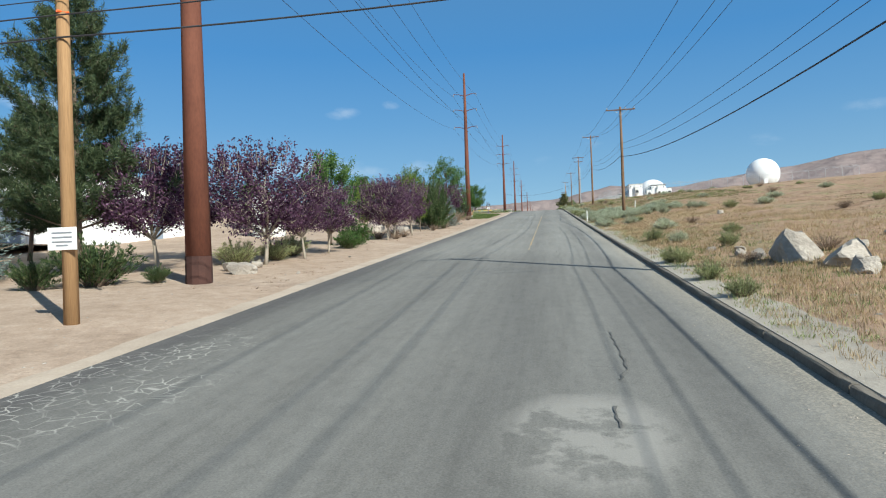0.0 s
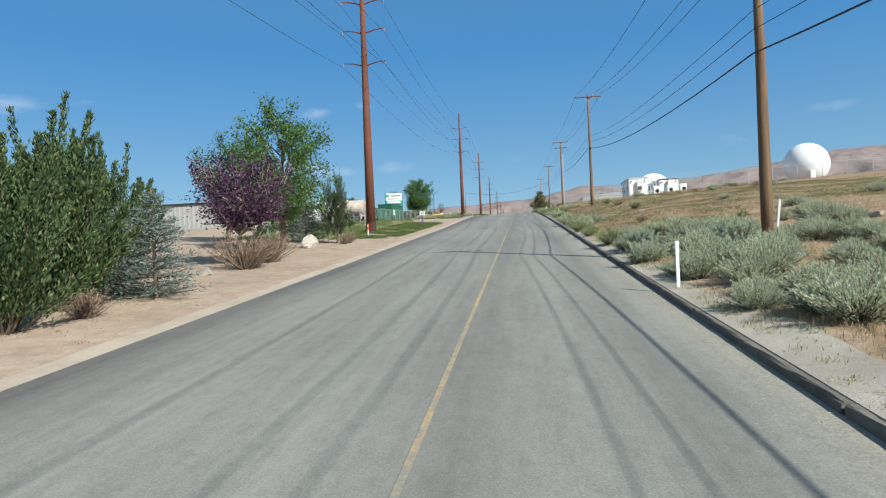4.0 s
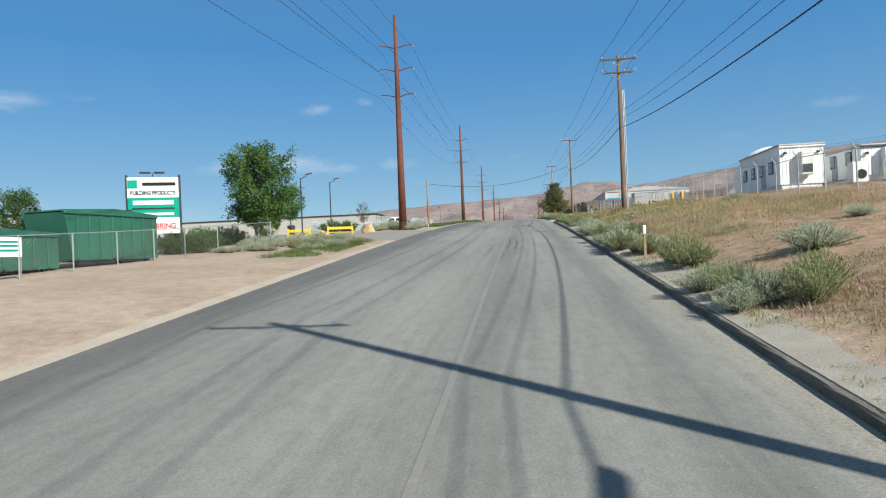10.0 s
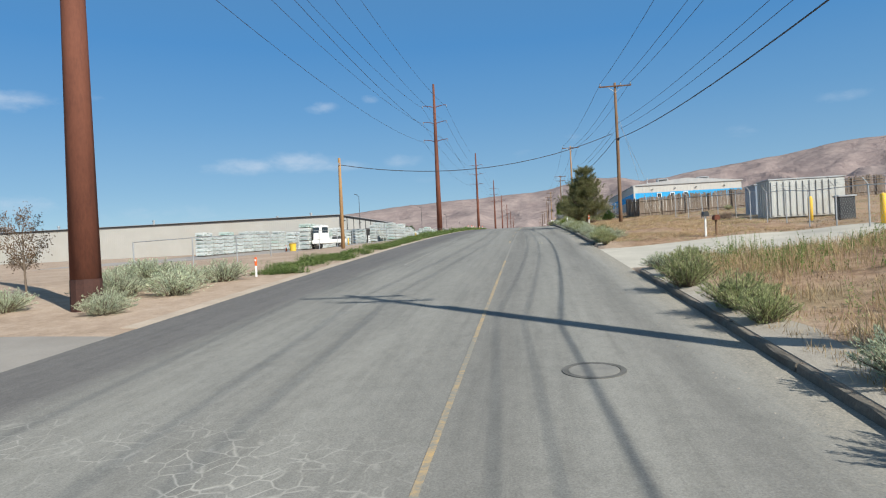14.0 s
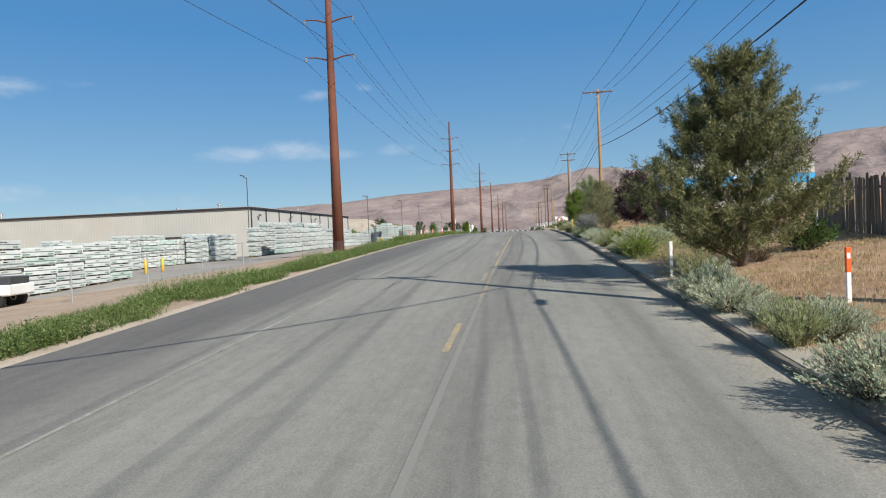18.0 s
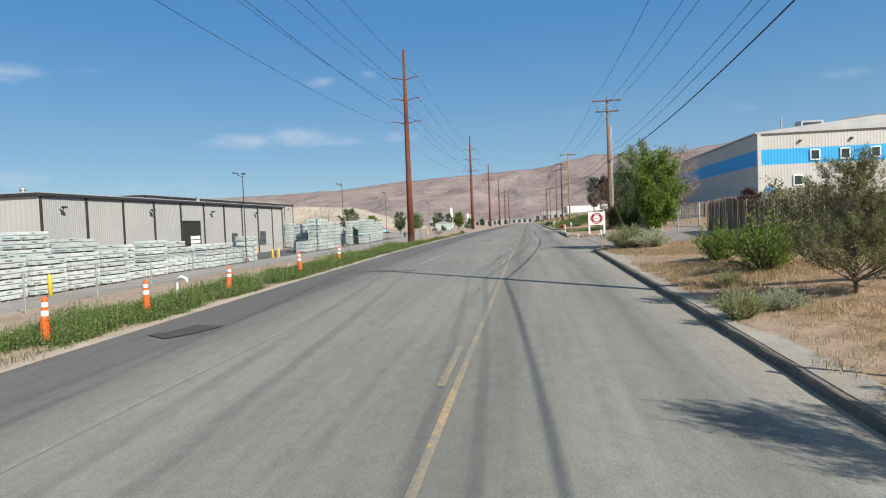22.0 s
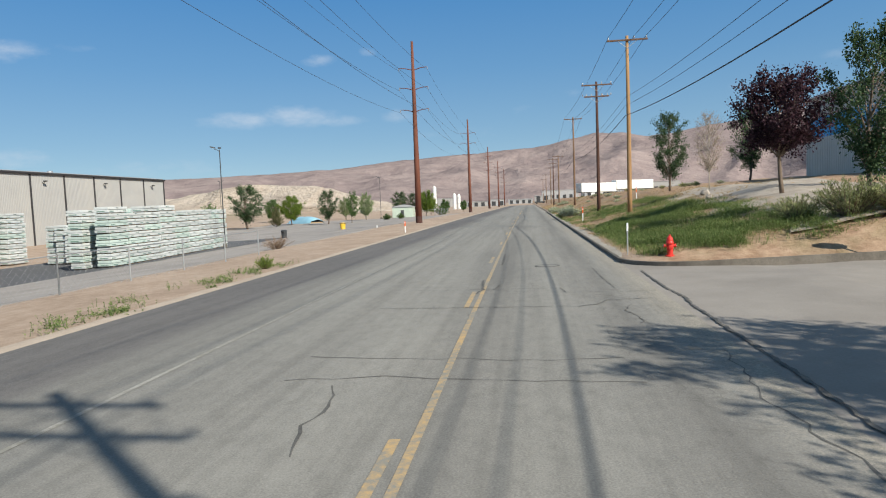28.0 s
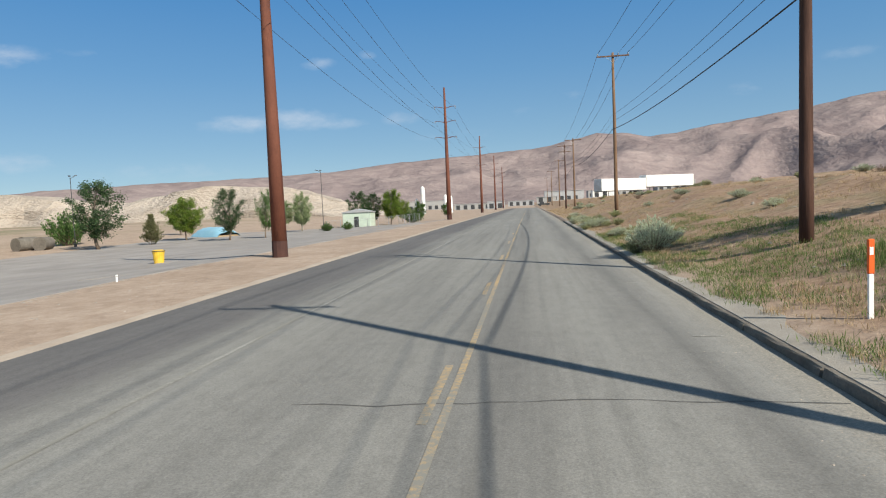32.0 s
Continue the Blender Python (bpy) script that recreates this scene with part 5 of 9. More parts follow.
def warehouse(x, y0, y1, x_far, top, base, label, bays, features, first, pitch):
    t = thing("warehouse", (x, y0, base), label, "warehouse")
    h = top - base
    w = y1 - y0
    solid_wall(t, "core", (-(x - x_far) / 2 - 0.15, w / 2, h / 2 - 0.3), (x - x_far - 0.3, w - 0.3, h + 0.2), "panel")
    ribbed(Shape(), (0, 0), (0, w), -1.2, h, outward=(1, 0)).make("east_wall", "panel", t, "ribbed pale grey metal wall", smooth=False)
    ribbed(Shape(), (-(x - x_far), 0), (0, 0), -1.2, h, pitch=0.6, depth=0.01, outward=(0, -1)).make("south_wall", "panel_plain", t, "long smooth pale wall")
    Shape().block((0.12, w / 2, h + 0.02), (0.5, w + 0.5, 0.32), 0.04).make("eaves_trim", "trim", t, "black eaves trim")
    Shape().block((-(x - x_far) / 2, -0.12, h + 0.02), (x - x_far + 0.4, 0.4, 0.3), 0.04).make("south_eaves_trim", "trim", t, "black eaves trim")
    Shape().block((-(x - x_far) / 2, w / 2, h + 0.28), (x - x_far, w, 0.12), 0.03).make("roof", "roof_grey", t)
    for yy in [0.16] + list(np.arange(first, w - 1, pitch)) + [w - 0.16]:
        Shape().block((0.1, min(max(yy, 0.16), w - 0.16), h / 2 - 0.6), (0.14, 0.3, h + 1.2), 0.02).make("downpipe_stripe", "trim", t)
    for k in range(0, bays, 2):
        wall_lamp(t, (0.08, (k + 0.35) * w / bays, h - 1.4), (1, 0))
    for kind, a, b, z0, z1 in features:
        if kind == "door":
            # no real opening: a flat panel carries the shaded interior as dark colour
            d = Shape().box((0.1, (a + b) / 2, (z0 + z1) / 2), (0.12, b - a, z1 - z0)).make("loading_door", "dock_shade", t, "flat loading dock panel, painted as its shaded inside")
            Shape().block((0.14, (a + b) / 2, z1 + 0.12), (0.16, b - a + 0.5, 0.25), 0.02).make("lintel", "trim", d)
            for yy in (a - 0.15, b + 0.15):
                Shape().block((0.14, yy, (z0 + z1) / 2), (0.14, 0.22, z1 - z0), 0.02).make("jamb", "trim", d)
            # thin slabs on the panel stand for white boards stacked inside the doorway
            for i in range(5):
                Shape().block((0.17, b - (b - a) * 0.3, z0 + 0.5 + i * 0.62), (0.03, (b - a) * 0.58, 0.5), 0.01).make("stacked_board", "white", d)
        elif kind == "louvre":
            d = Shape().box((0.08, (a + b) / 2, (z0 + z1) / 2), (0.06, b - a, z1 - z0)).make("louvre", "dark_metal", t, "grey wall louvre")
            n = int((z1 - z0) / 0.22)
            for i in range(n):
                Shape().block((0.14, (a + b) / 2, z0 + (i + 0.5) * (z1 - z0) / n), (0.06, b - a - 0.1, 0.08), 0.01).make("slat", "galv", d)
    return t


warehouse(-50.2, 333.3, 399.0, -235.0, 25.2, 16.1, "long pale grey ribbed-metal warehouse with black trim and stripes", 8,
          [("door", 27.4, 32.1, 0.9, 6.2), ("louvre", 42.9, 44.9, 1.8, 4.3), ("louvre", 54.3, 56.9, 2.0, 4.5)], 7.1, 6.65)
for x, y in ((-62, 345), (-75, 352), (-140, 343), (-108, 341), (-58, 380)):
    v = thing("roof_vent", (x, y, 25.53), "pale metal vent on the warehouse roof", "roof vent", "roof vents")
    Shape().lathe([(0.3, -0.15), (0.3, 1.2), (0.42, 1.25), (0.42, 1.5), (0.1, 1.62)], n=12).make("cowl", "galv", v)
    Shape().block((0, 0, 0.05), (1.6, 1.6, 0.3), 0.05).make("curb", "galv", v)
v = thing("roof_unit", (-165, 350, 25.53), "grey rooftop air handler on the warehouse", "air handler")
Shape().block((0, 0, 1.3), (5, 3, 2.9), 0.1).make("casing", "galv", v)
for k in range(4):
    Shape().block((-1.8 + 1.2 * k, -1.52, 1.5), (0.9, 0.06, 2.0), 0.02).make("grille", "dark_metal", v)
warehouse(-80.5, 399.3, 485.0, -170.0, 29.0, 16.6, "second pale grey metal warehouse with black vertical stripes", 11, [("louvre", 40, 43, 0.4, 3.4)], 7.8, 7.8)
v = thing("roof_vent", (-96, 470, 29.3), "pale metal vent on the warehouse roof", "roof vent", "roof vents")
Shape().lathe([(0.4, -0.15), (0.4, 1.4), (0.55, 1.5), (0.55, 1.8), (0.1, 1.9)], n=12).make("cowl", "galv", v)
# low shed before the end wall
t = thing("storage_shed", (-66, 330.7, 16.0), "low pale metal shed against the warehouse", "shed")
ribbed(Shape(), (-6, -1.6), (6, -1.6), 0, 4.2, outward=(0, -1)).make("front", "panel", t)
Shape().box((0, 0, 2.0), (11.8, 3.1, 4.1)).make("body", "panel", t)
Shape().block((0, -0.1, 4.25), (12.4, 3.5, 0.2), 0.03).make("roof", "trim", t)
Shape().box((2.5, -1.68, 2.0), (3.0, 0.06, 3.2)).make("shutter", "grey_blue", t, "grey roller shutter")


def blue_building():
    x0, x1, y0, y1, base, top = 31.2, 62.0, 366.5, 428.0, gz(31, 366) - 0.6, 31.2
    t = thing("office_building", (x0, y0, base), "cream metal building with a bright blue window band", "building")
    h, w, d = top - base, x1 - x0, y1 - y0
    b0, b1 = 26.85 - base, 28.95 - base
    Shape().box((w / 2, d / 2, h / 2), (w - 0.4, d - 0.4, h - 0.1)).make("core", "white", t)
    for z0, z1, mat in ((0, b0, "cream_wall"), (b0, b1, "blue"), (b1, h, "cream_wall")):
        ribbed(Shape(), (0, 0), (w, 0), z0, z1, 0.4, 0.016, (0, -1)).make("south_wall", mat, t)
    for z0, z1, mat in ((0, b0, "cream_wall"), (b0, b1, "blue"), (b1, h, "cream_wall")):
        ribbed(Shape(), (0, d), (0, 0), z0, z1, 0.4, 0.04, (-1, 0)).make("west_wall", mat, t)
    # low gable roof along x
    Shape().prism([(-0.3, h - 0.1), (w + 0.3, h - 0.1), (w + 0.3, h + 0.1), (w / 2, h + 1.6), (-0.3, h + 0.1)], -0.3, d + 0.3).make("roof", "roof_grey", t)
    Shape().block((0.2, -0.15, h / 2), (0.5, 0.25, h), 0.03).make("corner_trim", "cream_wall", t)
    for x, z in ((7.4, 27.95), (11.2, 27.95), (15.0, 27.95), (5.2, 24.6)):
        wdw = Shape().block((x, -0.1, z - base), (1.3, 0.16, 1.5), 0.03).make("window", "white_clean", t)
        Shape().box((x, -0.19, z - base), (0.95, 0.03, 1.15)).make("pane", "glass", wdw)
    for x, z in ((5.5, 29.9), (12, 29.9), (18, 29.9), (26, 29.9)):
        Shape().block((x, -0.2, z - base), (0.3, 0.3, 0.3), 0.03).make("wall_lamp", "dark_metal", t)
    dr = Shape().block((1.6, -0.1, 1.5), (1.3, 0.16, 2.6), 0.02).make("door", "blue", t, "blue side door")
    Shape().box((2.0, -0.2, 1.4), (0.06, 0.06, 0.3)).make("handle", "galv", dr)
    for x in (10, 22):
        u = Shape().block((x, 8, h + 1.6), (3.2, 2.2, 1.4), 0.08).make("roof_unit", "galv", t, "grey rooftop cooling unit")
        Shape().block((x, 6.86, h + 1.6), (2.4, 0.08, 0.9), 0.02).make("grille", "dark_metal", u)
    Shape().tube([(5, 5, h), (5, 5, h + 2.6)], 0.12, 8).make("flue", "galv", t)


blue_building()


def office_trailer(x, y, w, ln, top, label, aircon=2):
    base = gz(x + w / 2, y + 1) - 0.1
    t = thing("office_trailer", (x, y, base), label, "office trailer", "office trailers")
    h = top - base
    ribbed(Shape(), (0, 0.05), (w, 0.05), 0.7, h, 0.3, 0.02, (0, -1)).make("front_wall", "white_clean", t)
    ribbed(Shape(), (0.0, ln), (0.0, 0.05), 0.7, h, 0.3, 0.02, (-1, 0)).make("side_wall", "white_clean", t)
    Shape().box((w / 2, ln / 2 + 0.05, h / 2 + 0.35), (w - 0.04, ln - 0.1, h - 0.7)).make("body", "white_clean", t)
    Shape().box((w / 2, ln / 2, 0.35), (w - 0.3, ln - 0.3, 0.9)).make("skirt", "white", t, "dusty pale skirting")
    Shape().block((w / 2, ln / 2, h + 0.06), (w + 0.25, ln + 0.25, 0.16), 0.04).make("roof", "roof_grey", t)
    Shape().block((w / 2, -0.02, h - 0.08), (w + 0.2, 0.12, 0.2), 0.03).make("fascia", "trim" if aircon < 2 else "white", t)
    for k in range(4):
        yy = 2.0 + k * (ln - 3.5) / 3
        wd = Shape().block((-0.04, yy, 2.35), (0.1, 1.0, 1.1), 0.02).make("window", "trim", t)
        Shape().box((-0.1, yy, 2.35), (0.03, 0.84, 0.94)).make("pane", "glass", wd)
    Shape().block((-0.04, ln * 0.38, 1.75), (0.1, 0.95, 2.05), 0.02).make("door", "grey_blue", t, "grey door")
    for k in range(aircon):
        xx = w * 0.55 + 0.0 * k
        ac = Shape().block((xx, -0.35, h * 0.6), (1.0, 0.62, 2.0), 0.05).make("air_conditioner", "white", t, "wall-mounted air conditioner")
        Shape().box((xx, -0.68, h * 0.6 - 0.45), (0.8, 0.04, 0.7)).make("grille", "dark_metal", ac)
        break
    for xx in (0.4, w - 0.5):
        Shape().block((xx, -0.12, h - 0.65), (0.25, 0.22, 0.2), 0.03).make("light", "dark_metal", t)
    return t


office_trailer(22.3, 175.8, 3.6, 10.2, 19.4, "white office trailer with dark windows on the rise")
office_trailer(28.0, 174.0, 3.6, 12.0, 18.8, "white office trailer with rounded cooling units", 1)
for x, y in ((27.0, 172.6), (29.6, 172.4), (32.6, 174.5)):
    t = thing("cooling_unit", (x, y, gz(x, y)), "white outdoor cooling unit with a round black fan", "air conditioner", "cooling units")
    Shape().block((0, 0, 0.95), (1.2, 0.8, 1.7), 0.06).make("casing", "white", t)
    Shape().lathe([(0.38, 0), (0.38, 0.05), (0.32, 0.06), (0.05, 0.06)], n=16, m=pose(0.1, -0.4, 0.8, 90)).make("fan_guard", "black", t)
    for sx in (-0.6, 0.6):
        Shape().block((sx, 0, 0.05), (0.15, 0.9, 0.2), 0.02).make("foot", "dark_metal", t)


def radome(x, y, z, r, label):
    g = gz(x, y)
    t = thing("radome", (x, y, g), label, "radome", "white radomes")
    prof = []
    c = z - g
    a0 = math.asin(max(-0.92, min(0.3, (0.25 - c) / r)))
    for i in range(25):
        a = a0 + (math.pi / 2 - a0) * i / 24
        prof.append((r * math.cos(a), c + r * math.sin(a)))
    Shape().lathe(prof, n=48).make("shell", "dome", t, smooth=True)
    rr = r * math.cos(a0)
    Shape().lathe([(rr + 0.3, -0.8), (rr + 0.3, 0.3), (rr - 0.1, 0.32)], n=32).make("base_ring", "kerb", t, "low concrete ring wall")
    Shape().block((-0.6, -r * 0.98, 1.2), (1.0, 0.4, 2.0), 0.05).make("hatch", "white", t)


radome(58.6, 180.6, 20.9, 4.3, "large white spherical radome on the scrub plain")
radome(33.6, 209.0, 19.2, 4.6, "white domed radome behind the office trailers")


def cabinet(x, y, w, d, h, mat, label, ribs=True):
    t = thing("equipment_container", (x, y, gz(x, y)), label, "container", "equipment containers")
    Shape().block((0, 0, h / 2), (w - 0.06, d - 0.06, h), 0.04).make("body", mat, t)
    if ribs:
        for k in range(int(w / 0.42)):
            Shape().block((-w / 2 + 0.25 + k * 0.42, -d / 2, h / 2), (0.2, 0.08, h - 0.25), 0.02).make("rib", mat, t)
        for k in range(int(d / 0.42)):
            Shape().block((-w / 2, -d / 2 + 0.25 + k * 0.42, h / 2), (0.08, 0.2, h - 0.25), 0.02).make("rib", mat, t)
    Shape().block((0, 0, h + 0.03), (w + 0.06, d + 0.06, 0.1), 0.02).make("lid", "galv", t)
    return t


cabinet(19.0, 216.5, 5.0, 2.4, 2.6, "container", "pale grey ribbed equipment container behind the fence")
cabinet(17.4, 206.5, 0.9, 0.7, 1.3, "dark_metal", "dark electrical cabinet behind the fence", False)
cabinet(18.4, 222.0, 2.0, 2.4, 2.3, "grey_blue", "grey equipment cabinet behind the fence", False)
for x, y in ((15.9, 199.6), (16.9, 199.4), (17.9, 199.2), (15.8, 207.0), (15.6, 186.5), (16.5, 186.2)):
    b = thing("bollard", (x, y, gz(x, y)), "yellow steel bollard guarding equipment", "bollard", "yellow bollards")
    Shape().lathe([(0.13, -0.2), (0.13, 1.35), (0.1, 1.43), (0.03, 1.46)], n=12).make("post", "yellow", b, smooth=True)
    Shape().lathe([(0.2, -0.05), (0.2, 0.04), (0.13, 0.06)], n=12).make("collar", "kerb", b)

# white workshop behind the first trees on the left
t = thing("workshop", (-30.5, 30.0, gz(-30, 36) - 0.3), "long low white workshop behind the trees", "building")
ribbed(Shape(), (0, -22), (0, 12), 0, 4.9, 0.5, 0.03, (1, 0)).make("east_wall", "white_clean", t)
Shape().box((-8.1, -5, 2.4), (16, 33.9, 4.9)).make("body", "white_clean", t)
Shape().block((-8, -5, 4.98), (16.8, 34.8, 0.2), 0.03).make("roof", "roof_grey", t)
for yy, mat in ((8.0, "grey_blue"), (-6, "grey_blue")):
    Shape().block((0.06, yy, 1.5), (0.12, 1.6, 3.0), 0.02).make("door", mat, t, "grey-blue door")
for yy in (1, -12):
    w = Shape().block((0.06, yy, 2.6), (0.12, 2.2, 1.2), 0.02).make("window", "trim", t)
    Shape().box((0.13, yy, 2.6), (0.03, 2.0, 1.0)).make("pane", "glass", w)
t = thing("water_tank", (-22.4, 41.0, gz(-22.4, 41)), "white cylindrical tank beside the workshop", "tank")
Shape().lathe([(1.3, -0.3), (1.3, 2.9), (1.1, 3.15), (0.2, 3.3)], n=28).make("shell", "white", t, smooth=False)
Shape().lathe([(1.33, 1.6), (1.33, 1.72)], n=28).make("band", "galv", t)
# pale sheds at the far left yard edge
for x, y, w, d, h, lab in ((-62, 150, 26, 14, 4.0, "pale industrial shed beyond the yard"), (-80, 128, 30, 16, 4.0, "pale industrial shed beyond the yard"), (-95, 200, 30, 20, 6.0, "pale flat-roofed shed beyond the trees")):
    t = thing("shed", (x, y, gz(x, y)), lab, "shed", "far sheds")
    ribbed(Shape(), (-w / 2, -d / 2), (w / 2, -d / 2), -0.6, h, 0.8, 0.04, (0, -1)).make("south_wall", "panel", t)
    ribbed(Shape(), (w / 2, -d / 2), (w / 2, d / 2), -0.6, h, 0.8, 0.04, (1, 0)).make("east_wall", "panel", t)
    Shape().box((0, 0, h / 2 - 0.3), (w - 0.1, d - 0.1, h + 0.5)).make("body", "panel", t)
    Shape().block((0, 0, h + 0.1), (w + 0.6, d + 0.6, 0.3), 0.04).make("roof", "trim", t)


# far end of the road: low sheds, silos, trailers
rnd = random.Random(21)
for x, y, w, d, h, mat in ((-46, 930, 30, 20, 4.5, "panel"), (-8, 1010, 24, 16, 4.5, "roof_grey"), (30, 980, 34, 20, 8, "roof_grey"), (75, 1030, 40, 20, 6, "panel"), (120, 960, 30, 20, 8, "panel"), (-95, 1000, 36, 20, 8, "panel"), (12, 880, 14, 10, 4, "panel"), (55, 900, 16, 12, 5, "white"), (-24, 860, 12, 9, 5, "roof_grey")):
    t = thing("far_building", (x, y, gz(x, y)), "pale industrial building far down the road", "building", "far buildings")
    Shape().box((0, 0, h / 2 - 0.5), (w, d, h + 1)).make("wall", mat, t)
    Shape().block((0, 0, h + 0.15), (w + 0.8, d + 0.8, 0.3), 0.05).make("roof", "roof_grey", t)
    for k in range(int(w / 6)):
        Shape().box((-w / 2 + 3 + k * 6, -d / 2 - 0.05, 2), (3, 0.2, 3.4)).make("door", "dark_metal", t)
for x, y, r, h in ((-56, 735, 1.1, 13.5), (-44, 735, 1.0, 8.5), (-41.5, 736, 1.0, 8.0), (-60, 738, 0.8, 7.0)):
    t = thing("silo", (x, y, gz(x, y)), "slim white silo at a distant plant", "silo", "white silos")
    Shape().lathe([(r, -0.5), (r, h), (r * 0.6, h + 0.8), (0.1, h + 1.2)], n=16).make("shell", "white", t)
    Shape().tube([(r + 0.15, 0, 0), (r + 0.15, 0, h)], 0.1, 5).make("pipe", "galv", t)


def semi_trailer(x, y, rz, label):
    t = thing("semi_trailer", (x, y, gz(x, y)), label, "trailer", "parked semi-trailers", rz=rz)
    ln = 14.6
    box = Shape().block((0, 0, 2.55), (ln, 2.6, 2.8), 0.05).make("box", "white", t)
    for k in range(22):
        Shape().block((-ln / 2 + 0.4 + k * 0.66, -1.31, 2.55), (0.06, 0.04, 2.6), 0.01).make("rib", "white", box)
    Shape().block((0, 0, 1.08), (ln, 2.4, 0.14), 0.02).make("frame", "dark_metal", t)
    for wx in (ln / 2 - 1.6, ln / 2 - 2.9):
        for sy in (-1, 1):
            wh = Shape().lathe([(0.5, -0.14), (0.52, 0), (0.5, 0.14)], n=16, m=pose(wx, sy * 1.05, 0.5, 90)).make("wheel", "black", t)
            Shape().lathe([(0.26, -0.16), (0.26, 0.16)], n=12, m=pose(wx, sy * 1.05, 0.5, 90)).make("rim", "galv", wh)
    for sy in (-0.7, 0.7):
        Shape().box((-ln / 2 + 2.6, sy, 0.5), (0.12, 0.12, 1.1)).make("landing_leg", "dark_metal", t)


for x, y, rz in ((21.2, 556.0, 38), (33.4, 564.0, 30)):
    semi_trailer(x, y, rz, "white box semi-trailer parked on the rise")


# ---- plants ----
def leaf_quads(pos, way, length, width, rng):
    """Diamond leaves that start at pos and point along way."""
    n = len(pos)
    way = way / np.maximum(np.linalg.norm(way, axis=1, keepdims=True), 1e-6)
    side = np.cross(way, rng.normal(size=(n, 3)))
    side /= np.maximum(np.linalg.norm(side, axis=1, keepdims=True), 1e-6)
    ln = (length * rng.uniform(0.65, 1.35, n))[:, None]
    w = (width * rng.uniform(0.7, 1.3, n))[:, None] / 2
    return np.stack([pos, pos + way * ln * 0.5 - side * w, pos + way * ln, pos + way * ln * 0.5 + side * w], 1)


def part_quads(name, quads, mat, parent, label="", kind=""):
    ob = new(name, quad_mesh(name, quads, mat))
    ob.parent = parent
    return tagged(ob, label, kind=kind)


def curve_points(a, b, bend, n, rng):
    a, b = np.array(a, float), np.array(b, float)
    mid = (a + b) / 2 + np.array([0, 0, bend]) + rng.normal(size=3) * 0.04 * np.linalg.norm(b - a)
    t = np.linspace(0, 1, n)[:, None]
    return (1 - t) ** 2 * a + 2 * t * (1 - t) * mid + t ** 2 * b


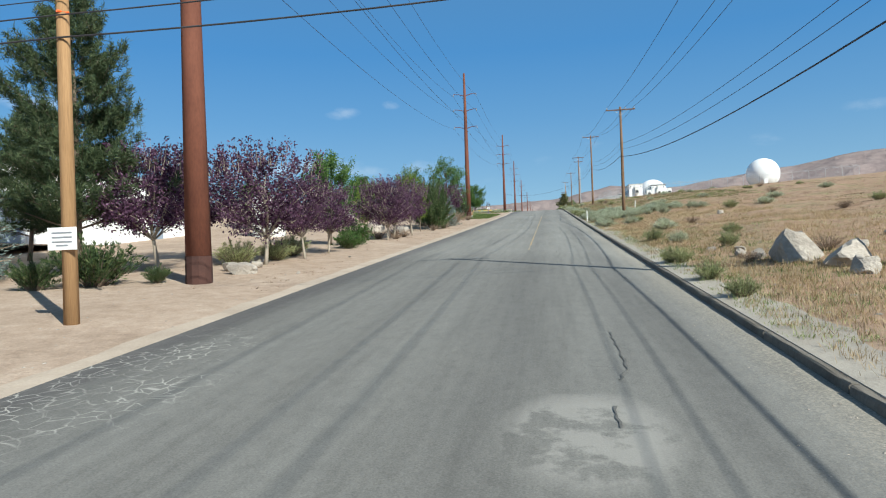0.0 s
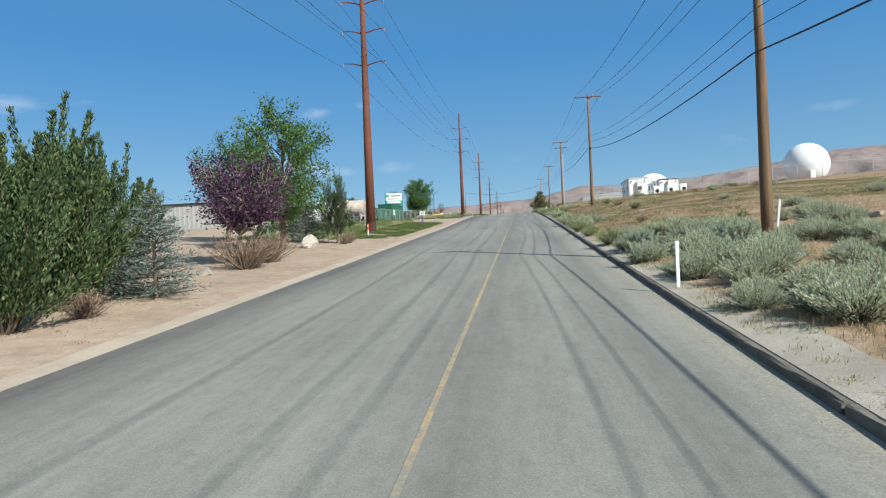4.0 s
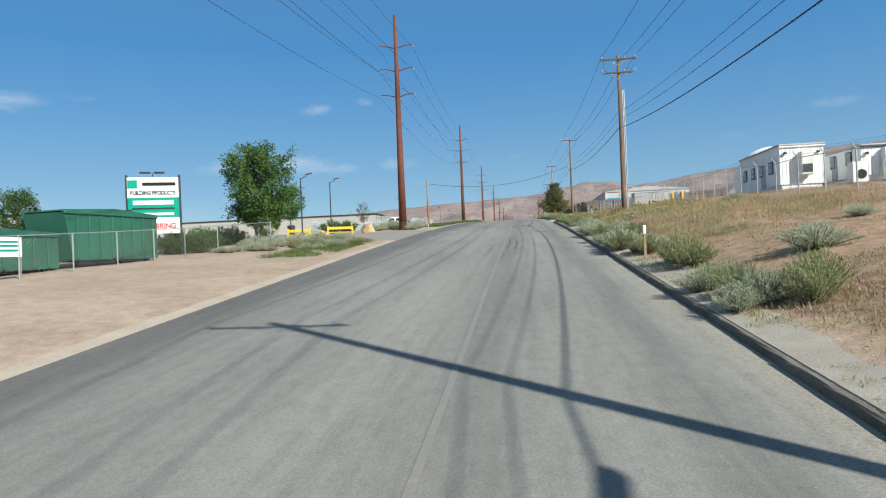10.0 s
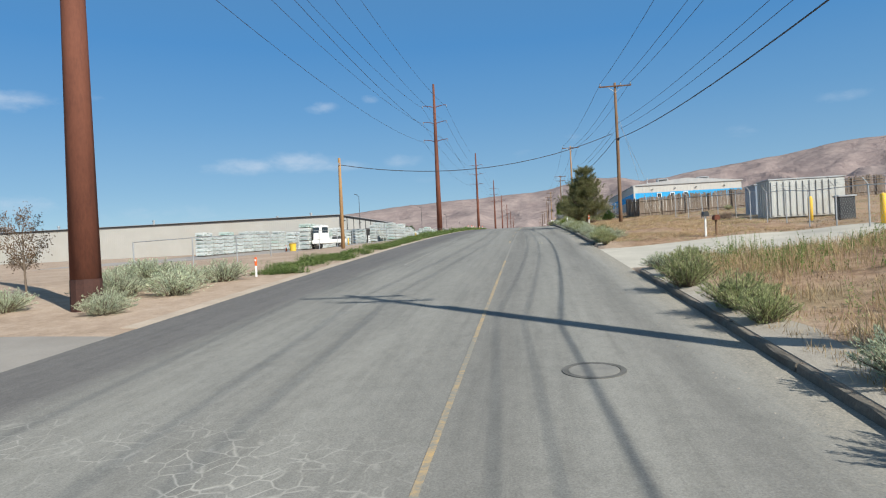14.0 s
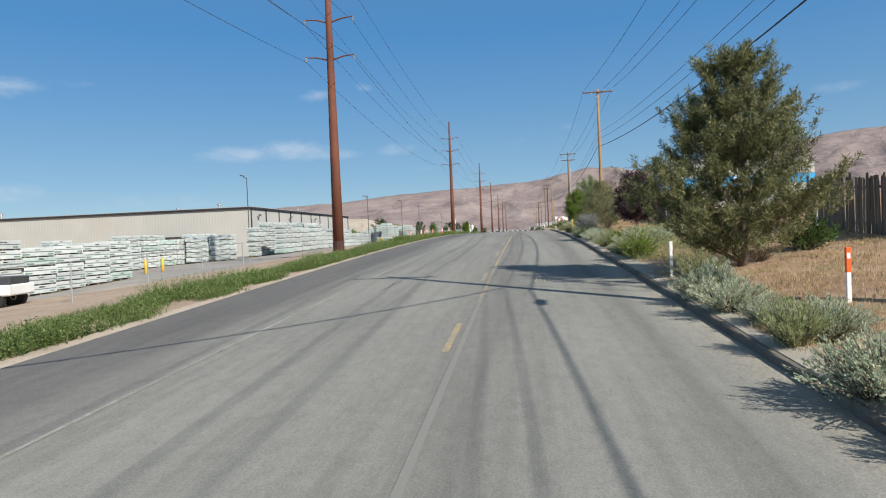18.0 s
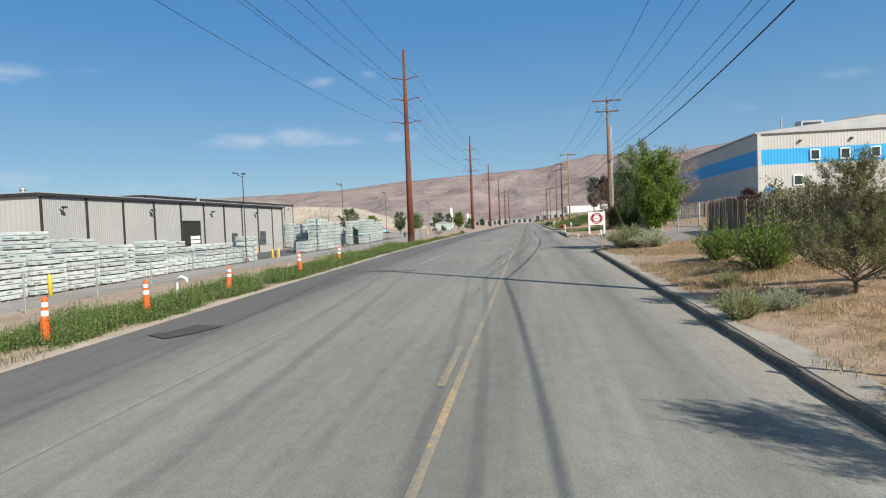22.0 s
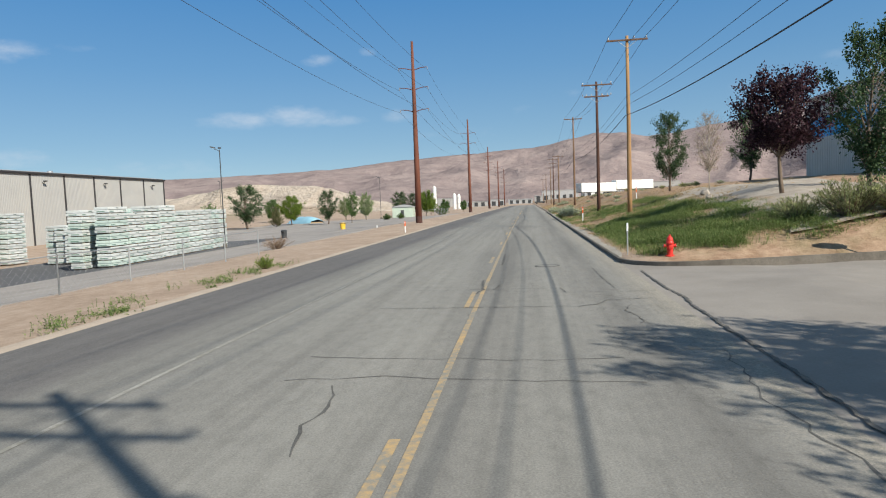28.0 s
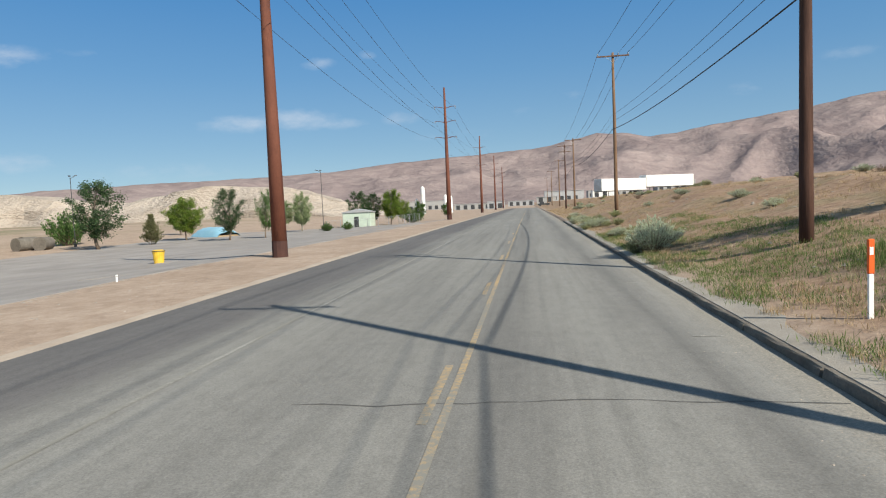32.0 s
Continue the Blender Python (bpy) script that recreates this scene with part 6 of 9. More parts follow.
def broad_tree(name, label, seed, h, clear, spread, limbs, twigs, leaves, size, leaf, bark="bark", trunk_r=0.12, squash=1.0, scatter=0.16, stems=1, category="tree", fork=0.35, shoots=0):
    """A tree with a bent trunk, limbs that reach the edge of an uneven crown, twigs, and leaves round the twigs."""
    rng = np.random.default_rng(seed)
    t = thing(name, (0, 0, 0), label, category)
    trunk, wood = Shape(), Shape()
    lean = rng.normal(size=2) * 0.03 * h
    tops = []
    for s in range(stems):
        a = 2 * math.pi * s / stems + rng.uniform(0, 1)
        off = 0.0 if stems == 1 else 0.1
        foot = (off * math.cos(a), off * math.sin(a), -0.15)
        head = (lean[0] + (0 if stems == 1 else spread * 0.3 * math.cos(a)), lean[1] + (0 if stems == 1 else spread * 0.3 * math.sin(a)), h * 0.8)
        pts = curve_points(foot, head, 0, 8, rng)
        trunk.tube(pts, list(np.linspace(trunk_r, trunk_r * 0.18, 8)), 8)
        tops.append(pts)
    trunk.make("trunk", bark, t, smooth=True)
    pos, way = [], []
    zc, rz = (clear + h) / 2, (h - clear) / 2
    lobes = rng.uniform(0.78, 1.12, 7)
    for i in range(limbs):
        az = i * 2.39996 + rng.uniform(-0.4, 0.4)
        v = 1 - 2 * (i + 0.5) / limbs
        rad = math.sqrt(max(0, 1 - v * v))
        k = lobes[int((az % (2 * math.pi)) / (2 * math.pi) * 7)] * rng.uniform(0.72, 1.05)
        tip = np.array([lean[0] + spread * rad * math.cos(az) * k, lean[1] + spread * rad * math.sin(az) * k, zc + rz * v * squash * rng.uniform(0.85, 1.08)])
        tip[2] = max(tip[2], clear * 0.9)
        pts_t = tops[i % stems]
        zs = max(clear * 0.85, min(h * 0.72, tip[2] - fork * math.hypot(tip[0], tip[1]) - 0.25 * rz))
        st = np.array([np.interp(zs, pts_t[:, 2], pts_t[:, q]) for q in range(2)] + [zs])
        pts = curve_points(st, tip, 0.06 * h, 6, rng)
        r0 = trunk_r * 0.42 * (1 - 0.6 * zs / h)
        wood.tube(pts, list(np.linspace(r0, 0.008, 6)), 5, caps=False)
        for k in range(twigs):
            f = rng.uniform(0.35, 1.0)
            q = np.array([np.interp(f * 5, np.arange(6), pts[:, c]) for c in range(3)])
            d = (tip - st) / (np.linalg.norm(tip - st) + 1e-6) * 0.6 + rng.normal(size=3) * 0.7 + np.array([0, 0, 0.25])
            d /= np.linalg.norm(d)
            ln = spread * rng.uniform(0.16, 0.34)
            e = q + d * ln
            if k % 2 == 0:
                wood.tube([q, (q + e) / 2 + rng.normal(size=3) * 0.03, e], [0.012, 0.008, 0.003], 3, caps=False)
            m = int(leaves * rng.uniform(0.6, 1.4))
            u = rng.uniform(0.1, 1.05, (m, 1))
            pos.append(q + (e - q) * u + rng.normal(size=(m, 3)) * scatter * (0.6 + 0.4 * spread / 2))
            way.append(d * 0.5 + rng.normal(size=(m, 3)) * 0.8)
    for i in range(shoots):
        # long whips that stand out of the crown
        az, rad = rng.uniform(0, 2 * math.pi), spread * 0.8 * math.sqrt(rng.random())
        q = np.array([rad * math.cos(az), rad * math.sin(az), zc + rz * (0.75 - 0.55 * (rad / spread) ** 2)])
        e = q + np.array([0.3 * math.cos(az), 0.3 * math.sin(az), 1.0]) * rz * rng.uniform(0.3, 0.75) + rng.normal(size=3) * 0.08
        wood.tube([q, (q + e) / 2 + rng.normal(size=3) * 0.03, e], [0.014, 0.009, 0.003], 3, caps=False)
        m = int(34 * rng.uniform(0.6, 1.4))
        pos.append(q + (e - q) * rng.uniform(0, 1.05, (m, 1)) + rng.normal(size=(m, 3)) * 0.055)
        way.append((e - q) * 0.6 + rng.normal(size=(m, 3)) * 0.6)
    wood.make("branching", bark, t, smooth=True, kind="stuff")
    pos, way = np.concatenate(pos), np.concatenate(way)
    part_quads("crown", leaf_quads(pos, way, size, size * 0.62, rng), leaf, t, kind="stuff")
    return t


def conifer(name, label, seed, h, spread, tiers, per, needles, length, leaf, clear=0.12, rise=0.25, power=0.8, gap=0.0, bark="bark", tuft=0.35, trunk_r=0.13, category="conifer", clumps=0):
    """Whorls of boughs with sprays of needles; clumps gathers them into brushes round the twigs' ends."""
    rng = np.random.default_rng(seed)
    t = thing(name, (0, 0, 0), label, category)
    Shape().tube(curve_points((0, 0, -0.15), (rng.normal() * 0.03 * h, rng.normal() * 0.03 * h, h * 0.99), 0, 8, rng), list(np.linspace(trunk_r, 0.015, 8)), 8).make("trunk", bark, t, smooth=True)
    wood, pos, way = Shape(), [], []
    for k in range(tiers):
        zf = clear + (0.97 - clear) * (k + rng.uniform(-0.3, 0.3)) / tiers
        for j in range(per):
            if rng.random() < gap:
                continue
            az = 2 * math.pi * j / per + k * 1.1 + rng.uniform(-0.4, 0.4)
            ln = spread * max(0.05, 1 - zf) ** power * rng.uniform(0.6, 1.12) + 0.08
            d = np.array([math.cos(az), math.sin(az), rise + 0.35 * zf + rng.uniform(-0.12, 0.12)])
            st = np.array([0, 0, zf * h])
            tip = st + d * ln
            pts = curve_points(st, tip, -0.06 * ln, 5, rng)
            wood.tube(pts, list(np.linspace(0.03 * (1.1 - zf) + 0.006, 0.004, 5)), 4, caps=False)
            m = max(8, int(needles * ln / spread))
            u = rng.uniform(tuft, 1.02, m) ** 0.8
            q = np.stack([np.interp(u * 4, np.arange(5), pts[:, c]) for c in range(3)], 1)
            side = np.cross(d, [0, 0, 1.0])
            side /= np.linalg.norm(side)
            if clumps:
                brushes = max(2, m // clumps)
                uc = rng.uniform(tuft, 1.03, brushes) ** 0.8
                mid = np.stack([np.interp(uc * 4, np.arange(5), pts[:, c]) for c in range(3)], 1)
                off = rng.normal(size=(brushes, 1)) * 0.17 * ln * (0.35 + uc[:, None])
                mid = mid + side * off + rng.normal(size=(brushes, 3)) * 0.06 + np.array([0, 0, 0.05])
                axis = d * 0.55 + side * np.sign(off) * 0.4 + np.array([0, 0, 0.75]) + rng.normal(size=(brushes, 3)) * 0.22
                for c, ax in zip(mid, axis):
                    if rng.random() < 0.4:
                        wood.tube([c - ax * 0.22, c + ax * 0.06], [0.008, 0.004], 3, caps=False)
                    f = rng.uniform(-0.2, 0.16, (clumps, 1))
                    pos.append(c + ax * f + rng.normal(size=(clumps, 3)) * 0.03)
                    way.append(ax * 0.6 + rng.normal(size=(clumps, 3)) * 0.75)
                continue
            sp = rng.normal(size=(m, 1)) * 0.16 * ln * (0.4 + u[:, None])
            q = q + side * sp + rng.normal(size=(m, 3)) * 0.045
            pos.append(q)
            way.append(d * 0.7 + side * np.sign(sp) * 0.5 + rng.normal(size=(m, 3)) * 0.45 + np.array([0, 0, 0.25]))
    wood.make("branching", bark, t, smooth=True, kind="stuff")
    pos, way = np.concatenate(pos), np.concatenate(way)
    part_quads("needles", leaf_quads(pos, way, length, length * (0.13 if clumps else 0.22), rng), leaf, t, kind="stuff")
    return t


def spray_bush(name, label, seed, h, spread, shoots, leaves, length, leaf, upright=1.0, width=0.3, fan=0.12, category="bush", core=True):
    """Shoots from the foot, each clothed in small leaves that follow it."""
    rng = np.random.default_rng(seed)
    t = thing(name, (0, 0, 0), label, category)
    wood, pos, way = Shape(), [], []
    for i in range(shoots):
        az = i * 2.39996 + rng.uniform(-0.5, 0.5)
        out = math.sqrt((i + 0.5) / shoots) * rng.uniform(0.7, 1.1)
        tip = np.array([spread * out * math.cos(az), spread * out * math.sin(az), h * (1 - 0.55 * out ** 2 * (1.3 - 0.6 * upright)) * rng.uniform(0.62, 1.14)])
        st = np.array([0.16 * spread * out * math.cos(az), 0.16 * spread * out * math.sin(az), -0.03])
        pts = curve_points(st, tip, 0.12 * h * (1 - upright), 5, rng)
        if core:
            wood.tube(pts, list(np.linspace(0.014 + 0.006 * h, 0.003, 5)), 3, caps=False)
        m = int(leaves * rng.uniform(0.7, 1.3))
        u = rng.uniform(0.22, 1.02, m)
        q = np.stack([np.interp(u * 4, np.arange(5), pts[:, c]) for c in range(3)], 1)
        pos.append(q + rng.normal(size=(m, 3)) * fan * spread * (1.45 - 1.25 * u[:, None]))
        way.append((tip - st) / np.linalg.norm(tip - st) + rng.normal(size=(m, 3)) * 0.42 + np.array([0, 0, 0.25]))
    if core:
        wood.make("woody_stem", "bark", t, kind="stuff")
    pos, way = np.concatenate(pos), np.concatenate(way)
    pos[:, 2] = np.maximum(pos[:, 2], 0.0)
    part_quads("foliage", leaf_quads(pos, way, length, length * width, rng), leaf, t, kind="stuff")
    return t


SPECIES = {
    "plum": (lambda: broad_tree("plum_tree", "purple-leaved ornamental plum tree on the sandy verge", 3, 4.1, 1.4, 1.9, 24, 10, 33, 0.105, "purple_leaf", "bark_pale", trunk_r=0.08, stems=1, fork=0.75, squash=0.8, scatter=0.12, shoots=54), 4.6),
    "plum_wide": (lambda: broad_tree("plum_tree", "broad purple-leaved plum tree with low boughs", 17, 4.0, 1.1, 2.4, 26, 9, 36, 0.105, "purple_leaf", "bark_pale", trunk_r=0.08, stems=1, fork=0.7, squash=0.8, scatter=0.12, shoots=64), 4.4),
    "maple_tall": (lambda: broad_tree("plum_tree", "round dark purple-leaved tree on a clear trunk", 31, 6.6, 2.3, 2.5, 32, 10, 50, 0.16, "dark_leaf", trunk_r=0.13, fork=0.85, squash=0.92), 6.6),
    "maple": (lambda: broad_tree("plum_tree", "round dark purple-leaved tree on the bank", 29, 3.6, 0.75, 1.75, 28, 11, 60, 0.095, "dark_leaf", trunk_r=0.1, fork=0.5, scatter=0.13), 3.6),
    "lime": (lambda: broad_tree("young_tree", "young yellow-green tree with an open crown", 5, 4.8, 1.4, 1.3, 20, 8, 34, 0.115, "lime_leaf", trunk_r=0.07, fork=0.9, shoots=14), 4.8),
    "green": (lambda: broad_tree("green_tree", "full green broadleaf tree beyond the verge", 7, 7.0, 1.3, 2.7, 34, 11, 60, 0.15, "green_leaf", trunk_r=0.14, stems=2, fork=0.6), 7.0),
    "cottonwood": (lambda: broad_tree("cottonwood_tree", "large green cottonwood with spreading boughs", 13, 7.6, 1.8, 3.1, 34, 10, 40, 0.15, "green_leaf", trunk_r=0.2, fork=0.5), 7.6),
    "willow": (lambda: broad_tree("willow_tree", "tall grey-green willow with pale limbs", 19, 9.0, 1.9, 3.1, 40, 11, 66, 0.17, "grey_leaf", "bark_pale", trunk_r=0.2, stems=2, fork=0.7), 9.0),
    "ash": (lambda: broad_tree("shade_tree", "upright green shade tree on the bank", 23, 9.0, 1.7, 2.7, 30, 9, 40, 0.17, "shade_leaf", trunk_r=0.17, fork=0.75), 9.0),
    "round": (lambda: broad_tree("round_tree", "small rounded green street tree with a bare leader", 31, 4.4, 1.5, 1.35, 20, 9, 38, 0.12, "green_leaf", trunk_r=0.07, fork=0.8), 4.4),
    "lime_big": (lambda: broad_tree("locust_tree", "bright green tree with drooping leaves by the fence", 37, 4.2, 1.0, 1.9, 24, 10, 62, 0.125, "lime_leaf", trunk_r=0.1, fork=0.6, scatter=0.13), 4.2),
    "brown": (lambda: broad_tree("staked_tree", "sparse tree with dried brown leaves", 41, 5.2, 1.8, 1.9, 18, 7, 22, 0.12, "brown_leaf", trunk_r=0.09, fork=0.8), 5.2),
    "bare": (lambda: broad_tree("bare_tree", "leafless pale tree with fine twigs", 43, 6.5, 1.6, 1.4, 50, 26, 5, 0.055, "twig", "bark_pale", trunk_r=0.05, fork=1.0), 6.5),
    "shrub": (lambda: broad_tree("scrub_tree", "sparse half-dry shrub with grey-brown leaves", 47, 3.4, 0.4, 1.6, 20, 8, 24, 0.1, "dry_pine", trunk_r=0.06, stems=3, fork=0.7, category="shrub"), 3.4),
    "pine": (lambda: conifer("pine_tree", "tall dark pine with open tiers of boughs", 53, 10.0, 3.3, 17, 7, 1700, 0.2, "pine_leaf", clear=0.16, rise=0.3, power=0.6, gap=0.12, tuft=0.25, trunk_r=0.16, clumps=60), 10.0),
    "dry_pine": (lambda: conifer("pine_tree", "dusty brown-green pine beside the kerb", 59, 6.2, 2.6, 15, 7, 2200, 0.15, "dry_pine", clear=0.03, rise=0.6, power=0.8, gap=0.16, tuft=0.2, trunk_r=0.13, clumps=80), 6.2),
    "thin_pine": (lambda: conifer("pine_tree", "thin young pine with gaps between boughs", 61, 4.0, 1.8, 10, 6, 950, 0.13, "dry_pine", clear=0.06, rise=0.6, power=0.8, gap=0.25, tuft=0.25, trunk_r=0.06, clumps=60), 4.0),
    "spruce": (lambda: conifer("spruce_tree", "young blue spruce on the sandy verge", 67, 3.0, 1.15, 13, 9, 120, 0.1, "spruce_leaf", clear=0.05, rise=0.05, power=0.9, tuft=0.1, trunk_r=0.06), 3.0),
    "juniper": (lambda: spray_bush("juniper", "sprawling dark green juniper with pointed shoots", 71, 4.8, 1.9, 44, 620, 0.15, "juniper_leaf", upright=0.8, width=0.3, fan=0.075, category="juniper"), 4.8),
    "jagged": (lambda: conifer("juniper", "jagged dark juniper with open upright sprays", 113, 3.8, 1.4, 8, 4, 1500, 0.11, "pine_leaf", clear=0.1, rise=1.15, power=0.5, gap=0.2, tuft=0.2, trunk_r=0.08, clumps=70, category="juniper"), 3.8),
    "juniper_low": (lambda: spray_bush("juniper", "low spreading green juniper", 73, 1.4, 1.3, 60, 90, 0.14, "juniper_leaf", upright=0.3, width=0.25, fan=0.06, category="juniper"), 1.4),
    "sage_a": (lambda: spray_bush("sagebrush", "silvery green sagebrush beside the kerb", 79, 0.75, 0.72, 90, 80, 0.055, "sage", upright=0.7, width=0.3, fan=0.075), 0.8),
    "sage_b": (lambda: spray_bush("sagebrush", "silvery green sagebrush beside the kerb", 83, 0.6, 0.8, 90, 75, 0.05, "sage", upright=0.5, width=0.3, fan=0.08), 0.65),
    "sage_c": (lambda: spray_bush("rabbitbrush", "green rabbitbrush clump on the verge", 89, 0.75, 0.7, 90, 70, 0.07, "sage_green", upright=0.75, width=0.2, fan=0.075), 0.75),
    "lavender": (lambda: spray_bush("russian_sage", "tall grey-lavender Russian sage in flower", 97, 1.5, 1.15, 110, 50, 0.1, "lavender", upright=0.9, width=0.22, fan=0.05), 1.5),
    "hedge": (lambda: spray_bush("bush", "rounded green roadside bush", 101, 1.4, 1.2, 80, 60, 0.1, "green_leaf", upright=0.5, width=0.5, fan=0.09), 1.4),
    "dry_bush": (lambda: spray_bush("dry_bush", "dry brown twiggy bush on sand", 103, 1.0, 0.9, 60, 26, 0.11, "twig", upright=0.7, width=0.14, fan=0.09), 1.0),
    "yellow_bush": (lambda: spray_bush("yellow_bush", "yellow-green flowering roadside bush", 107, 1.3, 1.0, 70, 50, 0.09, "lime_leaf", upright=0.6, width=0.4, fan=0.09), 1.3),
}
MADE = {}


def plant(key, x, y, h=None, rz=None, dz=0.0, group="", wide=1.0):
    build, h0 = SPECIES[key]
    s = (h or h0) / h0
    rz = rnd.uniform(0, 360) if rz is None else rz
    m = pose(x, y, gz(x, y) + dz, 0, 0, rz)
    size = Matrix.Diagonal((s * wide, s * wide, s, 1))
    if key not in MADE:
        ob = build()
        MADE[key] = ob
        ob.matrix_basis = m @ size
    else:
        ob = MADE[key]
        k = ob.scale
        ob = copy_thing(ob, m @ Matrix.Diagonal((s * wide / k[0], s * wide / k[1], s / k[2], 1)))
    if group:
        tagged(ob, group=group)
    return ob


rnd = random.Random(77)
# first garden on the left
plant("pine", -17.3, 13.2, 10.6, 20)
plant("pine", -24.0, 11.0, 8.5, 140)
plant("pine", -25.5, 20.0, 7.5, 60)
plant("spruce", -19.8, 10.8, 5.2, 10)
plant("juniper_low", -14.6, 10.6, 1.5, 30, wide=1.2)
plant("juniper_low", -15.9, 9.6, 1.0, 90)
plant("juniper_low", -13.0, 11.6, 0.6, 200)
for x, y, h, k, w in ((-14.6, 14.2, 5.0, "plum", 1.1), (-16.6, 19.6, 5.2, "plum", 1.15), (-12.2, 18.2, 5.2, "plum_wide", 1.05), (-11.4, 20.8, 3.9, "plum", 1.05), (-11.4, 24.0, 3.7, "plum", 1.05), (-11.2, 35.7, 4.1, "plum_wide", 1.05), (-11.3, 38.2, 4.4, "plum_wide", 1.1), (-10.7, 41.8, 4.0, "plum", 1.05)):
    plant(k, x, y, h, group="purple plum trees", wide=w)
for x, y, h in ((-11.9, 46.7, 5.0), (-11.6, 49.4, 4.1), (-15.4, 50.2, 3.6), (-15.6, 46.0, 3.8), (-16.5, 53.5, 4.4)):
    plant("lime", x, y, h, group="young trees", wide=0.78 if x > -13 else 1.1)
plant("green", -13.6, 30.6, 5.6, 40, wide=0.85)
plant("hedge", -11.9, 30.4, 1.5)
plant("hedge", -11.5, 27.7, 1.0, wide=1.2)
for x, y, h in ((-12.6, 20.2, 0.9), (-12.9, 22.6, 1.0), (-13.4, 18.0, 1.0), (-12.2, 36.8, 0.7), (-10.9, 37.0, 0.5), (-11.8, 40.2, 0.6), (-10.9, 39.6, 0.5)):
    plant("dry_bush" if h < 0.8 else "sage_c", x, y, h, wide=1.3)
plant("juniper", -10.9, 53.2, 4.1, 15, wide=1.1)
plant("juniper", -11.7, 55.8, 5.0, 115)
plant("juniper", -13.4, 60.5, 4.6, 250)
plant("spruce", -10.4, 58.2, 3.2, 40, wide=1.15)
plant("spruce", -11.4, 58.2, 2.8, 140)
plant("dry_bush", -10.3, 55.0, 0.8)
plant("dry_bush", -10.6, 50.6, 0.6)
plant("plum", -12.3, 68.0, 4.8, 0, wide=1.25)
plant("dry_bush", -11.2, 66.0, 1.6, wide=1.3)
plant("dry_bush", -11.4, 68.8, 1.4, wide=1.3)
plant("cottonwood", -13.6, 76.4, 7.8, 0)
plant("jagged", -12.0, 81.9, 3.1, 70)
plant("jagged", -11.8, 82.1, 4.1, 20, wide=0.4)
plant("jagged", -12.7, 82.2, 3.7, 140, wide=0.4)
plant("dry_bush", -11.2, 80.9, 0.7)
plant("spruce", -14.6, 83.4, 3.8, 200)
plant("thin_pine", -16.0, 84.4, 4.6, 80, wide=0.9)
plant("cottonwood", -20.5, 84.0, 7.2, 100)
plant("dry_bush", -11.2, 82.0, 0.8)
for x, y, h in ((-20.0, 60.0, 5.0), (-24.0, 72.0, 5.5), (-26.5, 47.0, 4.5), (-22.5, 66.5, 4.0)):
    plant("green", x, y, h)
# yard beside the tanker
for x, y, h in ((-27.4, 106.0, 5.0), (-34.0, 117.0, 3.0), (-38.0, 131.0, 3.2)):
    plant("green", x, y, h)
for x, y, h in ((-32.0, 150.5, 5.4), (-29.6, 151.5, 4.4)):
    plant("round", x, y, h)
for i in range(14):
    plant("hedge", rnd.uniform(-22.5, -18.5), rnd.uniform(88, 112), rnd.uniform(0.5, 1.0))
plant("green", -19.3, 162.0, 7.2, 15, wide=1.15)
plant("round", -23.0, 178.6, 5.0, 0, wide=1.1)
plant("lime", -21.2, 170.2, 3.2, 0, wide=0.8)
plant("yellow_bush", -21.6, 168.6, 1.3, 0)
for i in range(46):
    plant(rnd.choice(["sage_b", "sage_b", "sage_a", "sage_c"]), rnd.uniform(-19.0, -10.4), rnd.uniform(153.5, 160.8), rnd.uniform(0.3, 0.55), group="roadside brush", wide=1.4)
for x, y in ((-24.6, 152.4), (-23.0, 153.4), (-21.6, 154.4), (-20.4, 155.2)):
    plant("hedge", x, y, 1.5, wide=1.1)
for x, y in ((-22.7, 156.8), (-22.5, 158.8), (-22.5, 160.6), (-22.4, 162.4), (-22.3, 164.2)):
    plant("hedge", x, y, 1.35, wide=1.15)
for x, y, h in ((-17.0, 158.8, 0.7), (-15.6, 160.2, 0.6), (-14.4, 161.0, 0.7), (-13.2, 161.6, 0.6), (-18.6, 159.8, 0.7), (-12.3, 160.8, 0.5), (-16.4, 161.2, 0.6)):
    plant("sage_b", x, y, h * 1.2, group="roadside brush", wide=1.2)
plant("brown", -18.2, 189.0, 3.2, 0, wide=0.8)
plant("hedge", -20.5, 184.0, 1.3, wide=1.5)
plant("hedge", -19.0, 184.6, 1.2, wide=1.4)
for i in range(16):
    plant("sage_b", rnd.uniform(-16.8, -11.4), rnd.uniform(182.6, 192.5), rnd.uniform(0.55, 1.0), group="roadside brush", wide=1.2)
plant("yellow_bush", -10.4, 272.0, 0.75, wide=1.4)
plant("yellow_bush", -10.9, 274.6, 0.6, wide=1.3)
# right side
plant("dry_pine", 6.1, 239.4, 6.3, 0, wide=1.1)
plant("hedge", 8.6, 241.0, 1.1)
plant("maple", 6.9, 261.0, 3.6, 0)
plant("shrub", 6.2, 268.8, 3.0, 60)
plant("shrub", 6.6, 272.8, 3.3, 0)
plant("thin_pine", 6.5, 276.6, 4.2, 0, wide=0.8)
plant("lavender", 5.0, 271.4, 1.5, 0)
plant("lavender", 5.4, 279.4, 1.3, 90)
plant("thin_pine", 6.3, 286.8, 2.8, 120, wide=1.1)
plant("shrub", 7.4, 293.5, 2.4, 200)
plant("yellow_bush", 6.4, 292.0, 1.5)
plant("yellow_bush", 6.4, 296.5, 1.3)
plant("lime_big", 6.95, 310.4, 5.0, 0, wide=0.74)
plant("sage_c", 5.0, 307.6, 1.15, wide=1.3)
plant("sage_a", 6.1, 306.9, 0.95, wide=1.4)
